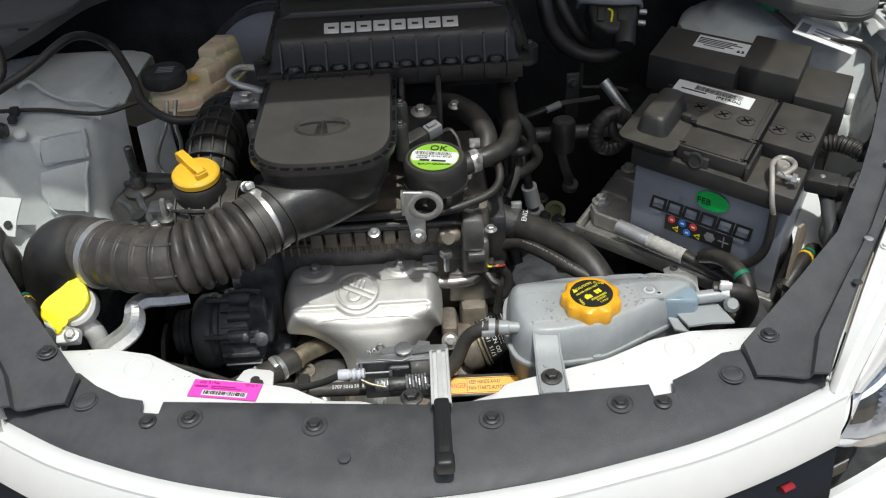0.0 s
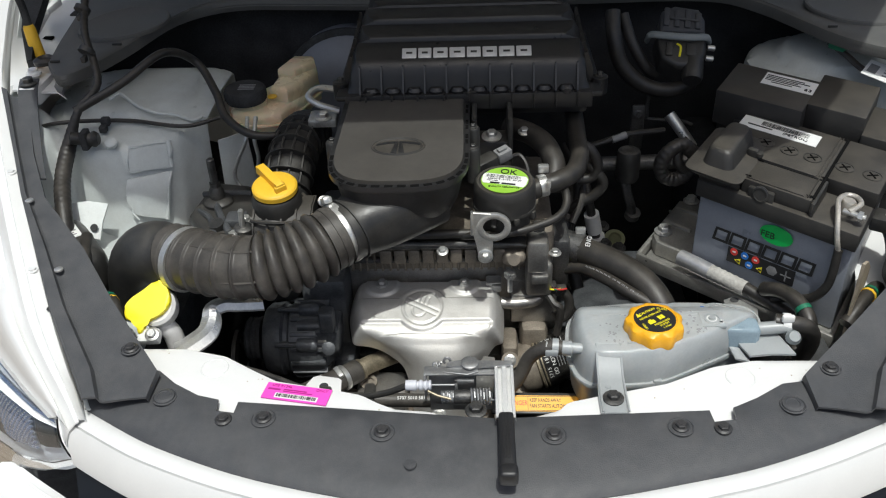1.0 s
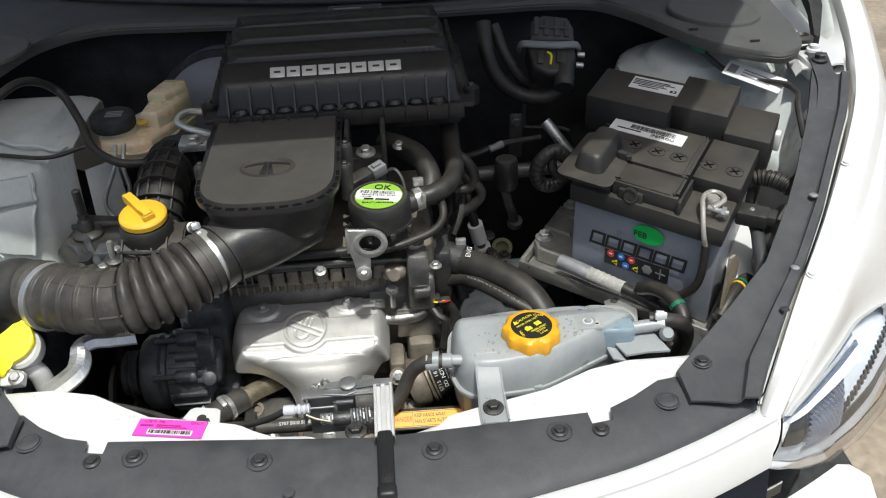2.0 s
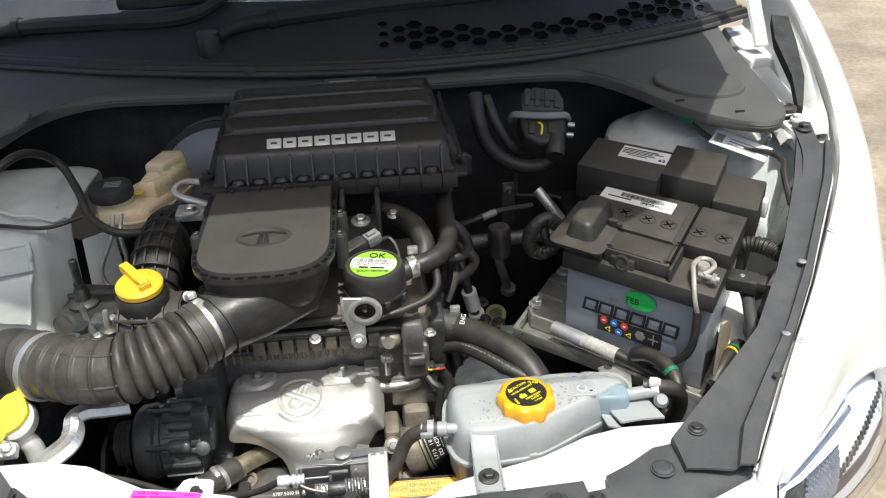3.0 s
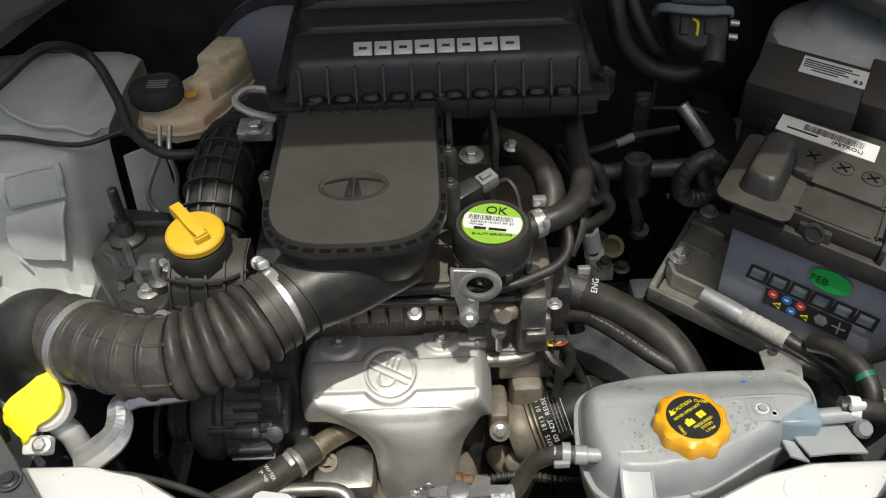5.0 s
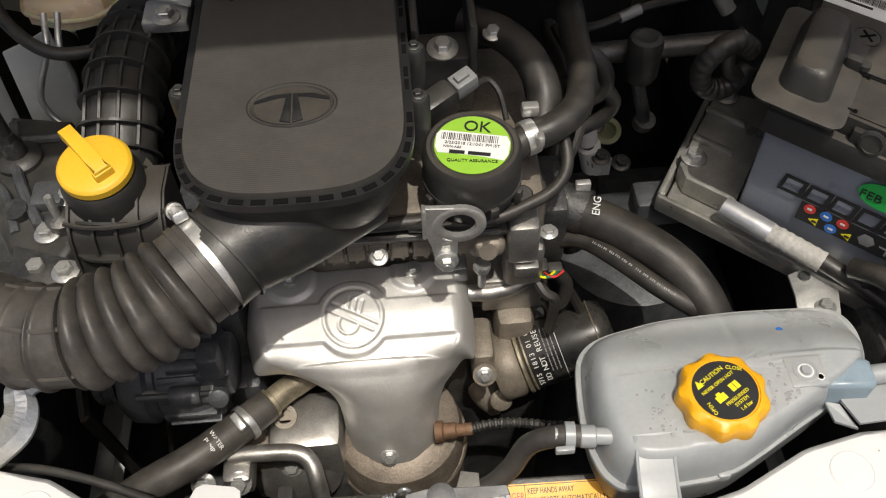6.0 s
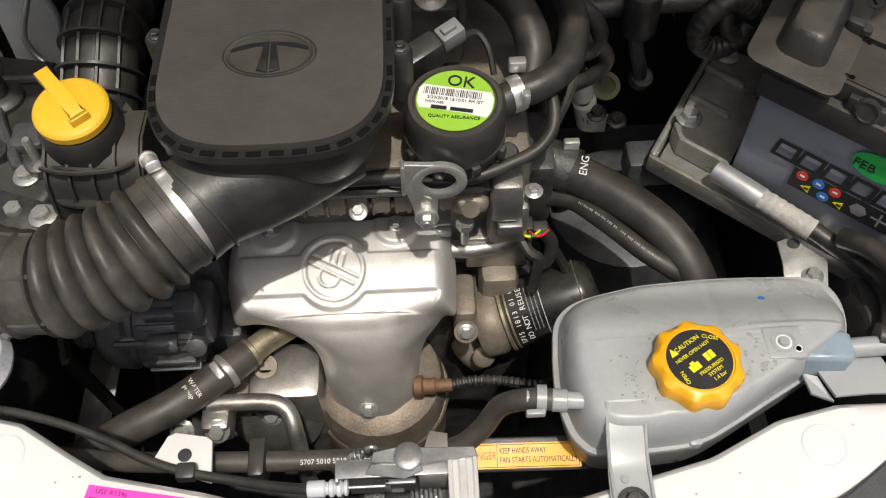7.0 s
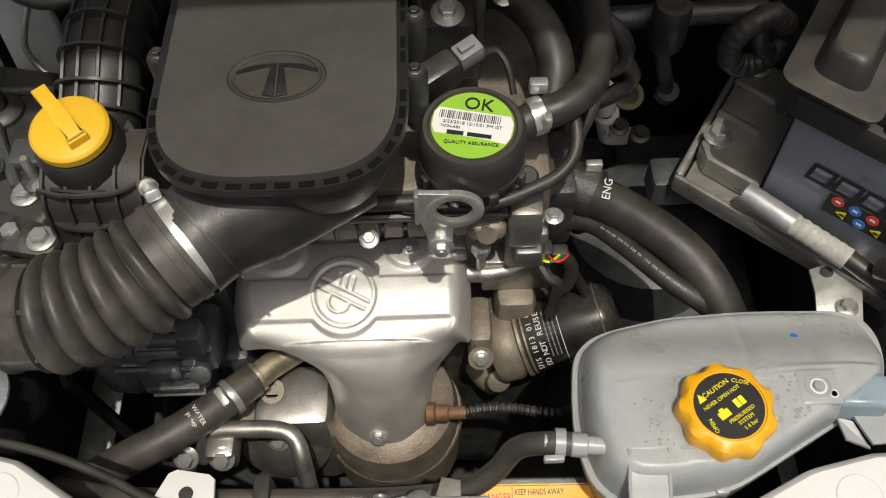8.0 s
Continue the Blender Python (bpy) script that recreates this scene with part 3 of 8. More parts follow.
SEAL = [(-0.92, 1.93), (-0.767, 1.863), (-0.60, 1.80), (-0.438, 1.741), (-0.15, 1.67), (0.083, 1.643), (0.25, 1.65), (0.43, 1.672), (0.60, 1.725), (0.764, 1.789), (0.92, 1.88)]
cowl = thing("cowl_cover", (0, 1.65, 1.0), "dusty black plastic cowl cover under the windscreen", "cowl")
lip = [Vector((x, y, 0)) for x, y in LIP]
lip = [Vector((p.x, p.y, 0)) for p in spline([(p.x, p.y, 0) for p in lip], 5)]
nl = len(lip)
seal = [Vector((-0.80 + 1.64 * i / (nl - 1), lerp(SEAL, -0.80 + 1.64 * i / (nl - 1)), 0)) for i in range(nl)]
rows = [[(p.x, p.y + 0.004, 1.064) for p in lip], [(p.x, p.y + 0.001, 1.073) for p in lip], [(p.x, p.y + 0.004, 1.079) for p in lip], [(p.x, p.y + 0.014, 1.081) for p in lip]]
for f, z in ((0.12, 1.082), (0.3, 1.079), (0.5, 1.076), (0.7, 1.074), (0.85, 1.078), (1.0, 1.082)):
    rows.append([(p.x * (1 - f) + q.x * f, (p.y + 0.014) * (1 - f) + q.y * f, z) for p, q in zip(lip, seal)])
part("trough", sheet(rows, 0.004), TROUGH, cowl, "dusty black plastic trough with moulded corner pads")
part("edge_seal", tube([(x, y - 0.012, 1.092) for x, y in SEAL], 0.011, 8, 6), RUBBER, cowl, "black rubber bonnet seal")
part("edge_strip", tube([(x, y - 0.030, 1.087) for x, y in SEAL], 0.006, 8, 6), COVER, cowl, "grey clip strip under the seal")
part("edge_seal", tube([(x, y + 0.012, 1.094) for x, y in SEAL], 0.008, 8, 6), PLASTIC, cowl, "black ribbed bonnet seal")
back = [(x, y + 0.185, 1.178) for x, y in SEAL]
rows = [[(x, y + d, z) for x, y in SEAL] for d, z in ((0.018, 1.086), (0.024, 1.094), (0.030, 1.0985), (0.10, 1.134), (0.17, 1.169))] + [back]
part("panel", sheet(rows, 0.004), COWL, cowl, "dark blue-black cowl panel")
for i in range(46):
    x = 0.14 + 0.0150 * i
    part("seal_tooth", moved(box(-0.0045, 0.0045, -0.0030, 0.0030, 0.0, 0.0030, 0.0006, 1), Matrix.Translation((x, lerp(SEAL, x) + 0.0085, 1.1005)) @ Matrix.Rotation(0.4, 4, "Z")), COVER, cowl)
for x in (-0.40, -0.168, 0.118):
    part("seal_clip", moved(lathe([(0.008, 0), (0.008, 0.002), (0.005, 0.004)], n=16), Matrix.Translation((x, lerp(SEAL, x) - 0.030, 1.092)) @ Matrix.Diagonal((1.5, 1, 1, 1))), COVER, cowl)
for s in (-1, 1):
    pad = Matrix.Translation((s * (0.620 if s < 0 else 0.665), 1.462 if s < 0 else 1.448, 1.0805)) @ Matrix.Rotation(radians(25 * s), 4, "Z") @ Matrix.Diagonal((0.074, 0.088, 1, 1))
    part("access_pad", moved(lathe([(1.0, 0), (0.985, 0.005), (0.94, 0.006), (0.90, 0.0045)], n=40), pad), TROUGH, cowl, "oval moulded pad")
    for bx, by in ((0.60, 1.36), (0.68, 1.29)):
        part("clip_slot", box(s * bx - 0.008, s * bx + 0.008, by - 0.002, by + 0.002, 1.081, 1.0855, 0.001), PLASTIC, cowl)

glass_rows = [[(x, y, z) for x, y, z in back], [(x * 0.97, y + 0.35, z + 0.20) for x, y, z in back], [(x * 0.92, y + 0.75, z + 0.42) for x, y, z in back]]
wind = part("windscreen", sheet(glass_rows, 0.005), GLASS)
tagged(wind, "sloping clear windscreen glass above the cowl", "windscreen")
part("dashboard", sheet([[(x, y - 0.02, 0.9) for x, y, z in back], [(x, y + 0.05, z - 0.05) for x, y, z in back], [(x, y + 0.5, z - 0.02) for x, y, z in back], [(x, y + 0.55, 0.7) for x, y, z in back]], 0.01), PLASTIC, car, "black dashboard top")
part("cabin_shell", box(-0.72, 0.72, 3.6, 3.64, 0.4, 1.6, 0.02), BLACK, car)
# roof and sides lie out of view; added to keep sun off the dashboard
part("roof", box(-0.66, 0.66, 2.86, 4.2, 1.52, 1.56, 0.02), WHITE, car, "white roof panel, out of view, added to shade the cabin")
for s in (-1, 1):
    part("cabin_side", box(s * 0.80 - 0.02, s * 0.80 + 0.02, 2.25, 4.2, 0.4, 1.05, 0.02), WHITE, car)
    part("screen_pillar", tube([(s * 0.90, 2.22, 1.10), (s * 0.86, 2.55, 1.31), (s * 0.70, 2.90, 1.54)], 0.035, 10, 6), WHITE, car)

# ---- the raised bonnet ----
bonnet = thing("bonnet", (0, 1.75, 1.12), "white bonnet raised on its prop rod over the engine bay", "bonnet")
HINGE, EDGE = Vector((0, 1.85, 1.25)), Vector((0, 0.815, 1.88))
bdir = (EDGE - HINGE).normalized()
bup = Vector((1, 0, 0)).cross(bdir).normalized()
rows = []
for j in range(15):
    f = j / 14
    # outline is out of view, set by where its shadow edge should fall
    half = lerp([(0.0, 0.81), (0.3, 0.81), (0.55, 0.78), (0.70, 0.71), (0.85, 0.645), (0.95, 0.585), (1.0, 0.51)], f)
    row = []
    for i in range(25):
        u = -1 + 2 * i / 24
        bow = 0.05 * (1 - u * u) + 0.05 * math.sin(math.pi * f)
        reach = (EDGE - HINGE).length * f * (1 - 0.02 * u * u * f)
        row.append(HINGE + bdir * reach + Vector((u * half, 0, 0)) - bup * bow)
    rows.append(row)
part("skin", sheet(rows, 0.018, tuple(bup)), WHITE, bonnet)
# unseen underside, kept pale to bounce fill light into the shaded bay
part("lining", sheet([[p + bup * 0.022 for p in r[2:-2]] for r in rows[1:-1]], 0.012, tuple(bup)), INNER, bonnet, "pale bonnet underside, unseen, bounces light into the bay")

# ---- plastic trims over the crossmember ----
trim = thing("radiator_cover", (0, 0.65, 0.86), "dark grey plastic radiator cover held by push clips", "trim panel")


def cover_row(f, dz, n=600):
    out = []
    for i in range(n + 1):
        x = -0.482 + 0.970 * i / n
        y = lerp(COVER_REAR, x) * (1 - f) + (soft(COVER_FRONT, x, 0.04) + 0.001) * f
        for nx, w in ((-0.2965, 0.0125), (0.294, 0.0135)):
            if abs(x - nx) < w:
                y = min(y, lerp(COVER_REAR, x) - 0.020 - 0.002 * f)
        out.append((x, y, 0.872 - 0.017 * f ** 2.2 + dz))
    return out


part("panel", sheet([cover_row(0.0, -0.0015), cover_row(0.02, 0.0), cover_row(0.2, 0.0), cover_row(0.4, 0.0), cover_row(0.6, 0.0), cover_row(0.8, 0.0), cover_row(0.95, 0.0), cover_row(1.0, -0.003)], 0.003), COVER, trim)


def clip(parent, x, y, z, r=0.0135, tool=True):
    part("clip_seat", lathe([(r * 1.12, 0), (r * 1.10, 0.0010), (r * 1.04, 0.0014), (r * 0.98, 0.0004)], (x, y, z), n=24), COVER, parent)
    if tool:
        bolt(parent, (x, y, z + 0.0006), r=0.0068, material=CLIPMAT, name="push_clip", flange=1.45, h=0.6)
    else:
        part("push_clip", lathe([(r * 0.95, 0), (r * 0.9, 0.0022), (r * 0.6, 0.0032), (r * 0.55, 0.0024)], (x, y, z), n=24), COVER, parent)


for x, y, k in ((-0.377, 0.724, 0), (-0.247, 0.687, 1), (-0.103, 0.664, 1), (0.095, 0.658, 1), (0.241, 0.669, 1), (0.378, 0.703, 0)):
    clip(trim, x, y, 0.8712, tool=bool(k))
for x, y in ((-0.295, 0.686), (0.289, 0.667)):
    bolt(trim, (x, y, 0.8705), r=0.0068, material=CLIPMAT, name="push_clip", flange=1.5, h=0.6)
part("boss", lathe([(0.0075, 0), (0.007, 0.0012)], (-0.068, 0.618, 0.8675), n=16), COVER, trim)


def slope_z(y):
    return 0.885 + 0.32 * (y - 0.75) if y > 0.75 else 0.885 - 0.16 * (0.75 - y)


CORNER = {
    "left": [((-0.395, 0.716), (-0.473, 0.706)), ((-0.391, 0.756), (-0.502, 0.752)), ((-0.476, 0.859), (-0.556, 0.838)), ((-0.538, 0.942), (-0.607, 0.935)), ((-0.623, 1.034), (-0.659, 1.034)), ((-0.668, 1.12), (-0.704, 1.13)), ((-0.713, 1.232), (-0.765, 1.255))],
    "right": [((0.403, 0.695), (0.484, 0.683)), ((0.400, 0.742), (0.520, 0.742)), ((0.485, 0.818), (0.568, 0.814)), ((0.563, 0.889), (0.618, 0.884)), ((0.625, 0.98), (0.68, 0.976)), ((0.662, 1.041), (0.727, 1.055)), ((0.725, 1.16), (0.785, 1.15)), ((0.770, 1.26), (0.818, 1.22))],
}
for key, s in (("left", -1), ("right", 1)):
    cc = thing("corner_cover", (s * 0.5, 0.85, 0.88), "dark grey plastic corner cover along the wing flange", "trim panel", "corner covers")
    rows = []
    for k, dz in ((0.0, -0.006), (0.015, 0.0), (0.3, 0.001), (0.66, 0.0), (0.72, 0.002), (0.76, 0.009), (0.95, 0.010), (0.975, 0.006), (0.985, -0.008)):
        rows.append([(a[0] * (1 - k) + b[0] * k, a[1] * (1 - k) + b[1] * k, slope_z(a[1] * (1 - k) + b[1] * k) + dz) for a, b in CORNER[key]])
    part("panel", sheet(rows, 0.003), COVER, cc)
    x, y = (-0.433, 0.785) if s < 0 else (0.434, 0.750)
    clip(cc, x, y, slope_z(y) + 0.001, 0.0115)
    # flat black disc, the dark of the clip opening put into its colour
    part("clip_hole", lathe([(0.006, 0), (0.005, 0.001)], (s * 0.555, 0.845 if s < 0 else 0.80, slope_z(0.82) + 0.01), n=14), BLACK, cc)

# ---- straps over the wing flange ----
for s, pts in ((1, [(0.792, 1.325, 1.068), (0.784, 1.262, 1.050), (0.772, 1.20, 1.032), (0.742, 1.14, 1.006), (0.70, 1.085, 0.985)]), (-1, [(-0.724, 1.300, 1.068), (-0.722, 1.262, 1.052), (-0.702, 1.20, 1.03), (-0.672, 1.12, 0.995), (-0.655, 1.08, 0.98)])):
    st = thing("wing_strap", pts[1], "black plastic strap with a rubber stop beside the wing flange", "strap", "wing straps")
    rows = [[], []]
    for x, y, z in spline(pts, 6)[4:]:
        rows[0].append((x - 0.016, y, z + 0.002))
        rows[1].append((x + 0.016, y, z + 0.002))
    part("strap", sheet(rows, 0.003), COVER, st)
    bx, by, bz = pts[1]
    bolt(st, (bx, by + 0.004, bz + 0.003), r=0.009, material=DARKMETAL)
    part("white_bolt", lathe([(0.013, 0), (0.012, 0.004), (0.008, 0.005), (0.008, 0.010)], (bx + s * 0.004, by + 0.036, bz + 0.006), n=18), WHITE, st)
    part("rubber_stop", lathe([(0.020, 0), (0.020, 0.006), (0.012, 0.010), (0.007, 0.006)], (bx - s * 0.004, by + 0.072, bz + 0.012)), RUBBER, st)
    part("base", box(bx - 0.018, bx + 0.018, by - 0.012, by + 0.06, bz - 0.03, bz - 0.0, 0.006), WHITE, st)
    # black sheet laid over the panel stands in for shade in the gap
    part("shut_gap_shade", sheet([[(bx + s * 0.026, by + 0.085, bz + 0.014), (bx + s * 0.040, by + 0.15, bz + 0.046), (bx + s * 0.046, by + 0.25, bz + 0.085), (bx + s * 0.075, by + 0.34, bz + 0.105)], [(bx + s * 0.034, by + 0.080, bz + 0.012), (bx + s * 0.064, by + 0.15, bz + 0.042), (bx + s * 0.088, by + 0.25, bz + 0.08), (bx + s * 0.110, by + 0.34, bz + 0.10)]], 0.02), BLACK, st)

# ---- headlamps ----
def lamp_point(u, v, depth, s):
    """A point of the lens: u from the nose outwards, v from the top edge down, depth behind the lens."""
    f = u * (len(LAMP_LOW) - 1)
    dy = 0.0 if s > 0 else 0.030
    top = [lerp([(n, q[1][k]) for n, q in enumerate(LAMP_TOP[:7])], f) for k in range(3)]
    low = [lerp([(n, q[k]) for n, q in enumerate(LAMP_LOW)], f) for k in range(3)]
    bulge = 0.022 * math.sin(math.pi * min(1.0, v)) * math.sin(math.pi * (0.12 + 0.8 * u)) - depth
    p = Vector(top) * (1 - v) + Vector(low) * v + Vector((0.45, -0.70, 0.55)) * bulge
    return Vector((s * p.x, p.y + dy, p.z - 0.003))


def lamp_sheet(s, u0, u1, v0, v1, depth, nu=24, nv=8, thick=0.003, wave=None):
    rows = []
    for j in range(nv + 1):
        v = v0 + (v1 - v0) * j / nv
        rows.append([lamp_point(u0 + (u1 - u0) * i / nu, v, depth + (wave(i, j) if wave else 0.0), s) for i in range(nu + 1)])
    return sheet(rows, thick, (-s * 0.45, 0.70, -0.55))


for s in (1, -1):
    hl = thing("headlamp", (s * 0.64, 0.80, 0.72), "clear headlamp unit with chrome bars and a patterned reflector", "headlamp", "headlamps")
    lens = part("lens", lamp_sheet(s, 0.0, 1.0, 0.0, 1.0, 0.0), LENS, hl, "clear plastic lens")
    lens.visible_shadow = False
    part("housing", lamp_sheet(s, -0.01, 1.0, -0.02, 1.04, 0.030), LAMPGREY, hl, "blue grey inner housing")
    part("chrome_bar", join(lamp_sheet(s, 0.02, 0.50, 0.05, 0.13, 0.010, 20, 3), lamp_sheet(s, 0.02, 0.50, 0.17, 0.21, 0.007, 20, 2)), CHROME, hl, "bright chrome bar along the wing")
    part("bar_rim", lamp_sheet(s, 0.02, 0.52, 0.22, 0.34, 0.014, 20, 3), PAPER, hl, "pale light guide")
    part("mesh_reflector", lamp_sheet(s, 0.22, 0.40, 0.38, 0.78, 0.020, 40, 28, 0.002, lambda i, j: 0.004 * ((i // 2 + j // 2) % 2)), CHROME, hl, "faceted chrome reflector")
    part("dark_bezel", lamp_sheet(s, 0.10, 0.20, 0.40, 0.70, 0.022, 12, 6), PLASTIC, hl, "black bezel")
    teeth = [lamp_sheet(s, 0.42 + 0.024 * n, 0.432 + 0.024 * n, 0.66 - 0.018 * n, 0.74 - 0.018 * n, 0.026, 1, 1, 0.006) for n in range(21)]
    part("toothed_band", join(lamp_sheet(s, 0.40, 0.95, 0.74, 0.86, 0.028, 20, 2), *teeth), PLASTIC, hl, "black toothed band")
    part("lower_reflector", lamp_sheet(s, 0.02, 0.95, 0.88, 1.0, 0.012, 20, 3), CHROME, hl, "chrome lower strip")
    tip = [[lamp_point(u, 0.0, 0.004, s) + Vector((-s * 0.62, 0.78, 0.10)) * o for u in (0.0, 0.04, 0.08, 0.12, 0.16, 0.20)] for o in (0.030, 0.012, 0.0)]
    part("fender_tip", sheet(tip, 0.003), WHITE, car)
    side = [[lamp_point(0.0, v, 0.003, s) + Vector((-s * o, 0.0, 0.0)) for v in (0.0, 0.25, 0.5, 0.75, 1.0)] for o in (0.020, 0.008, 0.0)]
    part("nose_return", sheet(side, 0.003), WHITE, car)

# ---- engine ----
engine = thing("engine", (0, 1.1, 0.4), "dusty petrol engine with an aluminium head and black covers", "engine")
part("block", box(-0.19, 0.14, 0.99, 1.30, 0.30, 0.70, 0.015), DARKMETAL, engine)
part("cylinder_head", join(box(-0.20, 0.135, 1.055, 1.28, 0.68, 0.835, 0.008), box(0.06, 0.13, 1.02, 1.06, 0.74, 0.795, 0.004)), CAST, engine)
bm = box(-0.19, 0.125, 1.03, 1.27, 0.835, 0.905, 0.012)
for i in range(26):
    x = -0.182 + 0.0115 * i
    bm = join(bm, box(x, x + 0.004, 1.022, 1.034, 0.842, 0.878, 0.001, 1))
part("valve_cover", bm, DUSTYCAST, engine, "ribbed dusty valve cover")
part("gasket_rail", box(-0.19, 0.13, 1.052, 1.07, 0.828, 0.838, 0.002), DARKMETAL, engine, "dark fuel rail along the head")
for x in (-0.17, -0.115, -0.06, 0.0, 0.05, 0.10):
    bolt(engine, (x, 1.060, 0.838), r=0.005)
part("head_lug", join(box(0.045, 0.081, 0.998, 1.03, 0.864, 0.886, 0.009, 3), lathe([(0.009, 0), (0.009, 0.003)], (0.063, 1.0, 0.876), (0, -1, 0.4), 16)), DUSTYCAST, engine)
part("head_lug", join(box(0.082, 0.114, 1.000, 1.04, 0.848, 0.904, 0.007), box(0.082, 0.122, 1.008, 1.04, 0.80, 0.86, 0.007), box(0.09, 0.115, 0.998, 1.01, 0.83, 0.845, 0.003)), CAST, engine)
for bx, bz in ((0.103, 0.878), (0.125, 0.872), (0.06, 0.872)):
    bolt(engine, (bx, 1.02, bz), r=0.006)
part("cam_sensor", join(lathe([(0.011, 0), (0.011, 0.022), (0.008, 0.026)], (0.098, 1.045, 0.888), (0.1, -0.3, 1), 16), box(0.088, 0.118, 1.04, 1.07, 0.87, 0.892, 0.004)), PLASTIC, engine)
part("plug_lead", tube([(0.115, 1.02, 0.80), (0.125, 1.005, 0.79), (0.135, 1.0, 0.78), (0.13, 0.99, 0.74)], 0.006, 8, 6), RUBBER, engine)
part("thermostat_housing", join(box(0.10, 0.15, 1.04, 1.12, 0.79, 0.88, 0.008), lathe([(0.024, 0), (0.024, 0.05), (0.022, 0.05)], (0.13, 1.085, 0.85), (0.8, -0.5, 0))), DARKMETAL, engine)
part("gearbox", join(box(0.14, 0.40, 1.02, 1.34, 0.35, 0.62, 0.03), lathe([(0.10, 0), (0.09, 0.08), (0.06, 0.09)], (0.26, 1.14, 0.60))), DARKCAST, engine, "dark cast gearbox housing")
part("front_cover", box(-0.26, -0.19, 1.0, 1.28, 0.32, 0.84, 0.012), DARKCAST, engine)

part("upper_rail", join(box(-0.155, 0.082, 1.004, 1.03, 0.893, 0.899, 0.002), tube([(-0.15, 1.003, 0.904), (-0.05, 1.003, 0.904), (0.075, 1.004, 0.900)], 0.0035, 8, 3)), DARKMETAL, engine, "dark flange along the valve cover")
part("wire_trunk", tube([(-0.14, 1.012, 0.915), (-0.08, 1.008, 0.917), (-0.02, 1.008, 0.918), (0.02, 1.010, 0.917)], 0.007, 10, 6), RUBBER, engine)
for i in range(9):
    x = -0.135 + 0.021 * i
    part("cover_panel", box(x, x + 0.0175, 1.006, 1.022, 0.866, 0.890, 0.003), DUSTYCAST, engine)
part("lower_step", box(-0.18, 0.08, 1.022, 1.045, 0.856, 0.864, 0.003), DARKMETAL, engine)
part("harness_plug", join(box(0.114, 0.130, 1.018, 1.036, 0.796, 0.812, 0.003), box(0.128, 0.146, 1.020, 1.034, 0.790, 0.806, 0.003)), PLASTIC, engine)
for dx, m in ((0.0, LEMON), (0.004, GREENWIRE), (0.009, REDINK)):
    part("wire", tube([(0.116 + dx, 1.018, 0.808), (0.121 + dx, 1.008, 0.814), (0.128 + dx, 1.010, 0.812), (0.136 + dx, 1.02, 0.806)], 0.0014, 6, 5), m, engine)
part("loom", tube([(0.140, 1.026, 0.798), (0.150, 1.022, 0.782), (0.148, 1.015, 0.762), (0.136, 1.012, 0.754), (0.130, 1.016, 0.766)], 0.0075, 10, 8), RUBBER, engine)
part("loom", tube([(0.150, 1.022, 0.778), (0.162, 1.020, 0.752), (0.172, 1.014, 0.73)], 0.0055, 8, 6), RUBBER, engine)
part("stud", join(lathe([(0.0042, 0), (0.0042, 0.03)], (0.058, 1.004, 0.815), n=10), lathe([(0.009, 0), (0.009, 0.008)], (0.058, 1.004, 0.842), n=6)), STEEL, engine)
part("side_casting", join(box(0.075, 0.118, 1.0, 1.06, 0.60, 0.742, 0.012), box(0.045, 0.070, 0.965, 1.02, 0.68, 0.735, 0.008), lathe([(0.013, 0), (0.013, 0.02), (0.008, 0.02)], (0.057, 0.968, 0.71), (0, -0.8, 0.6), 20)), DUSTYCAST, engine, "dusty cast side of the block")
bolt(engine, (0.057, 0.952, 0.722), (0, -0.8, 0.6), r=0.006)
part("cast_bracket", join(box(-0.176, -0.146, 0.925, 0.975, 0.600, 0.690, 0.007), lathe([(0.013, 0), (0.013, 0.005), (0.008, 0.005), (0.008, 0.001)], (-0.160, 0.938, 0.690), (0, -0.3, 1), 24), box(-0.172, -0.150, 0.905, 0.93, 0.610, 0.650, 0.005), box(-0.225, -0.180, 0.905, 0.95, 0.600, 0.672, 0.006), box(-0.140, -0.118, 0.93, 0.98, 0.585, 0.66, 0.005)), DUSTYCAST, engine, "dusty cast compressor bracket")
bolt(engine, (-0.160, 0.905, 0.640), (0, -0.7, 0.7), r=0.008)
part("belt_cover", join(box(-0.262, -0.205, 0.955, 0.99, 0.722, 0.79, 0.010), box(-0.250, -0.225, 0.940, 0.96, 0.750, 0.775, 0.005), lathe([(0.012, 0), (0.013, 0.006), (0.008, 0.010)], (-0.215, 0.955, 0.785), (0.1, -0.8, 0.6), 18), lathe([(0.008, -0.02), (0.008, 0.02)], (-0.238, 0.945, 0.800), (1, 0, 0), 12)), DARKCAST, engine, "dark cast alternator end cover")

# round breather cap with its label
breather = thing("breather_canister", (0.05, 1.03, 0.9), "black round breather canister with a green label", "canister")
part("body", lathe([(0.037, 0), (0.038, 0.028), (0.044, 0.034), (0.0445, 0.060), (0.0435, 0.069), (0.040, 0.0735), (0.0365, 0.0735), (0.0355, 0.0722), (0.030, 0.0722)], (0.05, 1.028, 0.923), (0, -0.04, 1), 40), PLASTIC_DUSTY, breather)
part("band", join(lathe([(0.0430, 0), (0.0455, 0.001), (0.0455, 0.006), (0.0430, 0.007)], (0.05, 1.028, 0.953), n=40), *[moved(box(-0.004, 0.004, -0.0490, -0.042, 0, 0.012, 0.001), Matrix.Translation((0.05, 1.028, 0.944)) @ Matrix.Rotation(radians(a), 4, "Z")) for a in (-60, -20, 20, 60, 150, 210)]), PLASTIC, breather)
seal_top = 0.9962
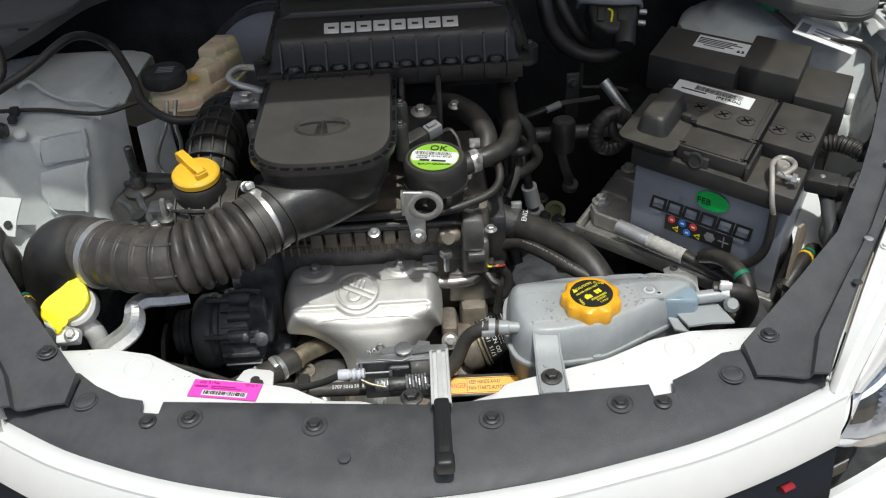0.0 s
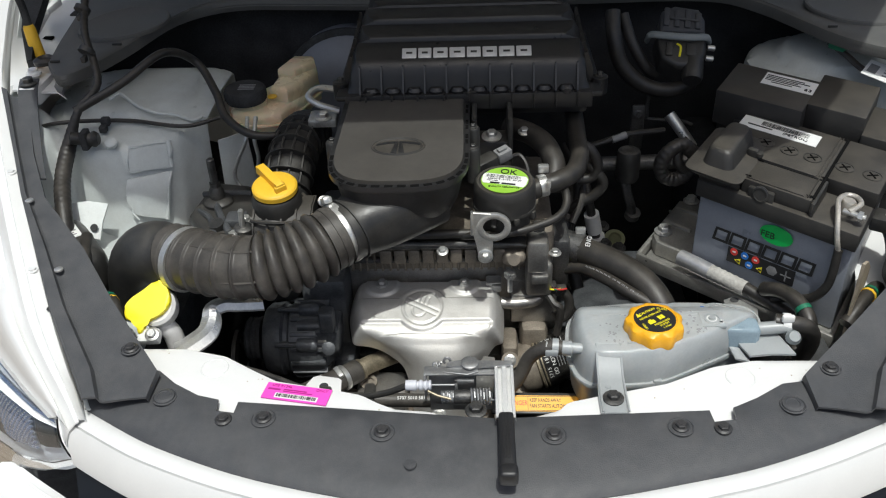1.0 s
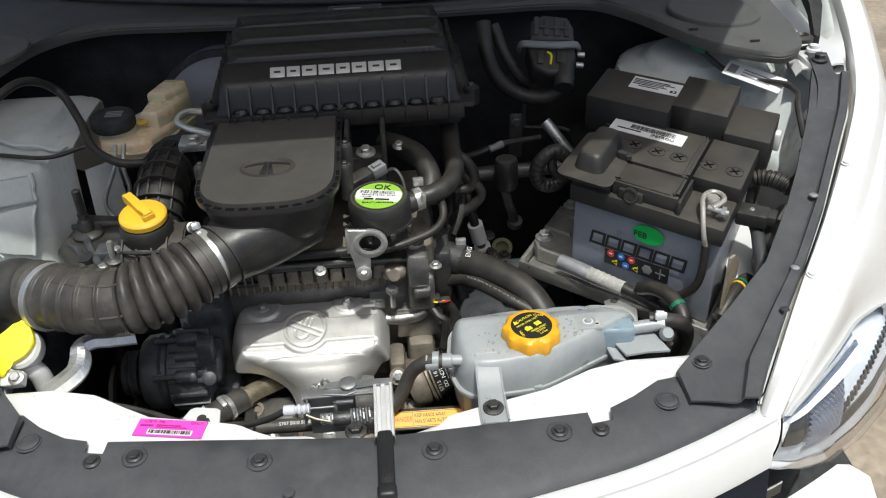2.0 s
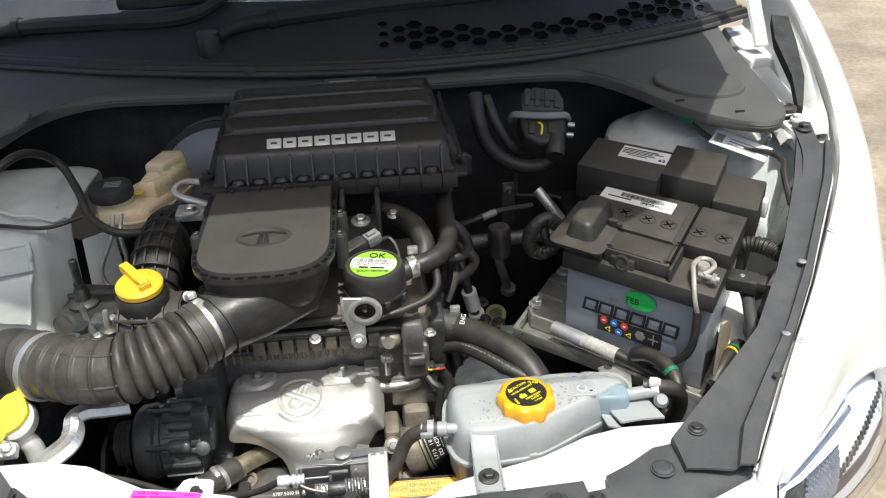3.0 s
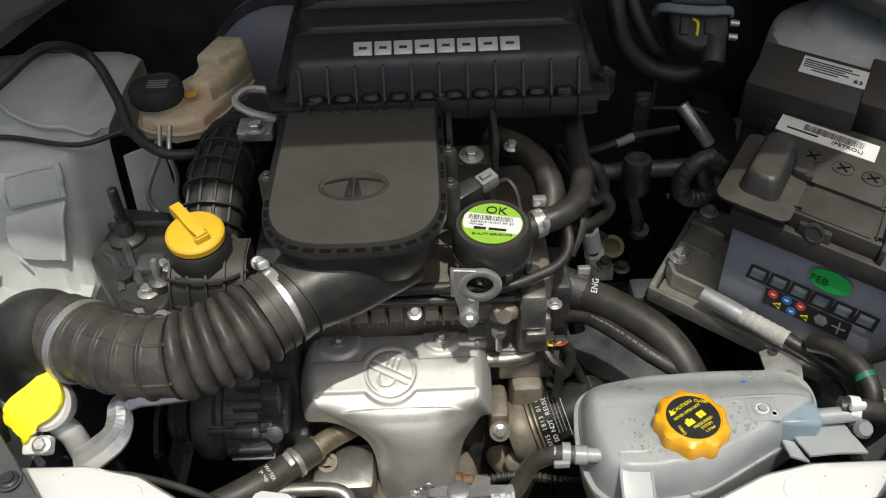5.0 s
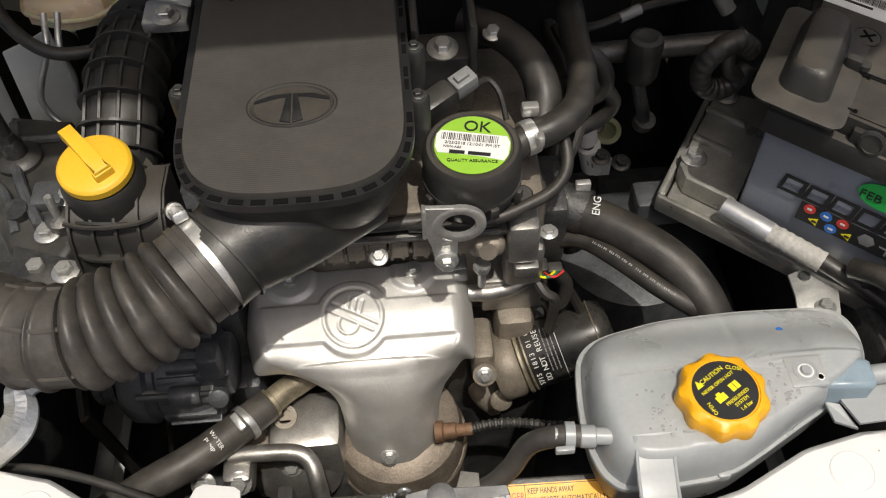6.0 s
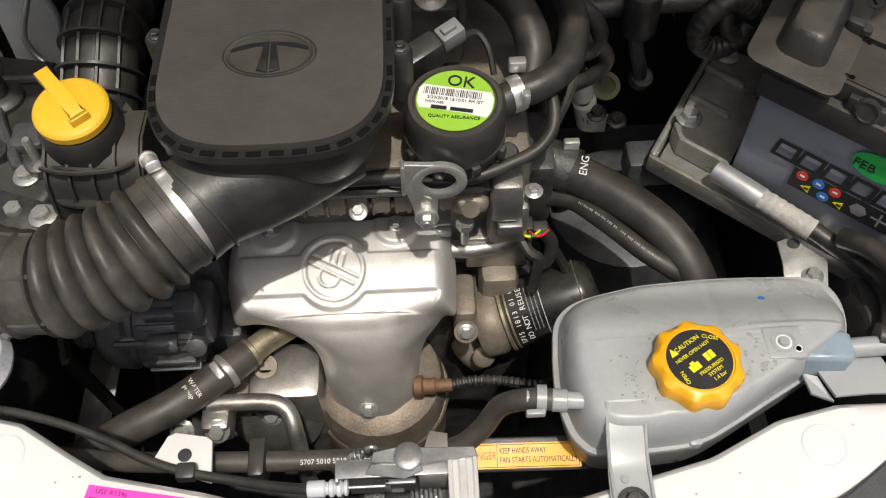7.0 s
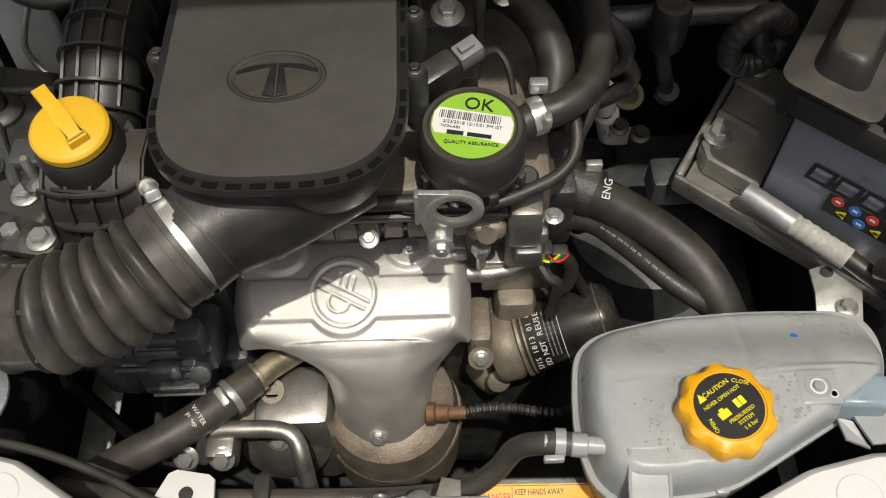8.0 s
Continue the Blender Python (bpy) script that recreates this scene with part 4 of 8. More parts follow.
lab = part("label", lathe([(0.0335, 0), (0.0335, 0.0006)], (0.05, 1.025, seal_top), (0, -0.04, 1), 48), GREENLAB, breather, "green round quality label with a white bar-coded band")
PL = plane_at((0.05, 1.025, seal_top + 0.0008), (1, -0.22, 0), (0, -0.04, 1))
part("white_band", moved(prism([(-0.0320, -0.006), (-0.0325, 0.0085), (-0.0290, 0.0135), (0.0290, 0.0125), (0.0325, 0.006), (0.0320, -0.0085), (0.0290, -0.0155), (0.010, -0.0130), (-0.012, -0.0125), (-0.0290, -0.0125)][::-1], -0.0001, 0.0003), PL), PAPER, lab)
bars(barcode(-0.028, 0.022, 0.0030, 0.0110, 3), PL, INK, lab, "bar_code")
letters("OK", 0.0175, PL @ pose(0.002, 0.0205, 0.0002), INK, lab, depth=0.0005, span=0.024)
letters("2/23/2018 12:10:01 PM IST", 0.0044, PL @ pose(0.000, -0.0005, 0.0004), INK, lab)
letters("NON-ABS", 0.0036, PL @ pose(-0.017, -0.0052, 0.0004), INK, lab)
bars([(-0.019, -0.0055, -0.0125, -0.0085), (-0.0025, 0.017, -0.0125, -0.0085)], PL, INK, lab, "maker_bars")
letters("QUALITY ASSURANCE", 0.0044, PL @ pose(0.002, -0.0190, 0.0002, 0, 0, 4), INK, lab)

# lifting eye
eye = thing("lifting_eye", (0.02, 0.99, 0.86), "zinc plated engine lifting eye bolted to the head", "bracket")
EM = plane_at((0.0333, 0.979, 0.949), (1, 0, 0), (0, -1, 0.03))
ring = bmesh.new()
loops = [[ring.verts.new((1.08 * r * math.cos(2 * math.pi * k / 40), r * math.sin(2 * math.pi * k / 40), h)) for k in range(40)] for r, h in ((0.0140, 0.0), (0.0140, 0.0046), (0.0150, 0.0050), (0.0215, 0.0050), (0.0225, 0.0044), (0.0225, 0.0))]
for a, b in zip(loops, loops[1:] + loops[:1]):
    for k in range(40):
        q = (k + 1) % 40
        ring.faces.new((a[k], a[q], b[q], b[k]))
bmesh.ops.recalc_face_normals(ring, faces=ring.faces)
part("eye", moved(ring, EM), STEEL, eye)
part("bracket", moved(prism([(-0.030, 0.0245), (-0.003, 0.0222), (-0.012, 0.0160), (-0.0170, 0.008), (-0.0175, 0.0), (-0.0160, -0.008), (-0.010, -0.0150), (-0.001, -0.0215), (-0.002, -0.050), (-0.005, -0.057), (-0.018, -0.058), (-0.022, -0.052), (-0.024, -0.028), (-0.029, -0.012)], 0.0003, 0.0047, 0.0006, 1), EM), STEEL, eye)
part("fold", moved(box(-0.0325, -0.0285, -0.010, 0.0265, 0.0, 0.010, 0.0015), EM), STEEL, eye)
bolt(eye, tuple(EM @ Vector((-0.012, -0.047, 0.005))), (0, -1, 0.05), r=0.0072)

# ---- air filter housing ----
filt = thing("air_filter_housing", (0, 1.31, 0.98), "black ribbed air filter housing with raised silver lettering", "air filter")
part("tray", join(box(-0.190, 0.188, 1.225, 1.44, 1.000, 1.045, 0.008), box(-0.207, 0.206, 1.193, 1.45, 1.043, 1.053, 0.004)), PAINTBLACK, filt)
LIDY = [(0, 1.203, 1.052), (0, 1.206, 1.062), (0, 1.210, 1.077), (0, 1.214, 1.087), (0, 1.219, 1.0945), (0, 1.226, 1.100), (0, 1.242, 1.108), (0, 1.256, 1.1135), (0, 1.2585, 1.1135),
        (1, 1.2600, 1.1195), (1, 1.2625, 1.1220), (1, 1.272, 1.1245), (1, 1.296, 1.1275), (1, 1.2985, 1.1275),
        (2, 1.3000, 1.1335), (2, 1.3025, 1.1360), (2, 1.315, 1.1375), (2, 1.345, 1.138), (2, 1.348, 1.1375), (3, 1.350, 1.141), (3, 1.354, 1.1425), (3, 1.40, 1.140), (3, 1.418, 1.130), (3, 1.428, 1.052)]
START = (1.203, 1.259, 1.299, 1.349)
rows = []
for step, y, z in LIDY:
    row = []
    w = 0.1885 - 0.004 * step - 0.020 * max(0.0, 1 - (y - START[step]) / 0.034) ** 2 * (step > 0)
    for i in range(49):
        u = -1 + 2 * i / 48
        e = max(0, abs(u) - 0.90) / 0.10
        row.append((-0.001 + u * w, y, 1.052 + (z - 1.052) * (1 - e ** 3.0)))
    rows.append(row)
part("lid", sheet(rows), PAINTBLACK, filt, "stepped black plastic lid")
for i in range(11):
    x = -0.168 + 0.0335 * i
    part("rib", moved(prism([(1.193, 1.053), (1.199, 1.07), (1.212, 1.092), (1.222, 1.092), (1.222, 1.053)], x - 0.0013, x + 0.0013), Matrix(((0, 0, 1, 0), (1, 0, 0, 0), (0, 1, 0, 0), (0, 0, 0, 1)))), COVER, filt)
for s in (-1, 1):
    for i in range(6):
        y = 1.235 + 0.032 * i
        part("side_rib", moved(prism([(0, 1.053), (0.016, 1.053), (0.014, 1.075), (0.004, 1.10 + 0.003 * i), (0, 1.10 + 0.003 * i)][::s], -0.0013, 0.0013), Matrix(((s, 0, 0, -0.001 + s * 0.180), (0, 0, 1, y), (0, 1, 0, 0), (0, 0, 0, 1)))), PLASTIC, filt)
part("apron", join(box(-0.192, 0.190, 1.1895, 1.1945, 1.028, 1.054, 0.002), *[box(-0.1695 + 0.0335 * i, -0.1665 + 0.0335 * i, 1.1865, 1.192, 1.030, 1.056, 0.0008) for i in range(11)]), PAINTBLACK, filt, "flanged front edge of the tray")
for i in range(10):
    x = -0.1513 + 0.0335 * i
    part("pocket", moved(lathe([(0.0105, 0), (0.0115, 0.004), (0.0075, 0.009)], n=16), Matrix.Translation((x, 1.2035, 1.052)) @ Matrix.Diagonal((1.1, 0.8, 1, 1))), PAINTBLACK, filt)
for x in (-0.155, 0.002, 0.150):
    part("lug", lathe([(0.011, 0), (0.011, 0.004), (0.009, 0.005), (0.008, 0.003)], (x, 1.199, 1.052), n=18), PAINTBLACK, filt)
    bolt(filt, (x, 1.199, 1.0545), r=0.0045, material=DARKMETAL, name="screw")
for x, y in ((-0.203, 1.235), (0.205, 1.235)):
    part("lug", lathe([(0.013, -0.02), (0.013, 0.006), (0.010, 0.008)], (x, y, 1.053), n=18), PAINTBLACK, filt)
    bolt(filt, (x, y, 1.0605), r=0.005, material=DARKMETAL, name="screw")
# the raised name: eight plain silver blocks
PT = plane_at((-0.004, 1.2335, 1.1045), (1, 0, 0), (0, -0.52, 0.85))
widths = (0.0225, 0.0205, 0.0225, 0.024, 0.0215, 0.0225, 0.024, 0.0235)
x = -0.0985
for i, w in enumerate(widths):
    outer = box(x, x + w, -0.0095, 0.0095, -0.001, 0.0014, 0.0012, 2)
    part("name_block", moved(outer, PT), SILVERLET, filt, "raised silver name block")
    part("name_slot", moved(box(x + w * 0.28, x + w * 0.72, -0.0018, 0.0018, 0.0010, 0.0017, 0), PT), PLASTIC, filt)
    x += w + 0.0027

# ---- front resonator box ----
reso = thing("resonator_box", (-0.1, 1.06, 0.92), "black plastic resonator box with a rounded front and oval emblem", "air box")


def dee(o=0.0, rear=1.196):
    cx, w = -0.0965, 0.0905 + o
    pts = [(cx + w, rear), (cx - w, rear)]
    for k in range(0, 49):
        a = math.pi * k / 48
        c, sn = math.cos(a), math.sin(a)
        pts.append((cx - w * math.copysign(abs(c) ** 0.62, c), 1.026 - (0.087 + o) * abs(sn) ** 0.72))
    return pts


bowl = [[Vector((x, y, z)) for x, y in dee(o)] for o, z in ((0.004, 1.038), (0.004, 1.030), (-0.002, 1.029), (-0.003, 1.012), (-0.008, 0.990), (-0.017, 0.970), (-0.030, 0.955), (-0.046, 0.946))]
part("body", sheet([r + r[:1] for r in bowl]), PLASTIC, reso, "black moulded lower bowl")
part("lid", prism(dee(-0.0012), 1.037, 1.0472, 0.0032, 4), GROOVED, reso, "dusty black lid with fine grooves")
part("lid_rim", prism(dee(0.0072), 1.0345, 1.0415, 0.0015), PAINTBLACK, reso)
# slots at even steps along the curved rim; black blocks hold their shade
edge = [Vector(p) for p in dee(0.0034)[2:]]
cum = [0.0]
for p, q in zip(edge, edge[1:]):
    cum.append(cum[-1] + (q - p).length)
n_slot = int(cum[-1] / 0.0165)
for i in range(n_slot):
    t = (i + 0.5) / n_slot * cum[-1]
    c = Vector((float(np.interp(t, cum, [p.x for p in edge])), float(np.interp(t, cum, [p.y for p in edge]))))
    d = Vector((float(np.interp(t + 0.004, cum, [p.x for p in edge])), float(np.interp(t + 0.004, cum, [p.y for p in edge])))) - c
    part("rim_slot", moved(box(-0.0056, 0.0056, -0.0024, 0.0024, 1.0385, 1.0423, 0.0), Matrix.Translation((c.x, c.y, 0)) @ Matrix.Rotation(math.atan2(d.y, d.x), 4, "Z")), HOLE_SHADE, reso)
for y in (1.052, 1.068, 1.098, 1.114, 1.150, 1.166):
    part("rim_slot", box(-0.0048, -0.0008, y, y + 0.0115, 1.0385, 1.0424, 0), HOLE_SHADE, reso)
EP = Vector((-0.0985, 1.036, 1.0470))
ring = lathe([(0.0272, -0.001), (0.0272, 0.0008), (0.0266, 0.0016), (0.0260, 0.0006), (0.0248, 0.0004), (0.0242, 0.0016), (0.0234, 0.0014), (0.0226, 0.0002)], n=64)
part("emblem_ring", moved(ring, Matrix.Translation(EP) @ Matrix.Diagonal((1.40, 0.98, 1, 1))), PLASTIC_DUSTY, reso)
for sg in (-1, 1):
    bar = [(sg * 0.0008, 0.0100), (sg * 0.0048, 0.0100), (sg * 0.0095, -0.0190), (sg * 0.0008, -0.0215)]
    arm = [(sg * 0.0008, 0.0130), (sg * 0.018, 0.0115), (sg * 0.0310, 0.0060), (sg * 0.0310, 0.0030), (sg * 0.012, 0.0085), (sg * 0.0008, 0.0100)]
    for shape in (bar, arm):
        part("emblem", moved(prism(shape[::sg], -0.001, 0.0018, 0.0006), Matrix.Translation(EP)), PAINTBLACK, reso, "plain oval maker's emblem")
rows = []
fa, fb = Vector((-0.078, 1.026, 0.988)), Vector((-0.177, 0.936, 0.965))
fdir = (fb - fa).normalized()
fside = fdir.cross(Vector((0, 0, 1))).normalized()
for k in range(13):
    f = k / 12
    c = fa.lerp(fb, f)
    w, h = 0.0425 + 0.034 * max(0.0, 1 - f / 0.80) ** 0.9, 0.0425 - 0.004 * max(0.0, 1 - f / 0.8)
    p = 3.6 - 1.6 * smooth01(0.4, 0.95, f)
    row = []
    for j in range(49):
        a = 2 * math.pi * j / 48
        ca, sa = math.cos(a), math.sin(a)
        row.append(c + fside * w * math.copysign(abs(ca) ** (2 / p), ca) + Vector((0, 0, 1)) * h * math.copysign(abs(sa) ** (2 / p), sa))
    rows.append(row)
part("outlet_funnel", sheet(rows), PLASTIC, reso, "flared black outlet")
part("funnel_rib", lathe([(0.043, -0.0012), (0.0462, -0.0012), (0.0462, 0.0012), (0.043, 0.0012)], fa.lerp(fb, 0.87), fdir, 36), PLASTIC, reso)
for x, y, z in ((-0.198, 1.075, 1.034), (0.006, 1.048, 1.034), (0.006, 1.112, 1.034)):
    part("lug", lathe([(0.010, -0.05), (0.010, 0), (0.008, 0.003)], (x, y, z), n=16), PLASTIC, reso)
    bolt(reso, (x, y, z + 0.003), r=0.0042, material=DARKMETAL, name="screw")
bolt(reso, (-0.040, 0.978, 0.908), (0, -0.3, 0.95), r=0.0055)
for i in range(4):
    part("hinge_tab", box(-0.16 + 0.04 * i, -0.157 + 0.04 * i, 1.182, 1.198, 1.04, 1.053, 0.001), PLASTIC, reso)

# ---- intake hose ----
intake = thing("intake_hose", (-0.32, 0.92, 0.85), "ribbed black rubber intake hose with two steel clamps", "hose")
HP = [(-0.505, 1.00, 0.70), (-0.500, 0.992, 0.80), (-0.484, 0.978, 0.880), (-0.456, 0.962, 0.920), (-0.415, 0.944, 0.933)]
part("snorkel", tube(HP, lambda f: 0.047 - 0.005 * smooth01(0.90, 1.0, f), 28, 10), PLASTIC, intake, "smooth black elbow")
MAIN = [(-0.418, 0.948, 0.932), (-0.375, 0.922, 0.937), (-0.325, 0.899, 0.942), (-0.278, 0.893, 0.946), (-0.230, 0.907, 0.953), (-0.195, 0.929, 0.960), (-0.166, 0.951, 0.966)]


def ribbed(f):
    if f < 0.06 or f > 0.86:
        return 0.0430 + 0.0015 * (0.90 < f < 0.925)
    if f > 0.53:
        return 0.0365 + 0.0110 * abs(math.sin((f - 0.53) / 0.33 * math.pi * 6)) ** 0.6
    return 0.0412 + 0.0034 * abs(math.cos((f - 0.14) / 0.078 * math.pi)) ** 26


part("hose", tube(MAIN, ribbed, 40, 120), HOSE_DUSTY, intake, "corrugated dusty rubber hose")
mainp = spline(MAIN, 10)
for ox, oy, oz in ((0.0, -0.018, 0.0372), (0.0, 0.024, 0.0335), (0.0, -0.0405, 0.004)):
    part("seam", tube([p + Vector((ox, oy, oz)) for p in mainp[4:32]], 0.0022, 6, 2), HOSE_DUSTY, intake)


def clamp(parent, at, axis, r, w=0.011, material=None, screw=None):
    part("clamp", lathe([(r, -w / 2), (r + 0.0012, -w / 2), (r + 0.0016, 0), (r + 0.0012, w / 2), (r, w / 2)], at, axis, 36), material or STEEL, parent, "steel hose clamp")
    if screw:
        ax = Vector(axis).normalized()
        out = (Vector(screw) - Vector(at))
        out = (out - ax * out.dot(ax)).normalized()
        tan = ax.cross(out).normalized()
        tan = tan if tan.y > 0 else -tan
        sp = Vector(at) + out * (r + 0.0065)
        part("worm_housing", join(moved(box(-0.0062, 0.0062, -0.0045, 0.0045, -0.011, 0.009, 0.002), aim(sp, tan)), *[lathe([(0.0048, 0), (0.0056, 0.0008), (0.0048, 0.0016)], sp + tan * (-0.010 + 0.0025 * k) + out * 0.001, tan, 14) for k in range(7)]), STEEL, parent)
        part("clamp_screw", join(lathe([(0.0040, 0), (0.0075, 0.001), (0.0075, 0.006), (0.0065, 0.0075)], sp + tan * 0.010, tan, 18), lathe([(0.0035, 0), (0.0035, 0.0120)], sp, tan, 10)), STEEL, parent)
        # black sliver on the head for the shade inside the slot
        part("screw_slot", moved(box(-0.0008, 0.0008, -0.0062, 0.0062, 0, 0.0006, 0), aim(sp + tan * 0.0175, tan)), BLACK, parent)


clamp(intake, (-0.174, 0.945, 0.964), (0.72, 0.52, 0.15), 0.0432, 0.011, screw=(-0.192, 0.962, 1.004))
clamp(intake, (-0.394, 0.9335, 0.931), (0.85, -0.52, 0.06), 0.0452, 0.010)

# ---- ribbed intake runner and oil filler ----
runner = thing("intake_runner", (-0.29, 1.12, 0.85), "black ribbed plastic intake runner beside the resonator", "intake")
RP = [(-0.278, 1.32, 0.93), (-0.280, 1.24, 0.960), (-0.283, 1.16, 0.958), (-0.286, 1.10, 0.930), (-0.290, 1.045, 0.91), (-0.295, 1.03, 0.86), (-0.30, 1.04, 0.80)]
part("runner", tube(RP, 0.0355, 20, 8, squash=0.85), PLASTIC, runner)
rp = spline(RP, 8)
for i in range(2, len(rp) - 4, 3):
    d = (rp[i + 1] - rp[i - 1]).normalized()
    part("rib", moved(lathe([(0.0320, -0.0013), (0.0405, -0.0013), (0.0405, 0.0013), (0.0320, 0.0013)], n=28), aim(rp[i], d) @ Matrix.Diagonal((1, 1, 1, 1))), PLASTIC, runner)
for o in (-0.026, -0.009, 0.009, 0.026):
    h = math.sqrt(0.0385 ** 2 - o * o)
    part("long_rib", tube([(p.x + o, p.y - 0.3 * h * max(0, (0.97 - p.z) * 10), p.z + h * (0.92 if p.z > 0.93 else 0.4)) for p in rp[:26]], 0.0021, 5, 1), PLASTIC, runner)
tower = [(1.080, 0.944), (1.045, 0.946), (1.026, 0.938), (1.013, 0.922), (1.006, 0.898), (1.003, 0.870), (1.006, 0.835), (1.080, 0.835)]
ACROSS = Matrix(((0, 0, 1, 0), (1, 0, 0, 0), (0, 1, 0, 0), (0, 0, 0, 1)))
part("filler_body", moved(prism(tower[::-1], -0.320, -0.232), ACROSS), PLASTIC_DUSTY, runner, "ribbed dusty filler tower")
wide = [(y - 0.0045, z + 0.003) for y, z in tower[:-1]] + [(1.080, 0.835)]
for k in range(5):
    x = -0.3185 + 0.0208 * k
    part("tower_rib", moved(prism(wide[::-1], x - 0.0013, x + 0.0013), ACROSS), PLASTIC_DUSTY, runner)
part("tower_rib", tube([(-0.322, 1.020, 0.938), (-0.300, 1.013, 0.9385), (-0.274, 1.012, 0.9385), (-0.250, 1.016, 0.938), (-0.230, 1.030, 0.937)], 0.0024, 6, 4), PLASTIC_DUSTY, runner)
for k in range(4):
    part("tower_rib", lathe([(0.0360, -0.0012), (0.0420 - 0.001 * k, -0.0012), (0.0420 - 0.001 * k, 0.0012), (0.0360, 0.0012)], (-0.283, 1.062 + 0.001 * k, 0.900 + 0.0135 * k), (0, -0.04, 1), 36), PLASTIC_DUSTY, runner)
part("filler_neck", lathe([(0.036, -0.03), (0.037, 0.0), (0.037, 0.012), (0.033, 0.018)], (-0.287, 1.056, 0.946), (0, -0.04, 1), 40), PLASTIC_DUSTY, runner)
filler = thing("oil_filler_cap", (-0.287, 1.062, 0.95), "yellow plastic oil filler cap with a raised grip bar", "cap")
TY = Vector((0.02, -0.14, 1.0)).normalized()
part("neck", lathe([(0.03, -0.03), (0.03, 0.004)], (-0.287, 1.055, 0.962), TY, 32), PLASTIC, filler)
part("disc", lathe([(0.031, 0), (0.0335, 0.002), (0.0335, 0.009), (0.0315, 0.0115), (0.0295, 0.0125)], (-0.287, 1.055, 0.968), TY, 40), YELLOW, filler)
GP = plane_at((-0.287, 1.0535, 0.9805), (0.62, -0.78, 0), TY)
part("grip", moved(join(prism([(-0.041, -0.0068), (-0.030, -0.0062), (0.004, -0.0048), (0.022, -0.0078), (0.022, 0.0078), (0.004, 0.0048), (-0.030, 0.0062), (-0.041, 0.0068)], -0.002, 0.012, 0.002, 2), box(0.016, 0.0235, -0.0090, 0.0090, -0.002, 0.0085, 0.0015)), GP), YELLOW, filler)

# ---- exhaust heat shield ----
shield = thing("heat_shield", (-0.07, 0.97, 0.65), "pressed bright aluminium exhaust heat shield with bolts", "heat shield")


SHIELD_Y = [(0.0, 1.047), (0.04, 1.044), (0.15, 1.022), (0.30, 0.990), (0.45, 0.957), (0.50, 0.946), (0.56, 0.935), (0.62, 0.926), (0.67, 0.919), (0.73, 0.912), (0.82, 0.905), (0.92, 0.899), (1.0, 0.894)]
SHIELD_Z = [(0.0, 0.800), (0.04, 0.806), (0.15, 0.8055), (0.30, 0.799), (0.45, 0.788), (0.50, 0.782), (0.56, 0.771), (0.62, 0.757), (0.67, 0.743), (0.73, 0.722), (0.82, 0.697), (0.92, 0.672), (1.0, 0.650)]
SHIELD_L = [(0.0, -0.180), (0.05, -0.186), (0.15, -0.189), (0.30, -0.189), (0.45, -0.182), (0.50, -0.175), (0.56, -0.158), (0.62, -0.126), (0.67, -0.106), (0.73, -0.099), (0.82, -0.097), (0.92, -0.090), (1.0, -0.078)]
SHIELD_R = [(0.0, 0.040), (0.05, 0.046), (0.15, 0.0485), (0.30, 0.049), (0.45, 0.047), (0.50, 0.043), (0.56, 0.036), (0.62, 0.026), (0.67, 0.013), (0.73, 0.007), (0.82, 0.004), (0.92, -0.001), (1.0, -0.012)]
BADGE = Vector((-0.075, 0.988))


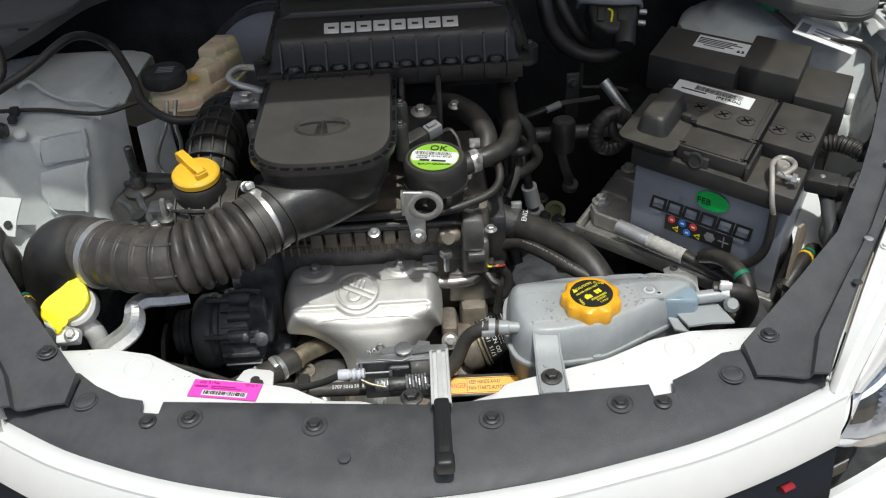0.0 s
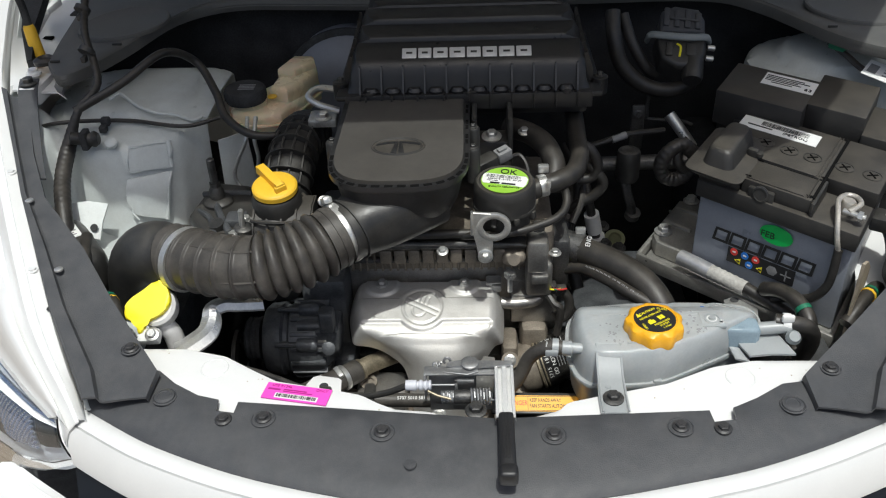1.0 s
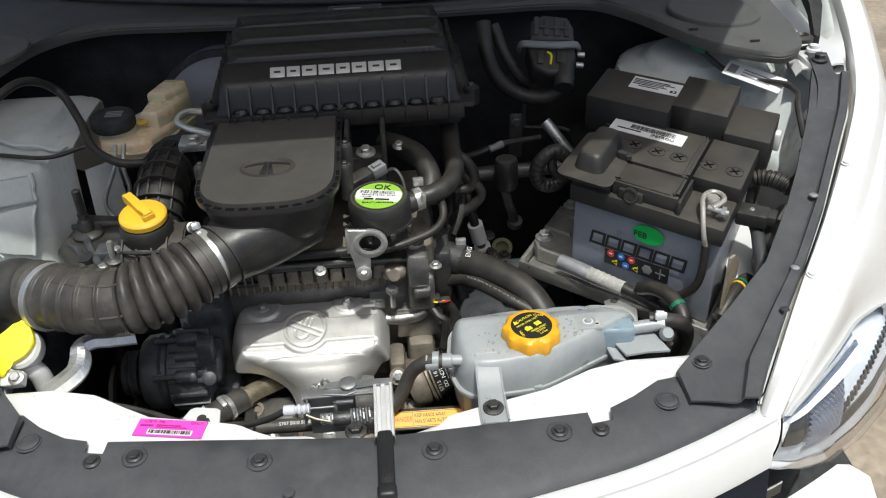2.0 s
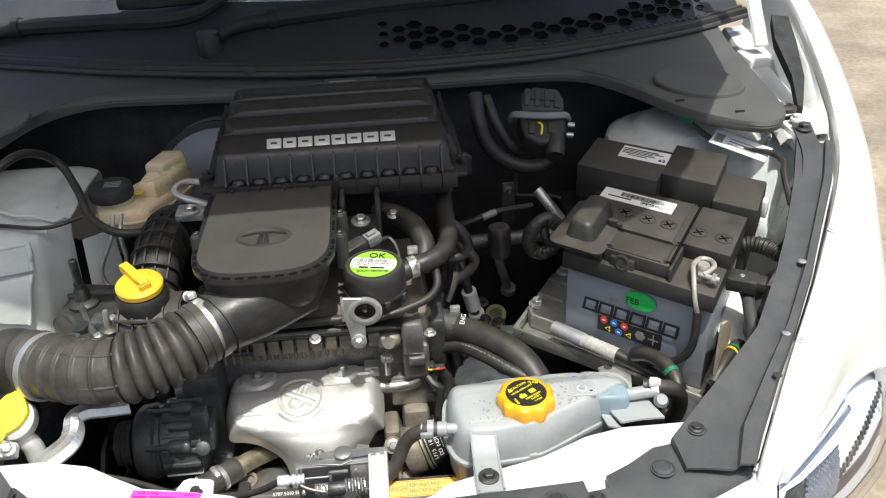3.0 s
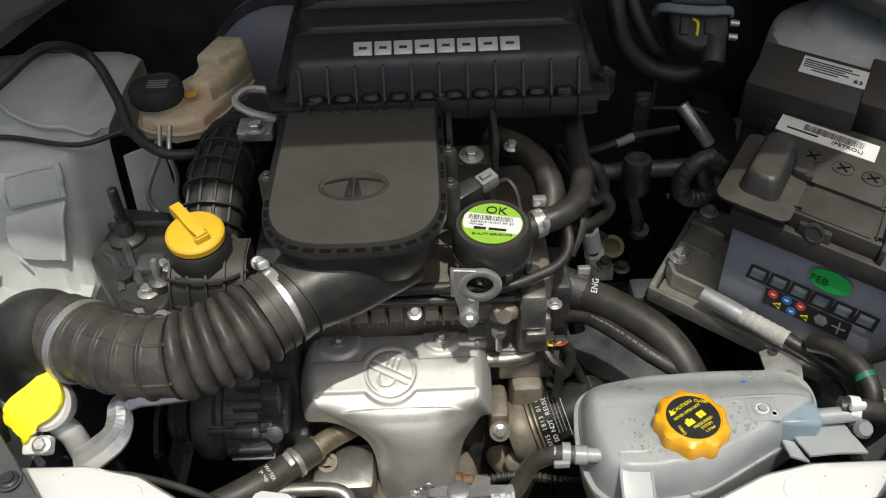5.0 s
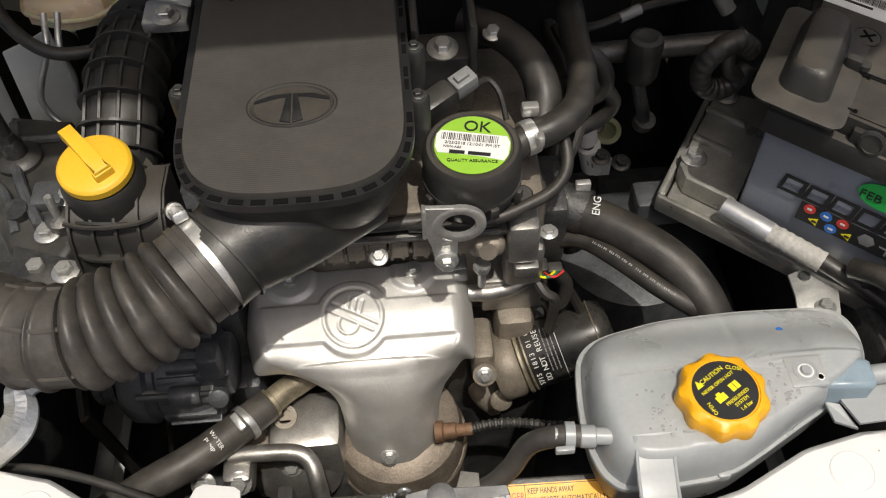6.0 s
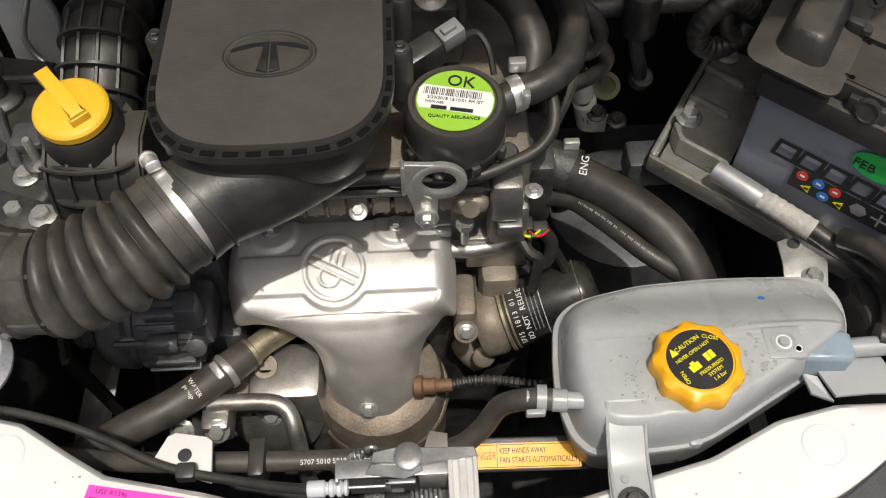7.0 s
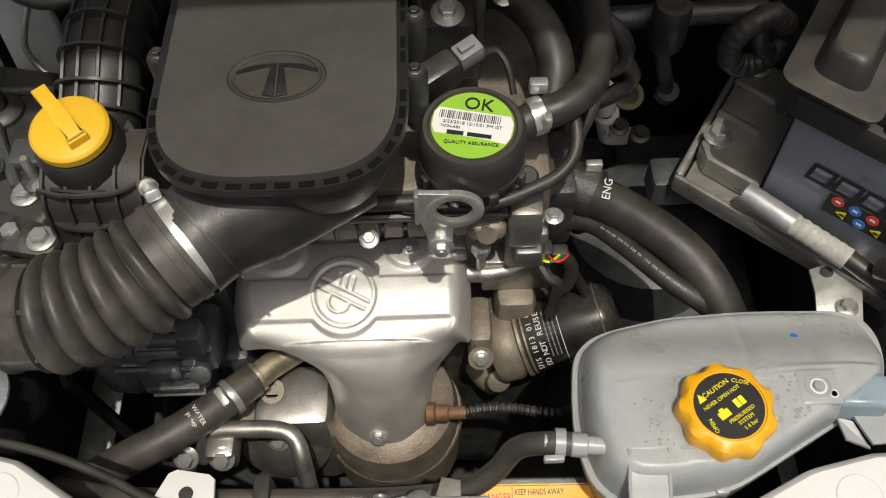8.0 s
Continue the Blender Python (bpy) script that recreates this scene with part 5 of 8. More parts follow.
def shield_pt(u, v):
    """u across from -1 to 1, v from the rear edge down to the front tongue."""
    xl, xr, y, z = (soft(t, v) for t in (SHIELD_L, SHIELD_R, SHIELD_Y, SHIELD_Z))
    x = xl + (xr - xl) * (u + 1) / 2
    e = max(0.0, abs(u) - 0.84) / 0.16
    fall = smooth01(0.44, 0.60, v) * (1 - 0.55 * smooth01(0.72, 0.98, v))
    z -= 0.032 * e ** 2.2 * (1 - 0.6 * fall)
    y += fall * (0.034 * abs(u) ** 2.6 - 0.006)
    z -= 0.010 * fall * abs(u) ** 2
    # the raised middle field, the channel before it, the badge and the bolt pads
    flat = (1 - smooth01(0.80, 0.88, abs(u))) * (1 - smooth01(0.52, 0.56, v))
    d = (Vector((x, y)) - BADGE).length
    disc = bump_at(d, 0.0365, 0.004)
    field = max(1 - smooth01(1.0025, 1.0065, y), disc)
    chan = smooth01(0.9435, 0.9475, y) * (1 - smooth01(0.9625, 0.9665, y)) * (1 - disc) * (1 - smooth01(0.018, 0.026, x - 0.9 * (y - 0.949))) * smooth01(-0.176, -0.168, x + 0.7 * (y - 0.949))
    h = 0.0028 * field - 0.0036 * chan
    h -= 0.0011 * (bump_at(abs(d - 0.0295), 0.0008, 0.0024) if d < 0.04 else 0)
    if d < 0.027:
        across = (x - BADGE.x) * 0.46 + (y - BADGE.y) * 0.89
        h -= 0.0010 * bump_at(abs(abs(across) - 0.0042), 0.0006, 0.0018)
        if across > 0.006:
            for bx in (-0.0045, 0.0025, 0.0095):
                h -= 0.0010 * bump_at(abs(x - BADGE.x - bx - 0.25 * (y - 0.999)), 0.0007, 0.0014) * bump_at(abs(y - 0.999 + 0.3 * bx), 0.0075, 0.002)
        else:
            h -= 0.0010 * bump_at(abs((Vector((x, y)) - Vector((-0.080, 0.981))).length - 0.010), 0.0006, 0.0016) * (across < -0.006)
    for bx, rx in ((-0.139, 0.025), (-0.011, 0.0225)):
        q = math.hypot((x - bx) / 1.15, min(0.0, y - 1.032))
        h += 0.0038 * bump_at(q, rx - 0.006, 0.006)
    z += h * flat + 0.0003 * noise.noise(Vector((x, y, z)) * 45)
    return Vector((x, y, z))


rows = [[shield_pt(-1 + 2 * i / 220, j / 200) for i in range(221)] for j in range(201)]
part("shell", sheet(rows, 0.002, (0, 0.5, -0.87)), SHIELD, shield)
for x, y, z in ((-0.139, 1.034, 0.8085), (-0.011, 1.034, 0.8085)):
    part("washer", lathe([(0.011, 0), (0.011, 0.0012), (0.006, 0.0015)], (x, y, z), n=20), STEEL, shield)
    bolt(shield, (x, y, z + 0.001), r=0.006)
bolt(shield, (-0.051, 0.893, 0.668), (0, -0.75, 0.6), r=0.0065)
part("edge_clip", join(box(0.022, 0.046, 1.028, 1.049, 0.806, 0.813, 0.003), box(0.030, 0.046, 1.020, 1.034, 0.800, 0.811, 0.003)), STEEL, shield, "bright folded clip on the corner")

cat = thing("catalytic_converter", (-0.04, 0.94, 0.45), "heat-tinted catalytic converter under the shield", "exhaust part")
part("can", lathe([(0.05, 0), (0.07, 0.03), (0.075, 0.06), (0.075, 0.18), (0.07, 0.20), (0.05, 0.215)], (-0.042, 0.955, 0.44), (0, -0.05, 1), 36), HEATED, cat)
part("flange", lathe([(0.078, 0), (0.08, 0.004), (0.078, 0.008)], (-0.042, 0.952, 0.585), (0, -0.05, 1), 36), HEATED, cat)
sens = thing("oxygen_sensor", (0.02, 0.91, 0.67), "rusty oxygen sensor with a black sleeved lead", "sensor")
part("body", join(lathe([(0.012, 0), (0.012, 0.008), (0.009, 0.01), (0.009, 0.022), (0.007, 0.024), (0.007, 0.04)], (0.0, 0.915, 0.672), (1, -0.05, 0.12), 18)), RUST, sens)
part("sleeve", tube([(0.038, 0.913, 0.677), (0.06, 0.915, 0.68), (0.09, 0.914, 0.68), (0.135, 0.91, 0.672), (0.16, 0.93, 0.64)], lambda f: 0.0055 + 0.0008 * math.sin(f * 140), 8, 24), PLASTIC, sens)

# ---- oil filter ----
oil = thing("oil_filter", (0.14, 0.97, 0.66), "black oil filter canister with white printing", "oil filter")
OA = Vector((0.95, 0.13, 0.28)).normalized()
OB = Vector((0.102, 0.994, 0.676))
part("can", lathe([(0.030, 0.0), (0.0365, 0.002), (0.0385, 0.006), (0.0385, 0.090), (0.0375, 0.096), (0.033, 0.104), (0.022, 0.109), (0.008, 0.110)], OB, OA, 48), mat("black_enamel", (0.014, 0.014, 0.014), 0.28, var=0.2, bump=0.05, dust=DUST, dust_amount=0.25), oil)
part("seam", lathe([(0.0385, 0.001), (0.0402, 0.002), (0.0402, 0.005), (0.0385, 0.006)], OB, OA, 44), BRASS, oil)
part("seam", lathe([(0.0385, 0.0085), (0.0394, 0.009), (0.0394, 0.0105), (0.0385, 0.011)], OB, OA, 44), BRASS, oil)
part("crease", lathe([(0.0384, 0.0905), (0.0389, 0.0912), (0.0384, 0.092)], OB, OA, 44), BRASS, oil)
part("print_line", lathe([(0.0383, 0.0475), (0.03865, 0.0476), (0.03865, 0.0482), (0.0383, 0.0483)], OB, OA, 44), WHITEINK, oil)
part("adapter", lathe([(0.036, -0.030), (0.040, -0.024), (0.040, -0.006), (0.036, 0.0)], OB, OA, 36), DUSTYCAST, oil)
part("bracket", join(tube([(0.050, 1.045, 0.665), (0.055, 1.020, 0.640), (0.066, 0.995, 0.615), (0.082, 0.985, 0.600)], 0.023, 16, 5), box(0.030, 0.070, 1.010, 1.06, 0.58, 0.660, 0.012), lathe([(0.012, 0), (0.013, 0.004), (0.009, 0.007)], (0.078, 0.965, 0.640), (0.1, -0.7, 0.7), 20)), DUSTYCAST, oil, "dusty cast filter bracket")
bolt(oil, (0.056, 1.040, 0.672), (0, -0.4, 0.9), r=0.009)


def round_text(s, size, along, angle0, material, parent):
    """Writing wrapped round the canister, one line at a distance along its axis."""
    side = OA.cross(Vector((0, 0, 1))).normalized()
    up = side.cross(OA).normalized()
    cu_w = size * 0.62
    for i, ch in enumerate(s):
        if ch == " ":
            continue
        a = angle0 - (i - len(s) / 2) * cu_w / 0.0387
        nrm = (up * math.cos(a) + side * math.sin(a)).normalized()
        xdir = (side * math.cos(a) - up * math.sin(a))
        m = plane_at(OB + OA * along + nrm * 0.0386, -xdir, nrm)
        letters(ch, size, m, material, parent, 0.0002)


for i, (s, size) in enumerate((("5715 1813 01 01", 0.0082), ("DO NOT REUSE", 0.0088))):
    round_text(s, size, 0.0175 + 0.0095 * i, 0.55, WHITEINK, oil)
for i in range(3):
    a0 = -0.10
    side = OA.cross(Vector((0, 0, 1))).normalized()
    up = side.cross(OA).normalized()
    for k in range(9):
        a = a0 + 0.15 * k
        nrm = up * math.cos(a) + side * math.sin(a)
        bars([(-0.0026, 0.0022, -0.0006, 0.0006)], plane_at(OB + OA * (0.0335 + 0.0045 * i) + nrm * 0.0385, side * math.cos(a) - up * math.sin(a), nrm), GREYPLAST, oil)

# ---- coolant tank ----
tank = thing("coolant_tank", (0.25, 0.83, 0.78), "translucent coolant tank with an orange screw cap", "coolant tank")
OUTL = [(0.126, 0.851), (0.131, 0.884), (0.142, 0.901), (0.160, 0.911), (0.188, 0.918), (0.214, 0.923), (0.241, 0.925), (0.285, 0.927), (0.335, 0.926), (0.367, 0.924), (0.386, 0.915), (0.394, 0.895), (0.391, 0.868), (0.378, 0.846), (0.348, 0.826), (0.310, 0.805), (0.270, 0.783), (0.245, 0.771), (0.218, 0.765), (0.158, 0.763), (0.138, 0.774), (0.129, 0.795), (0.125, 0.822)]
TC = Vector((0.250, 0.844, 0))
ol = [p for p in spline([(x, y, 0) for x, y in OUTL + OUTL[:1]], 14)][:-1]


def tank_crown(x, y):
    """The roof without its rounded shoulder: a flat front field, a lower sloping rear one with two grooves."""
    rear = smooth01(0.852, 0.918, y)
    z = 0.8945 - 0.034 * rear
    z -= 0.0030 * smooth01(0.852, 0.857, y + 0.25 * max(0.0, 0.262 - x)) * smooth01(0.20, 0.262, x)
    z -= 0.009 * smooth01(0.335, 0.388, x)
    z += 0.0015 * bump_at(math.hypot(x - 0.232, y - 0.813), 0.043, 0.004)
    for gx in (0.268, 0.322):
        z -= 0.0026 * math.exp(-((x - gx - 0.08 * (y - 0.86)) / 0.0045) ** 2) * smooth01(0.853, 0.866, y)
    pad = smooth01(0.291, 0.295, x) * (1 - smooth01(0.325, 0.329, x)) * smooth01(0.818, 0.822, y) * (1 - smooth01(0.846, 0.850, y))
    return z + 0.0016 * pad


def shoulder(f):
    t = max(0.0, min(1.0, (0.960 - f) / 0.150))
    return (1 - (1 - t) ** 2.6) ** 0.55


def tank_roof(x, y):
    """Height of the shell's upper side at a point inside the seam."""
    v = Vector((x, y, 0)) - TC
    rim = min(((p - TC).length for p in ol if (p - TC).normalized().dot(v.normalized()) > 0.995), default=0.1)
    return 0.848 + (tank_crown(x, y) - 0.848) * shoulder(v.length / rim)


bm = bmesh.new()
rings = []
for f, z in ((0.70, 0.785), (0.88, 0.79), (0.935, 0.80), (0.955, 0.838), (0.962, 0.8412), (1.0, 0.8416), (1.006, 0.8446), (1.0, 0.8476)):
    rings.append([bm.verts.new((TC.x + (p.x - TC.x) * f, TC.y + (p.y - TC.y) * f, z)) for p in ol])
for f in (0.9605, 0.9595, 0.957, 0.953, 0.948, 0.94, 0.93, 0.918, 0.905, 0.89, 0.873, 0.855, 0.835, 0.812, 0.785, 0.755, 0.72, 0.685, 0.65, 0.61, 0.57, 0.53, 0.49, 0.44, 0.39, 0.33, 0.26, 0.18, 0.10):
    ring = []
    for p in ol:
        q = TC + (p - TC) * f
        ring.append(bm.verts.new((q.x, q.y, 0.848 + (tank_crown(q.x, q.y) - 0.848) * shoulder(f))))
    rings.append(ring)
for a, b in zip(rings, rings[1:]):
    for k in range(len(a)):
        bm.faces.new((a[k], a[(k + 1) % len(a)], b[(k + 1) % len(a)], b[k]))
bm.faces.new(rings[0][::-1])
bm.faces.new(rings[-1])
part("body", bm, TANKMAT, tank, "milky moulded tank shell with a welded seam")
part("coolant", prism([tuple((TC + (p - TC) * 0.90).xy) for p in ol[::8]], 0.792, 0.832, 0.0), FLUID, tank, "blue-green coolant inside the tank")
part("rib", tube([(x, 0.8435 + 0.06 * (x - 0.13), tank_roof(x, 0.845) - 0.0006) for x in (0.142, 0.155, 0.172, 0.190, 0.205)], 0.0013, 6, 4), TANKMAT, tank)
part("rib", tube([(x, 0.7885, tank_roof(x, 0.7885) + 0.0002) for x in (0.196, 0.206, 0.216, 0.224)], 0.0014, 6, 4), TANKMAT, tank)
part("seam_clip", box(0.229, 0.240, 0.7665, 0.779, 0.838, 0.851, 0.002), TABMAT, tank)
part("ink_dot", lathe([(0.0032, 0), (0.0028, 0.0004)], (0.3135, 0.891, tank_roof(0.3135, 0.891) + 0.0002), (0, 0.4, 0.9), 14), BLUEINK, tank, "small blue ink dot")
rs = random.Random(8)
for k in range(90):
    sx, sy = (rs.gauss(0.190, 0.013), rs.gauss(0.806, 0.016)) if k < 60 else (rs.gauss(0.287, 0.008), rs.gauss(0.826, 0.014))
    if math.hypot(sx - 0.232, sy - 0.813) < 0.042 or sy < 0.785:
        continue
    part("water_spot", lathe([(rs.uniform(0.0006, 0.0022), 0), (0.0003, 0.0003)], (sx, sy, tank_roof(sx, sy) + 0.0001), n=9), WATERSPOT, tank)
for tx in (0.159, 0.189):
    part("tab_edge", tube([(tx - 0.002, 0.789, tank_roof(tx, 0.789) + 0.0005), (tx - 0.002, 0.781, 0.8915), (tx - 0.003, 0.768, 0.8860), (tx - 0.003, 0.752, 0.8775), (tx - 0.003, 0.738, 0.8745), (tx - 0.003, 0.692, 0.8735)], 0.0015, 8, 5), TABMAT, tank)
part("tab", sheet([[(0.158 + 0.0155 * k - o, y, z + (0.0006 if k == 1 else 0)) for k in range(3)] for o, y, z in ((0, 0.790, tank_roof(0.174, 0.790) + 0.0003), (0.001, 0.783, 0.8915), (0.002, 0.774, 0.8885), (0.003, 0.762, 0.8830), (0.003, 0.750, 0.8765), (0.004, 0.738, 0.8735), (0.005, 0.715, 0.8722), (0.005, 0.691, 0.8720))], 0.003), TABMAT, tank, "translucent mounting tab")
part("tab_boss", lathe([(0.0035, 0), (0.003, 0.0012)], (0.166, 0.733, 0.8735), n=14), TABMAT, tank)
bolt(tank, (0.170, 0.714, 0.873), r=0.0075, material=DARKMETAL, flange=1.7)
part("nipple", tube([(0.150, 0.797, 0.8785), (0.130, 0.799, 0.8790), (0.096, 0.803, 0.8785)], 0.0072, 16, 4), TANKMAT, tank)
part("collar", join(lathe([(0.0085, -0.002), (0.0095, -0.001), (0.0095, 0.010), (0.0085, 0.011)], (0.118, 0.800, 0.8785), (1, -0.1, 0), 20)), TABMAT, tank)
part("outlet", prism([(0.322, 0.822), (0.366, 0.818), (0.371, 0.822), (0.372, 0.843), (0.367, 0.847), (0.322, 0.851)], 0.858, 0.8885, 0.005, 3), mat("blue_tank_plastic", (0.24, 0.31, 0.36), 0.35, var=0.08, bump=0.03, spec=0.4), tank, "bluish moulded outlet block")
part("outlet_pipe", tube([(0.366, 0.834, 0.878), (0.390, 0.834, 0.880), (0.412, 0.833, 0.882)], 0.0085, 16, 4), TABMAT, tank)
part("web", sheet([[(0.340, 0.836, 0.866), (0.366, 0.838, 0.869), (0.396, 0.840, 0.870)], [(0.346, 0.817, 0.866), (0.374, 0.818, 0.869), (0.403, 0.818, 0.870)], [(0.354, 0.797, 0.865), (0.382, 0.797, 0.868), (0.411, 0.796, 0.868)]], 0.003), TABMAT, tank, "translucent mounting web")
part("web", sheet([[(0.334, 0.822, 0.860), (0.346, 0.818, 0.860)], [(0.340, 0.806, 0.853), (0.356, 0.797, 0.855)]], 0.003), TABMAT, tank)
part("moulding_ring", join(*[lathe([(a, 0), (a + 0.0009, 0.0006), (a + 0.0018, 0)], (0.310, 0.8335, 0.8968), n=28) for a in (0.0050, 0.0088)], lathe([(0.0024, 0), (0.0030, 0.0006), (0.0036, 0)], (0.3205, 0.8270, 0.8966), n=16)), PAPER, tank, "pale moulding rings")
part("boss", lathe([(0.0105, 0), (0.0105, 0.0012), (0.0088, 0.0012), (0.0085, 0.0006), (0.0045, 0.0008), (0.0040, 0.003), (0.002, 0.0032)], (0.3100, 0.8335, 0.8962), n=24), TABMAT, tank)
part("pad", box(0.2945, 0.3265, 0.819, 0.848, 0.890, 0.8966, 0.002), TANKMAT, tank)
CC = Vector((0.232, 0.813, 0.8905))
part("neck", lathe([(0.027, 0), (0.027, 0.008)], CC + Vector((0, 0, 0.0)), n=30), TANKMAT, tank)
cap = part("cap", lathe([(0.0352, 0.001), (0.0360, 0.003), (0.0360, 0.016), (0.0348, 0.0205), (0.0305, 0.0240), (0.028, 0.0245), (0.0275, 0.0235), (0.0265, 0.0235)], CC, n=96, wave=lambda a, j: 1 + (0.10 * (abs(math.cos(4.5 * a + 0.4)) ** 2.0 - 0.55) if j < 4 else 0)), ORANGE, tank, "orange lobed screw cap")
CM = plane_at((CC.x, CC.y, CC.z + 0.0238), (1, 0.62, 0), (0, 0, 1))
part("cap_disc", moved(lathe([(0.0262, -0.0005), (0.0262, 0.0003)], n=40), CM), INK, cap, "black warning disc")
for s, size, x, y, a in (("CAUTION", 0.0055, 0.0005, 0.0155, 0), ("NEVER OPEN HOT", 0.0042, -0.0005, 0.0075, 0), ("PRESSURISED", 0.0042, 0.003, -0.0105, 0), ("SYSTEM", 0.0042, 0.003, -0.0150, 0), ("1.4 bar", 0.0045, 0.003, -0.0200, 0), ("CLOSE", 0.0045, 0.0200, 0.0095, -45), ("OPEN", 0.0045, -0.0205, -0.006, 80)):
    letters(s, size, CM @ pose(x, y, 0.0004, 0, 0, a), YELLOWINK, cap)
part("warning_sign", moved(prism([(-0.0175, 0.0125), (-0.0105, 0.0125), (-0.014, 0.0195)], 0.0002, 0.0006), CM), YELLOWINK, cap)
part("tank_sign", moved(join(box(-0.0125, -0.003, -0.0065, -0.0005, 0.0002, 0.0006, 0), box(-0.010, -0.006, -0.0005, 0.0015, 0.0002, 0.0006, 0)), CM), YELLOWINK, cap)
part("book_sign", moved(join(box(0.0040, 0.0080, -0.0055, 0.0015, 0.0002, 0.0006, 0), box(0.0087, 0.0127, -0.0055, 0.0015, 0.0002, 0.0006, 0)), CM), YELLOWINK, cap)


# ---- hoses ----
def hose(name, pts, r, label, material=None, category="hose", sub=10, n=16):
    h = thing(name, pts[len(pts) // 2], label, category)
    part("tube", tube(pts, r, n, sub), material or RUBBER, h)
    return h


rad = hose("radiator_hose", [(0.135, 1.082, 0.85), (0.168, 1.058, 0.852), (0.209, 1.026, 0.852), (0.248, 0.988, 0.846), (0.272, 0.952, 0.828), (0.287, 0.920, 0.79), (0.295, 0.90, 0.72)], 0.0205, "thick dusty radiator hose running down behind the coolant tank")
clamp(rad, (0.150, 1.071, 0.851), (0.8, -0.55, 0.02), 0.0212, 0.012, BRASS)
part("clamp_ear", box(0.160, 0.176, 1.070, 1.078, 0.868, 0.882, 0.002), STEEL, rad)
letters("ENG", 0.011, plane_at((0.178, 1.048, 0.8735), (0.25, 0.95, 0), (0, -0.2, 1)), WHITEINK, rad)
small = hose("heater_hose", [(0.112, 1.050, 0.818), (0.142, 1.050, 0.822), (0.168, 1.037, 0.832), (0.195, 1.004, 0.840), (0.228, 0.966, 0.840), (0.264, 0.943, 0.826), (0.290, 0.930, 0.79)], 0.0095, "thin black heater hose with printed codes")
part("fitting", join(lathe([(0.010, 0), (0.010, 0.010), (0.007, 0.012), (0.007, 0.03)], (0.100, 1.048, 0.817), (1, 0.05, 0.1), 6)), STEEL, small)
clamp(small, (0.128, 1.052, 0.820), (1, 0.05, 0.05), 0.0100, 0.012, DARKMETAL)
pp = spline([(0.168, 1.037, 0.832), (0.195, 1.004, 0.840), (0.228, 0.966, 0.840), (0.264, 0.943, 0.826)], 6)
rh0 = random.Random(4)
for i in range(2, 17):
    d = (pp[i + 1] - pp[i]).normalized()
    bars([(-0.0030 + 0.0021 * k, -0.0030 + 0.0021 * k + rh0.uniform(0.0007, 0.0013), -0.0011, 0.0011) for k in range(3 if i % 4 else 2)], plane_at(pp[i] + Vector((-0.002, -0.003, 0.0092)), d, (-0.2, -0.35, 0.9)), GREYPLAST, small, "print")
okp = hose("breather_hose", [(0.088, 1.050, 0.962), (0.105, 1.058, 0.966), (0.130, 1.066, 0.970), (0.155, 1.088, 0.973), (0.167, 1.13, 0.976), (0.168, 1.18, 0.98), (0.170, 1.25, 0.985), (0.172, 1.32, 0.97)], 0.0145, "black breather hose with a spring clip")
clamp(okp, (0.106, 1.059, 0.966), (0.92, 0.3, 0.1), 0.0152, 0.012, STEEL)
part("clip_ear", box(0.100, 0.116, 1.070, 1.080, 0.980, 0.992, 0.002), STEEL, okp)
part("clip_ear", box(0.110, 0.117, 1.038, 1.048, 0.972, 0.984, 0.002), STEEL, okp)
hose("vacuum_hose", [(-0.01, 1.006, 0.915), (0.025, 0.997, 0.922), (0.060, 0.996, 0.926), (0.095, 1.006, 0.930), (0.125, 1.020, 0.935), (0.140, 1.040, 0.943), (0.140, 1.066, 0.955), (0.128, 1.10, 0.96)], 0.006, "thin black vacuum hose looped round the canister")
hose("vacuum_hose", [(0.122, 1.085, 0.945), (0.128, 1.115, 0.968), (0.118, 1.150, 0.982), (0.095, 1.182, 0.988), (0.06, 1.21, 0.988)], 0.017, "short black hose under the filter housing")
fh = hose("bypass_hose", [(0.122, 0.800, 0.8785), (0.098, 0.803, 0.876), (0.076, 0.806, 0.858), (0.060, 0.800, 0.825), (0.035, 0.792, 0.805), (-0.02, 0.788, 0.800), (-0.10, 0.789, 0.800), (-0.19, 0.792, 0.800), (-0.26, 0.80, 0.79), (-0.33, 0.82, 0.76)], 0.0092, "black coolant bypass hose with printed codes along the crossmember", HOSE_DUSTY)
part("clamp", join(lathe([(0.0100, -0.004), (0.0112, -0.004), (0.0112, 0.004), (0.0100, 0.004)], (0.108, 0.802, 0.8785), (1, -0.1, 0), 22), box(0.094, 0.110, 0.786, 0.791, 0.876, 0.884, 0.0015)), TABMAT, fh, "pale spring clip")
letters("30 JAN 18", 0.0062, plane_at((-0.030, 0.783, 0.8085), (1, 0, 0), (0, -0.5, 0.86)), WHITEINK, fh)
letters("5707 5010 5818", 0.0062, plane_at((-0.078, 0.784, 0.8085), (1, 0, 0), (0, -0.5, 0.86)), WHITEINK, fh)
part("tie", box(-0.143, -0.128, 0.772, 0.808, 0.785, 0.815, 0.004), PLASTIC, fh)
wp = hose("water_pump_hose", [(-0.40, 0.845, 0.64), (-0.335, 0.850, 0.690), (-0.290, 0.864, 0.712), (-0.245, 0.884, 0.720), (-0.205, 0.914, 0.718), (-0.176, 0.941, 0.714)], 0.0180, "dusty black water pump hose with white printing", HOSE_DUSTY)
part("metal_end", tube([(-0.192, 0.926, 0.716), (-0.172, 0.944, 0.714), (-0.152, 0.962, 0.712), (-0.10, 1.00, 0.705)], 0.0140, 16, 4), BRASS, wp, "yellowish metal pipe end")
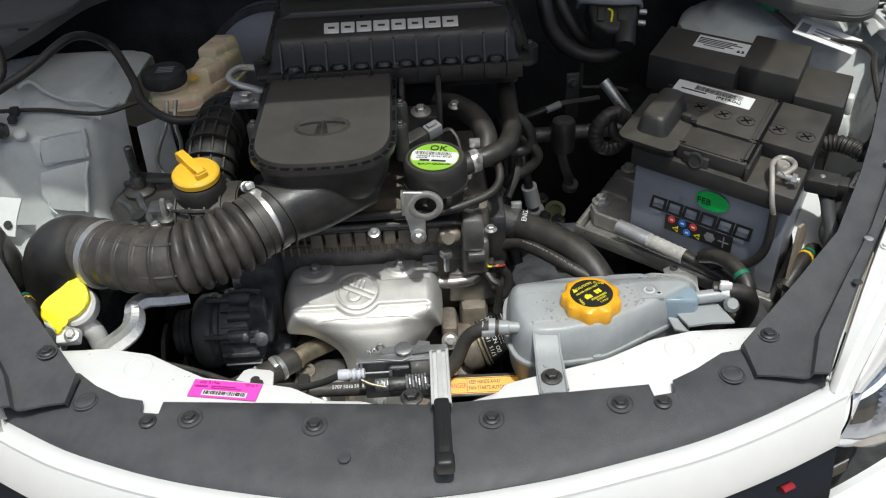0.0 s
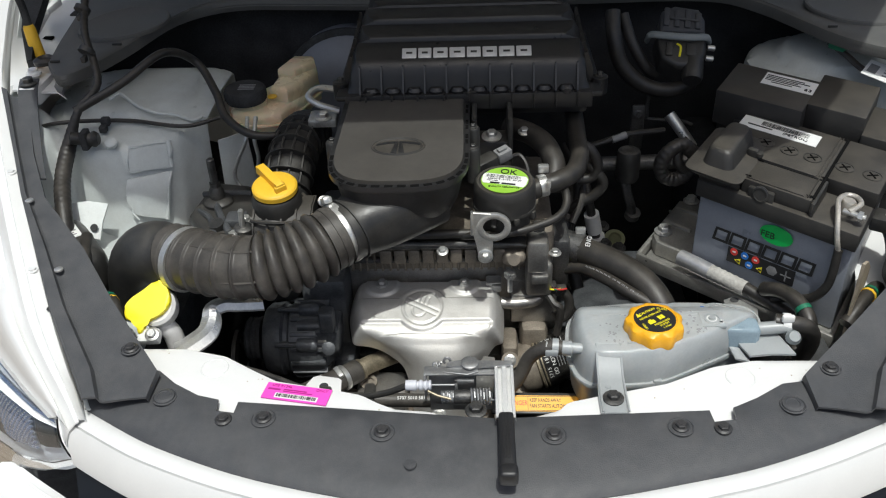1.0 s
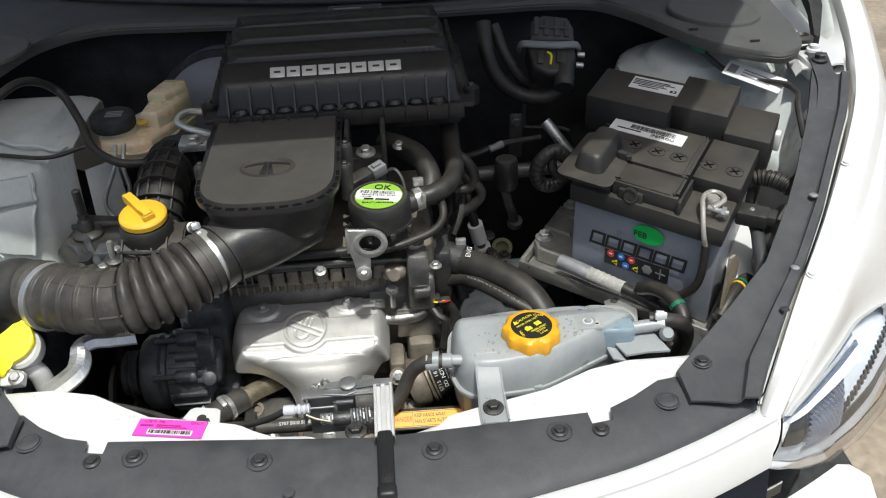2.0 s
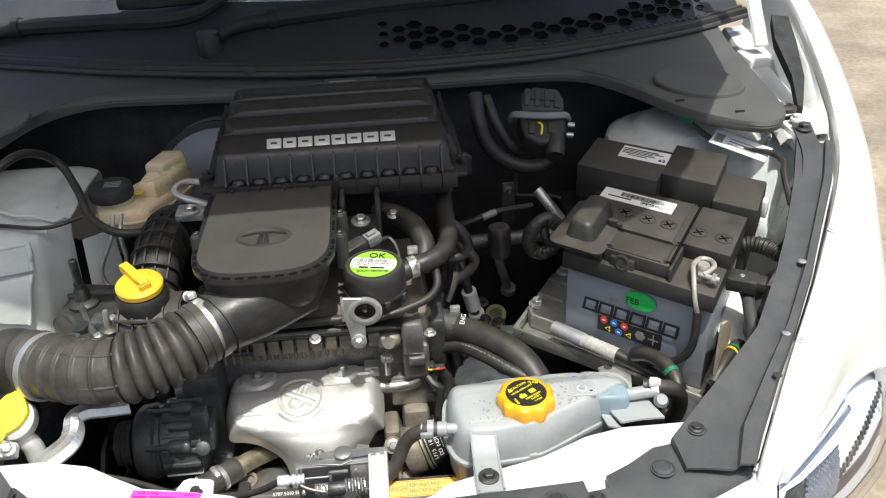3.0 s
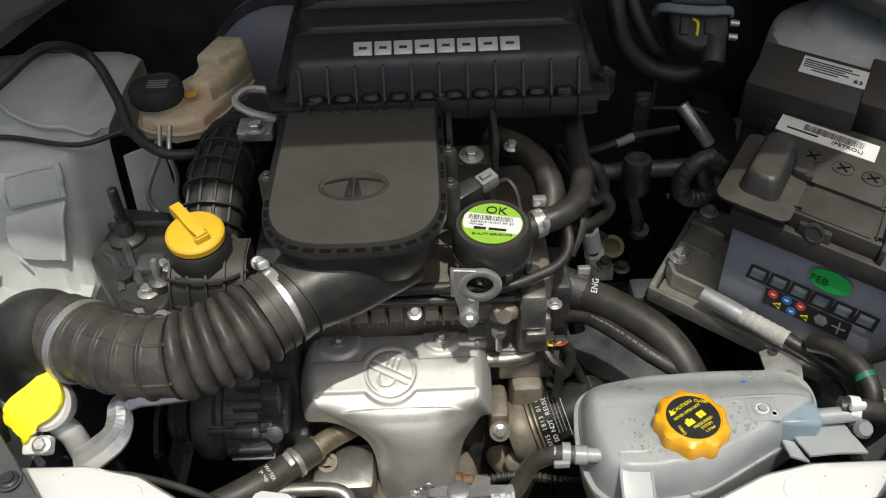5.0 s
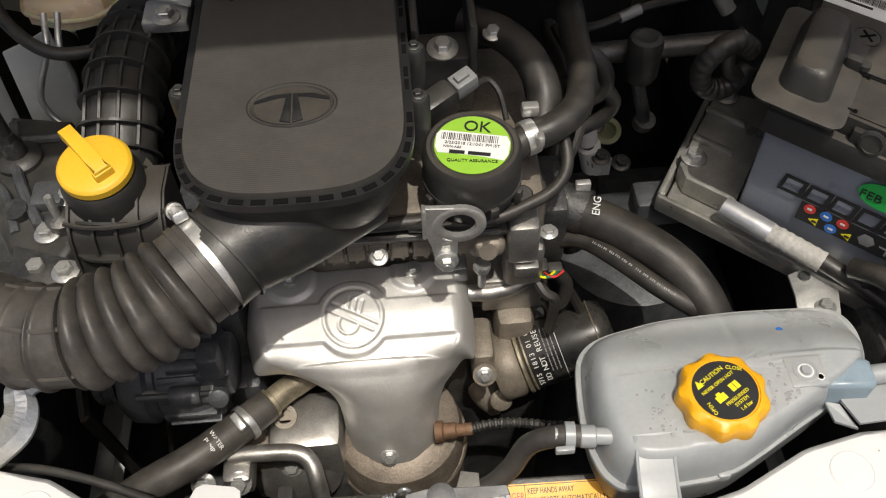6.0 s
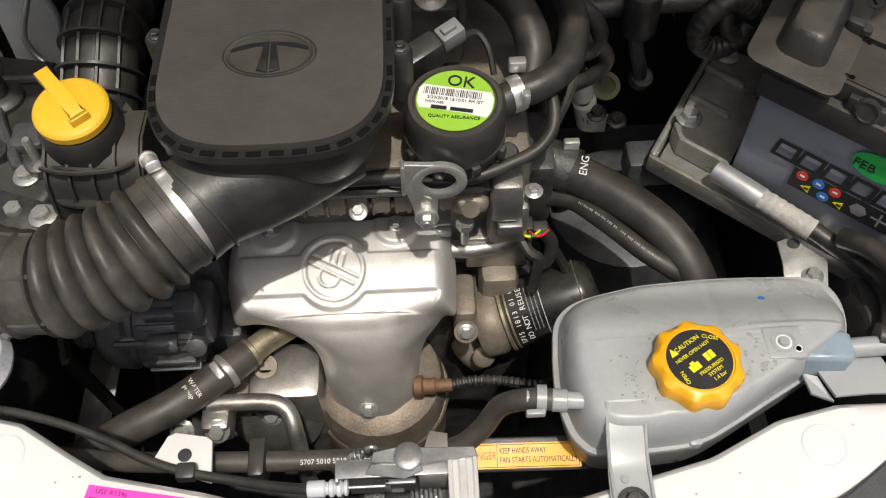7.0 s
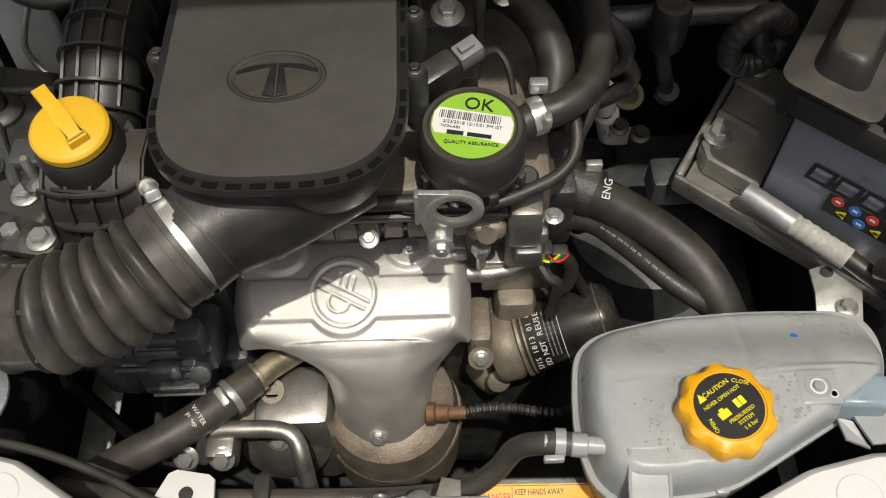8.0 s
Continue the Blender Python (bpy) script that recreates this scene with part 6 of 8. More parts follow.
part("flange", lathe([(0.0150, -0.003), (0.0165, -0.002), (0.0165, 0.002), (0.0150, 0.003)], (-0.172, 0.944, 0.714), (0.75, 0.66, -0.05), 24), BRASS, wp)
clamp(wp, (-0.196, 0.922, 0.7165), (0.72, 0.69, -0.05), 0.0186, 0.007, STEEL)
part("clip_ear", moved(box(-0.004, 0.004, -0.010, 0.010, -0.002, 0.006, 0.0015), plane_at((-0.199, 0.914, 0.734), (0.78, 0.6, 0), (-0.1, -0.3, 0.95))), STEEL, wp, "spring clip ear")
letters("WATER", 0.0066, plane_at((-0.220, 0.895, 0.7365), (0.45, -0.75, 0), (-0.1, -0.35, 0.93)), WHITEINK, wp)
letters("PUMP", 0.0066, plane_at((-0.227, 0.890, 0.7365), (0.45, -0.75, 0), (-0.1, -0.35, 0.93)), WHITEINK, wp)
ac = hose("air_conditioning_pipe", [(-0.215, 0.893, 0.70), (-0.19, 0.893, 0.702), (-0.150, 0.891, 0.702), (-0.132, 0.882, 0.698), (-0.125, 0.862, 0.68), (-0.122, 0.845, 0.63), (-0.12, 0.84, 0.5)], 0.009, "bare aluminium air conditioning pipe", CAST)
part("block", box(-0.222, -0.192, 0.865, 0.905, 0.665, 0.700, 0.006), CAST, ac)
bolt(ac, (-0.205, 0.868, 0.69), (0, -0.7, 0.7), r=0.0085)
bolt(ac, (-0.243, 0.872, 0.685), (0, -0.7, 0.7), r=0.0085)
hose("coolant_pipe", [(0.045, 1.018, 0.782), (0.070, 1.018, 0.781), (0.098, 1.024, 0.782), (0.115, 1.038, 0.79), (0.122, 1.055, 0.80)], 0.0095, "bright steel coolant pipe beside the heat shield", CAST)
part("pump", join(lathe([(0.05, 0), (0.055, 0.01), (0.055, 0.05), (0.04, 0.06), (0.02, 0.065)], (-0.155, 0.955, 0.60), (-0.1, -0.9, 0.5), 28), box(-0.18, -0.10, 0.90, 0.97, 0.52, 0.69, 0.012)), CAST, engine, "cast compressor casing")

# ---- alternator ----
alt = thing("alternator", (-0.27, 0.98, 0.6), "dark alternator with slotted casing and black pulley", "alternator")
AC = Vector((-0.315, 0.975, 0.752))
part("casing", lathe([(0.030, 0), (0.048, 0.002), (0.055, 0.010), (0.057, 0.030), (0.052, 0.034), (0.052, 0.040), (0.057, 0.044), (0.058, 0.078), (0.054, 0.092), (0.046, 0.100), (0.030, 0.104), (0.028, 0.112)], AC, (1, 0, 0), 40), DARKCAST, alt)
for k in range(16):
    a = 2 * math.pi * k / 16
    part("fin", moved(box(-0.0035, 0.0035, 0.045, 0.0605, 0.046, 0.098, 0.001), Matrix.Translation(AC) @ Matrix.Rotation(radians(90), 4, "Y") @ Matrix.Rotation(a, 4, "Z")), DARKCAST, alt)
for a in (-150, -95, -40, 40):
    c = AC + Vector((0, 0.060 * math.cos(radians(a)), -0.060 * math.sin(radians(a))))
    part("lug", join(lathe([(0.009, 0.0), (0.010, 0.003), (0.010, 0.026), (0.008, 0.030)], c + Vector((0.058, 0, 0)), (1, 0, 0), 14), lathe([(0.004, -0.035), (0.004, 0.040)], c + Vector((0.06, 0, 0)), (1, 0, 0), 8)), DARKCAST, alt)
part("rear_box", join(box(-0.232, -0.196, 0.930, 0.985, 0.760, 0.800, 0.006), box(-0.222, -0.200, 0.925, 0.950, 0.800, 0.835, 0.005), lathe([(0.010, 0), (0.010, 0.018), (0.006, 0.020)], (-0.212, 0.932, 0.770), (0.1, -0.8, 0.5), 16)), DARKCAST, alt)
part("long_bolt", join(lathe([(0.0055, -0.040), (0.0055, 0.020)], (-0.245, 0.928, 0.778), (1, 0, 0), 12), lathe([(0.0085, 0.018), (0.0085, 0.030)], (-0.245, 0.928, 0.778), (1, 0, 0), 6)), TRAYMETAL, alt, "long through bolt")
part("cable_boot", join(box(-0.232, -0.212, 0.925, 0.950, 0.700, 0.735, 0.004), tube([(-0.222, 0.935, 0.735), (-0.225, 0.93, 0.76), (-0.215, 0.95, 0.80)], 0.006, 8, 5)), PLASTIC, alt)
part("pulley", lathe([(0.03, 0), (0.034, 0.004), (0.031, 0.008), (0.034, 0.012), (0.031, 0.016), (0.034, 0.02), (0.034, 0.024), (0.01, 0.026)], (-0.345, 0.975, 0.752), (1, 0, 0), 28), BLACK, alt)
part("mount", join(box(-0.27, -0.18, 0.96, 1.02, 0.60, 0.72, 0.012), lathe([(0.018, 0), (0.018, 0.03)], (-0.225, 0.95, 0.66), (0, -1, 0.2))), DARKCAST, alt)
belt = thing("drive_belt", (-0.36, 1.0, 0.5), "black ribbed drive belt round the pulleys", "belt")
part("loop", tube([(-0.37, 0.95, 0.71), (-0.37, 0.985, 0.738), (-0.37, 1.02, 0.71), (-0.37, 1.10, 0.5), (-0.37, 1.05, 0.40), (-0.37, 0.98, 0.45), (-0.37, 0.95, 0.71)], 0.006, 6, 6, squash=1.5), RUBBER, belt)

# ---- left engine mount ----
mount = thing("engine_mount", (-0.37, 1.1, 0.82), "black engine mount bracket with studs and nuts", "engine mount")
part("bracket", prism([(-0.44, 1.235), (-0.455, 1.13), (-0.40, 1.04), (-0.345, 1.01), (-0.325, 1.05), (-0.345, 1.12), (-0.37, 1.22)], 0.845, 0.885, 0.012, 3), PLASTIC, mount)
part("damper", lathe([(0.024, 0), (0.024, 0.010), (0.020, 0.014), (0.012, 0.016)], (-0.412, 1.160, 0.880)), PLASTIC, mount)
part("collar", lathe([(0.0105, 0), (0.012, 0.004), (0.012, 0.016), (0.0085, 0.022)], (-0.412, 1.160, 0.894), n=18), DARKMETAL, mount)
part("stud", join(lathe([(0.0065, 0), (0.0065, 0.05), (0.004, 0.052)], (-0.412, 1.160, 0.915)), lathe([(0.009, 0), (0.009, 0.012)], (-0.412, 1.160, 0.912), n=6)), DARKMETAL, mount)
for x, y, z in ((-0.362, 1.055, 0.886), (-0.355, 1.10, 0.886), (-0.385, 1.02, 0.855), (-0.332, 1.000, 0.893), (-0.362, 1.010, 0.888)):
    bolt(mount, (x, y, z), r=0.0085)
part("front_plate", prism([(-0.39, 1.04), (-0.385, 0.995), (-0.322, 0.982), (-0.315, 1.012)], 0.884, 0.892, 0.003), DARKMETAL, mount)
part("lower_plate", prism([(-0.43, 1.06), (-0.42, 0.99), (-0.35, 0.97), (-0.32, 1.03)], 0.835, 0.848, 0.004), DARKMETAL, mount)
part("rib", join(tube([(-0.430, 1.215, 0.885), (-0.405, 1.13, 0.890), (-0.372, 1.065, 0.888)], 0.006, 8, 5), tube([(-0.440, 1.14, 0.882), (-0.412, 1.105, 0.890), (-0.395, 1.06, 0.884)], 0.005, 8, 5), tube([(-0.445, 1.19, 0.884), (-0.40, 1.185, 0.889), (-0.365, 1.19, 0.884)], 0.005, 8, 5), box(-0.385, -0.352, 1.085, 1.118, 0.880, 0.897, 0.005)), DARKCAST, mount)
part("sleeve", join(lathe([(0.014, 0), (0.014, 0.020), (0.011, 0.022)], (-0.350, 1.065, 0.880), (0.1, -0.1, 1), 18), lathe([(0.012, 0), (0.012, 0.014)], (-0.395, 1.085, 0.882), (-0.1, -0.2, 1), 16)), DARKMETAL, mount)
part("stud", lathe([(0.0045, 0), (0.0045, 0.030), (0.003, 0.032)], (-0.350, 1.065, 0.900), (0.1, -0.1, 1), 10), STEEL, mount)
hk = thing("lifting_hook", (-0.255, 1.25, 0.98), "zinc lifting hook behind the filter housing", "bracket")
part("loop", tube([(-0.212, 1.245, 1.005), (-0.247, 1.245, 1.018), (-0.262, 1.258, 1.026), (-0.247, 1.275, 1.032), (-0.212, 1.275, 1.028)], 0.0055, 8, 6), STEEL, hk)
part("foot", box(-0.262, -0.215, 1.222, 1.262, 0.985, 1.000, 0.004), STEEL, hk)
bolt(hk, (-0.236, 1.228, 1.000), r=0.009)

# ---- sensor, connector and bolts between the boxes ----
coil = thing("ignition_coil", (0.03, 1.1, 0.95), "black ignition coil with a grey plug", "connector")
CMX = plane_at((0.030, 1.100, 0.985), (0.72, 0.45, 0.05), (-0.1, -0.2, 1))
part("body", moved(box(-0.035, 0.012, -0.012, 0.012, -0.02, 0.012, 0.006), CMX), PLASTIC, coil)
part("plug", moved(join(box(0.012, 0.036, -0.009, 0.009, -0.008, 0.010, 0.002), box(0.016, 0.03, -0.004, 0.004, 0.008, 0.014, 0.001)), CMX), GREYPLAST, coil, "grey plug")
part("wire", tube([(0.062, 1.115, 0.985), (0.075, 1.12, 0.985), (0.085, 1.11, 0.975), (0.09, 1.095, 0.955)], 0.003, 6, 6), RUBBER, coil)
stay = thing("housing_bracket", (0.035, 1.155, 0.92), "black housing bracket held by a large flanged bolt", "bracket")
part("arm", join(box(0.005, 0.065, 1.135, 1.18, 0.93, 1.0, 0.008), box(0.004, 0.012, 1.13, 1.2, 0.98, 1.04, 0.003), box(0.058, 0.066, 1.13, 1.2, 0.98, 1.04, 0.003)), PLASTIC, stay)
bolt(stay, (0.034, 1.150, 1.001), (0, -0.15, 1), r=0.0085, flange=1.8)
bolt(stay, (0.085, 1.175, 0.995), (0, -0.2, 1), r=0.0065)

# ---- battery ----
def skewed(x, y, a, b):
    """Axes of a moulded case whose sides run at a and b degrees."""
    ca, sa, cb, sb = math.cos(radians(a)), math.sin(radians(a)), math.cos(radians(b)), math.sin(radians(b))
    return Matrix(((ca, cb, 0, x), (sa, sb, 0, y), (0, 0, 1, 0), (0, 0, 0, 1)))


BM = skewed(0.342, 1.078, -41.5, 57.5)
bat = thing("battery", (0.47, 1.06, 0.80), "grey car battery with a black lid and green round label", "battery")
part("case", moved(box(0.0, 0.228, 0.002, 0.196, 0.795, 0.945, 0.004), BM), GREYCASE, bat)
part("lid", moved(join(box(-0.005, 0.232, -0.008, 0.205, 0.936, 0.9635, 0.0025), box(-0.004, 0.058, 0.0, 0.205, 0.960, 0.972, 0.002)), BM), PLASTIC_DUSTY, bat, "dusty black lid with screw plugs")
for bx in ((0.004, 0.1580, 0.066, 0.205, 0.962, 0.986), (0.1625, 0.234, 0.074, 0.205, 0.962, 0.986), (0.060, 0.1600, 0.002, 0.0640, 0.962, 0.9845)):
    part("lid_panel", moved(box(*bx, 0.0016, 2), BM), PLASTIC_DUSTY, bat)
part("lid_frame", moved(join(box(0.062, 0.1475, 0.0660, 0.0675, 0.9855, 0.9872, 0.0003), box(0.1475, 0.1490, 0.068, 0.203, 0.9855, 0.9876, 0.0003), box(0.1525, 0.1540, 0.006, 0.203, 0.9840, 0.9876, 0.0003), box(0.064, 0.1475, 0.006, 0.0075, 0.9840, 0.9860, 0.0003)), BM), PLASTIC_DUSTY, bat)
part("lid_gap", moved(join(box(0.1581, 0.1624, 0.010, 0.204, 0.9640, 0.9850, 0), box(0.060, 0.1580, 0.0639, 0.0661, 0.9640, 0.9840, 0)), BM), HOLE_SHADE, bat)
for nx, ny in ((0.070, 0.0615), (0.068, 0.010), (0.157, 0.200), (0.1575, 0.070), (0.1570, 0.010)):
    part("lid_notch", moved(join(lathe([(0.0022, 0), (0.0022, 0.0006)], (nx, ny, 0.9864), n=10), box(nx - 0.007, nx, ny - 0.0008, ny + 0.0008, 0.9864, 0.9870, 0)), BM), HOLE_SHADE, bat)
part("handle", moved(join(box(0.072, 0.110, -0.0045, 0.004, 0.958, 0.978, 0.002), lathe([(0.012, 0), (0.012, 0.003), (0.0095, 0.004), (0.009, 0.002)], (0.091, -0.0035, 0.972), (0, -1, 0.2), 20)), BM), PLASTIC, bat)
part("lid_rib", moved(box(0.1605, 0.1665, -0.004, 0.070, 0.960, 0.984, 0.002), BM), PLASTIC, bat)
for lx, ly in ((0.056, 0.119), (0.094, 0.116), (0.129, 0.116), (0.176, 0.117), (0.215, 0.118)):
    z = 0.9860
    part("screw_plug", moved(lathe([(0.0138, 0), (0.0138, 0.0010), (0.0130, 0.0012), (0.0125, 0.0002)], (lx, ly, z), n=28), BM), PLASTIC, bat)
    part("plug_face", moved(lathe([(0.0122, 0), (0.0122, 0.0008), (0.0100, 0.0010)], (lx, ly, z), n=24), BM), PLASTIC_DUSTY, bat)
    part("plug_slot", moved(moved(join(box(-0.0085, 0.0085, -0.0011, 0.0011, 0.0006, 0.0018, 0), box(-0.0011, 0.0011, -0.0085, 0.0085, 0.0006, 0.0018, 0)), Matrix.Translation((lx, ly, z)) @ Matrix.Rotation(radians(40), 4, "Z")), BM), HOLE_SHADE, bat)
plab = part("code_label", moved(box(0.000, 0.124, 0.150, 0.188, 0.9862, 0.9869, 0), BM), PAPER, bat, "white bar-code label")
LM = BM @ Matrix.Translation((0.062, 0.169, 0.9871))
bars(barcode(-0.030, 0.045, -0.001, 0.013, 5), LM, INK, plab, "bar_code")
bars([(-0.050, -0.010, -0.008, -0.005)], LM, INK, plab)
letters("(PETROL)", 0.0095, LM @ pose(0.027, -0.0085, 0.0003), INK, plab)
def cover_ring(o, z, r=0.014):
    """A rounded rectangle round the positive post, o wider than the dome's foot."""
    out = []
    for cx, cy, a0 in ((0.044 + o - r, 0.108 + o - r, 0), (-0.006 - o + r, 0.108 + o - r, 90), (-0.006 - o + r, -0.004 - o + r, 180), (0.044 + o - r, -0.004 - o + r, 270)):
        out += [(cx + r * math.cos(radians(a0 + 22.5 * n)), cy + r * math.sin(radians(a0 + 22.5 * n)), z) for n in range(5)]
    return out + out[:1]


def domed(rows):
    """Rings joined into one closed shell with a flat top."""
    bm = sheet([cover_ring(*r) for r in rows])
    bm.verts.ensure_lookup_table()
    bm.faces.new(bm.verts[(len(rows) - 1) * 21:len(rows) * 21 - 1])
    bmesh.ops.remove_doubles(bm, verts=bm.verts[:], dist=0.00001)
    return bm


part("terminal_cover", moved(domed([(0.002, 0.964), (0.004, 0.970), (0.012, 0.976), (0.019, 0.982), (0.0195, 0.985), (0.016, 0.9865), (0.004, 0.9875), (-0.0005, 0.989), (-0.003, 1.000), (-0.006, 1.010, 0.012), (-0.009, 1.0145, 0.011), (-0.014, 1.016, 0.008)]), BM), PLASTIC_DUSTY, bat, "dusty black positive terminal cover with a flared skirt")
part("cover_lug", moved(join(box(0.044, 0.060, 0.062, 0.072, 0.984, 0.998, 0.002), lathe([(0.006, 0), (0.006, 0.005), (0.003, 0.005)], (0.062, 0.067, 0.990), n=14)), BM), PLASTIC, bat)
NP = BM @ Matrix.Translation((-0.011, 0.004, 0.0))
part("negative_post", moved(lathe([(0.009, 0), (0.0105, 0.001), (0.0095, 0.017), (0.008, 0.019)], (0.214, 0.036, 0.9635), n=20), NP), LEAD, bat, "grey lead post")
part("negative_clamp", moved(tube([(0.222, -0.014, 0.93), (0.216, -0.016, 0.955), (0.207, 0.004, 0.978), (0.201, 0.028, 0.982), (0.207, 0.048, 0.982), (0.221, 0.05, 0.982), (0.229, 0.038, 0.982), (0.225, 0.022, 0.981), (0.219, 0.010, 0.980)], 0.0038, 10, 6), NP), LEAD, bat, "pale lead negative clamp")
part("clamp_bolt", moved(join(lathe([(0.0040, 0), (0.0040, 0.030)], (0.212, 0.012, 0.978), (1, 0, 0), 10), lathe([(0.0070, 0), (0.0070, 0.006)], (0.232, 0.012, 0.978), (1, 0, 0), 6)), NP), STEEL, bat)
part("earth_cable", moved(tube([(0.211, -0.010, 0.934), (0.212, -0.014, 0.90), (0.208, -0.016, 0.872), (0.192, -0.018, 0.848), (0.165, -0.02, 0.836), (0.14, -0.026, 0.826)], 0.0062, 10, 8), BM), RUBBER, bat, "black earth cable")
# maker's name as six black blocks, hazard strip and date label
FM = BM @ Matrix(((1, 0, 0, 0), (0, 0, -1, -0.0004), (0, 1, 0, 0), (0, 0, 0, 1)))
for i in range(6):
    x = 0.033 + 0.0258 * i
    outer = [(x - 0.003, 0.870), (x + 0.0225, 0.870), (x + 0.0250, 0.893), (x + 0.001, 0.893)]
    inner = [(x + 0.0018, 0.8740), (x + 0.0185, 0.8740), (x + 0.0202, 0.8890), (x + 0.0040, 0.8890)]
    bm = bmesh.new()
    for z in (0.0, 0.0006):
        a, b = [bm.verts.new((px, py, z)) for px, py in outer], [bm.verts.new((px, py, z)) for px, py in inner]
        for k in range(4):
            bm.faces.new((a[k], a[(k + 1) % 4], b[(k + 1) % 4], b[k]))
    part("name_block", moved(bm, FM), INK, bat, smooth=False)
haz = part("hazard_strip", moved(box(0.058, 0.162, 0.842, 0.868, 0, 0.0006, 0), FM), INK, bat, "black strip of hazard signs")
for i, (mm, yy) in enumerate(((REDINK, 0.862), (YELLOWINK, 0.849), (BLUEINK, 0.862), (BLUEINK, 0.849), (REDINK, 0.862), (YELLOWINK, 0.849))):
    part("hazard_sign", moved(lathe([(0.006, 0), (0.006, 0.0005)], (0.068 + 0.0085 * i, yy, 0.0007), n=16 if mm != YELLOWINK else 3), FM), mm, haz)
    part("hazard_mark", moved(box(0.0655 + 0.0085 * i, 0.0705 + 0.0085 * i, yy - 0.0012, yy + 0.0012, 0.0012, 0.0016, 0), FM), WHITEINK if mm != YELLOWINK else INK, haz)
part("hazard_mark", moved(join(lathe([(0.0085, 0), (0.0085, 0.0002), (0.0065, 0.0004)], (0.128, 0.855, 0.0007), n=6), box(0.141, 0.157, 0.854, 0.856, 0.0007, 0.001, 0), box(0.148, 0.150, 0.846, 0.864, 0.0007, 0.001, 0)), FM), GREYPLAST, haz)
dl = part("date_label", moved(moved(lathe([(0.0205, 0), (0.0205, 0.0005)], n=40), Matrix.Translation((0.124, 0.915, 0.0012)) @ Matrix.Diagonal((1.2, 0.75, 1, 1))), FM), GREENDARK, bat, "green round date label")
letters("FEB", 0.014, FM @ pose(0.112, 0.912, 0.002), INK, dl)
tray = thing("battery_tray", (0.45, 1.1, 0.78), "pressed metal battery tray with a bolted flange", "tray")
part("plate", moved(join(box(-0.076, 0.235, -0.020, 0.196, 0.782, 0.794, 0.004), prism([(-0.076, 0.020), (-0.062, 0.004), (-0.002, 0.004), (-0.002, 0.175), (-0.074, 0.160)], 0.796, 0.820, 0.003), box(-0.085, 0.235, -0.026, -0.019, 0.782, 0.806, 0.003), box(-0.086, -0.078, -0.020, 0.165, 0.782, 0.806, 0.003)), BM), TRAYMETAL, tray)
for ry in (0.067, 0.118):
    part("pressed_rib", moved(moved(box(-0.025, 0.025, -0.005, 0.005, -0.003, 0.0035, 0.003), Matrix.Translation((-0.051, ry, 0.821))), BM), TRAYMETAL, tray, "bright pressed rib")
bolt(tray, BM @ Vector((-0.064, 0.036, 0.821)), r=0.0095)
bolt(tray, BM @ Vector((-0.060, 0.150, 0.821)), r=0.0085)
part("side_wall", moved(prism([(0.0, 0.785), (0.10, 0.785), (0.10, 0.86), (0.05, 0.90), (0.0, 0.925)], 0.244, 0.248), BM @ Matrix(((0, 0, 1, 0), (1, 0, 0, -0.008), (0, 1, 0, 0), (0, 0, 0, 1)))), WORN, tray, "worn cream side bracket")
rod = thing("positive_cable", (0.4, 0.98, 0.83), "heavy cable in a silver sleeve before the battery", "cable")
def before(x, y, z):
    return tuple(BM @ Vector((x, y, z)))


part("sleeve", tube([before(-0.012, -0.016, 0.826), before(0.014, -0.018, 0.826), before(0.042, -0.020, 0.825)], 0.0120, 14, 10), FOIL, rod, "silver heat sleeve")
part("cloth_wrap", tube([before(0.040, -0.020, 0.825), before(0.066, -0.021, 0.824), before(0.100, -0.022, 0.822)], lambda f: 0.0114 + 0.0005 * math.sin(f * 40), 14, 10), WORNGREY, rod, "grimy pale cloth wrap")
part("cable", tube([before(0.098, -0.022, 0.824), before(0.15, -0.024, 0.815), before(0.18, -0.032, 0.812), before(0.195, -0.060, 0.812), before(0.200, -0.10, 0.795)], 0.0095, 12, 6), RUBBER, rod)

# ---- fuse box behind the battery ----
FB = skewed(0.418, 1.270, -39.0, 60.0)
fuse = thing("fuse_box", (0.53, 1.29, 0.9), "black fuse box with a stepped lid and a printed label", "fuse box")
part("base", moved(box(-0.014, 0.278, 0.010, 0.118, 0.87, 0.965, 0.006), FB), PLASTIC, fuse)
part("lid", moved(box(-0.018, 0.124, -0.006, 0.120, 0.955, 1.014, 0.003, 2), FB), PLASTIC_DUSTY, fuse, "stepped dusty lid")
part("lid_step", moved(box(0.123, 0.214, 0.022, 0.150, 0.95, 1.016, 0.003, 2), FB), PLASTIC_DUSTY, fuse)
part("lid_step", moved(box(0.213, 0.285, 0.008, 0.122, 0.94, 0.995, 0.003, 2), FB), PLASTIC_DUSTY, fuse)
for lx, ly in ((0.02, -0.010), (0.09, -0.010), (0.16, 0.018), (0.24, 0.004)):
    part("lid_latch", moved(box(lx, lx + 0.016, ly, ly + 0.012, 0.935, 0.972, 0.002), FB), PLASTIC, fuse)
fl = part("label", moved(box(0.038, 0.128, 0.058, 0.106, 1.0145, 1.0150, 0), FB), PAPER, fuse, "white printed fuse label")
FL = FB @ Matrix.Translation((0.083, 0.082, 1.0152))
bars([(-0.042, 0.02, 0.012, 0.0145), (-0.042, 0.03, 0.006, 0.008), (-0.042, 0.012, 0.000, 0.002), (-0.042, 0.018, -0.006, -0.004), (-0.030, 0.005, -0.013, -0.011)], FL, INK, fl)
letters("63", 0.013, FL @ pose(0.031, -0.012, 0.0003), INK, fl)
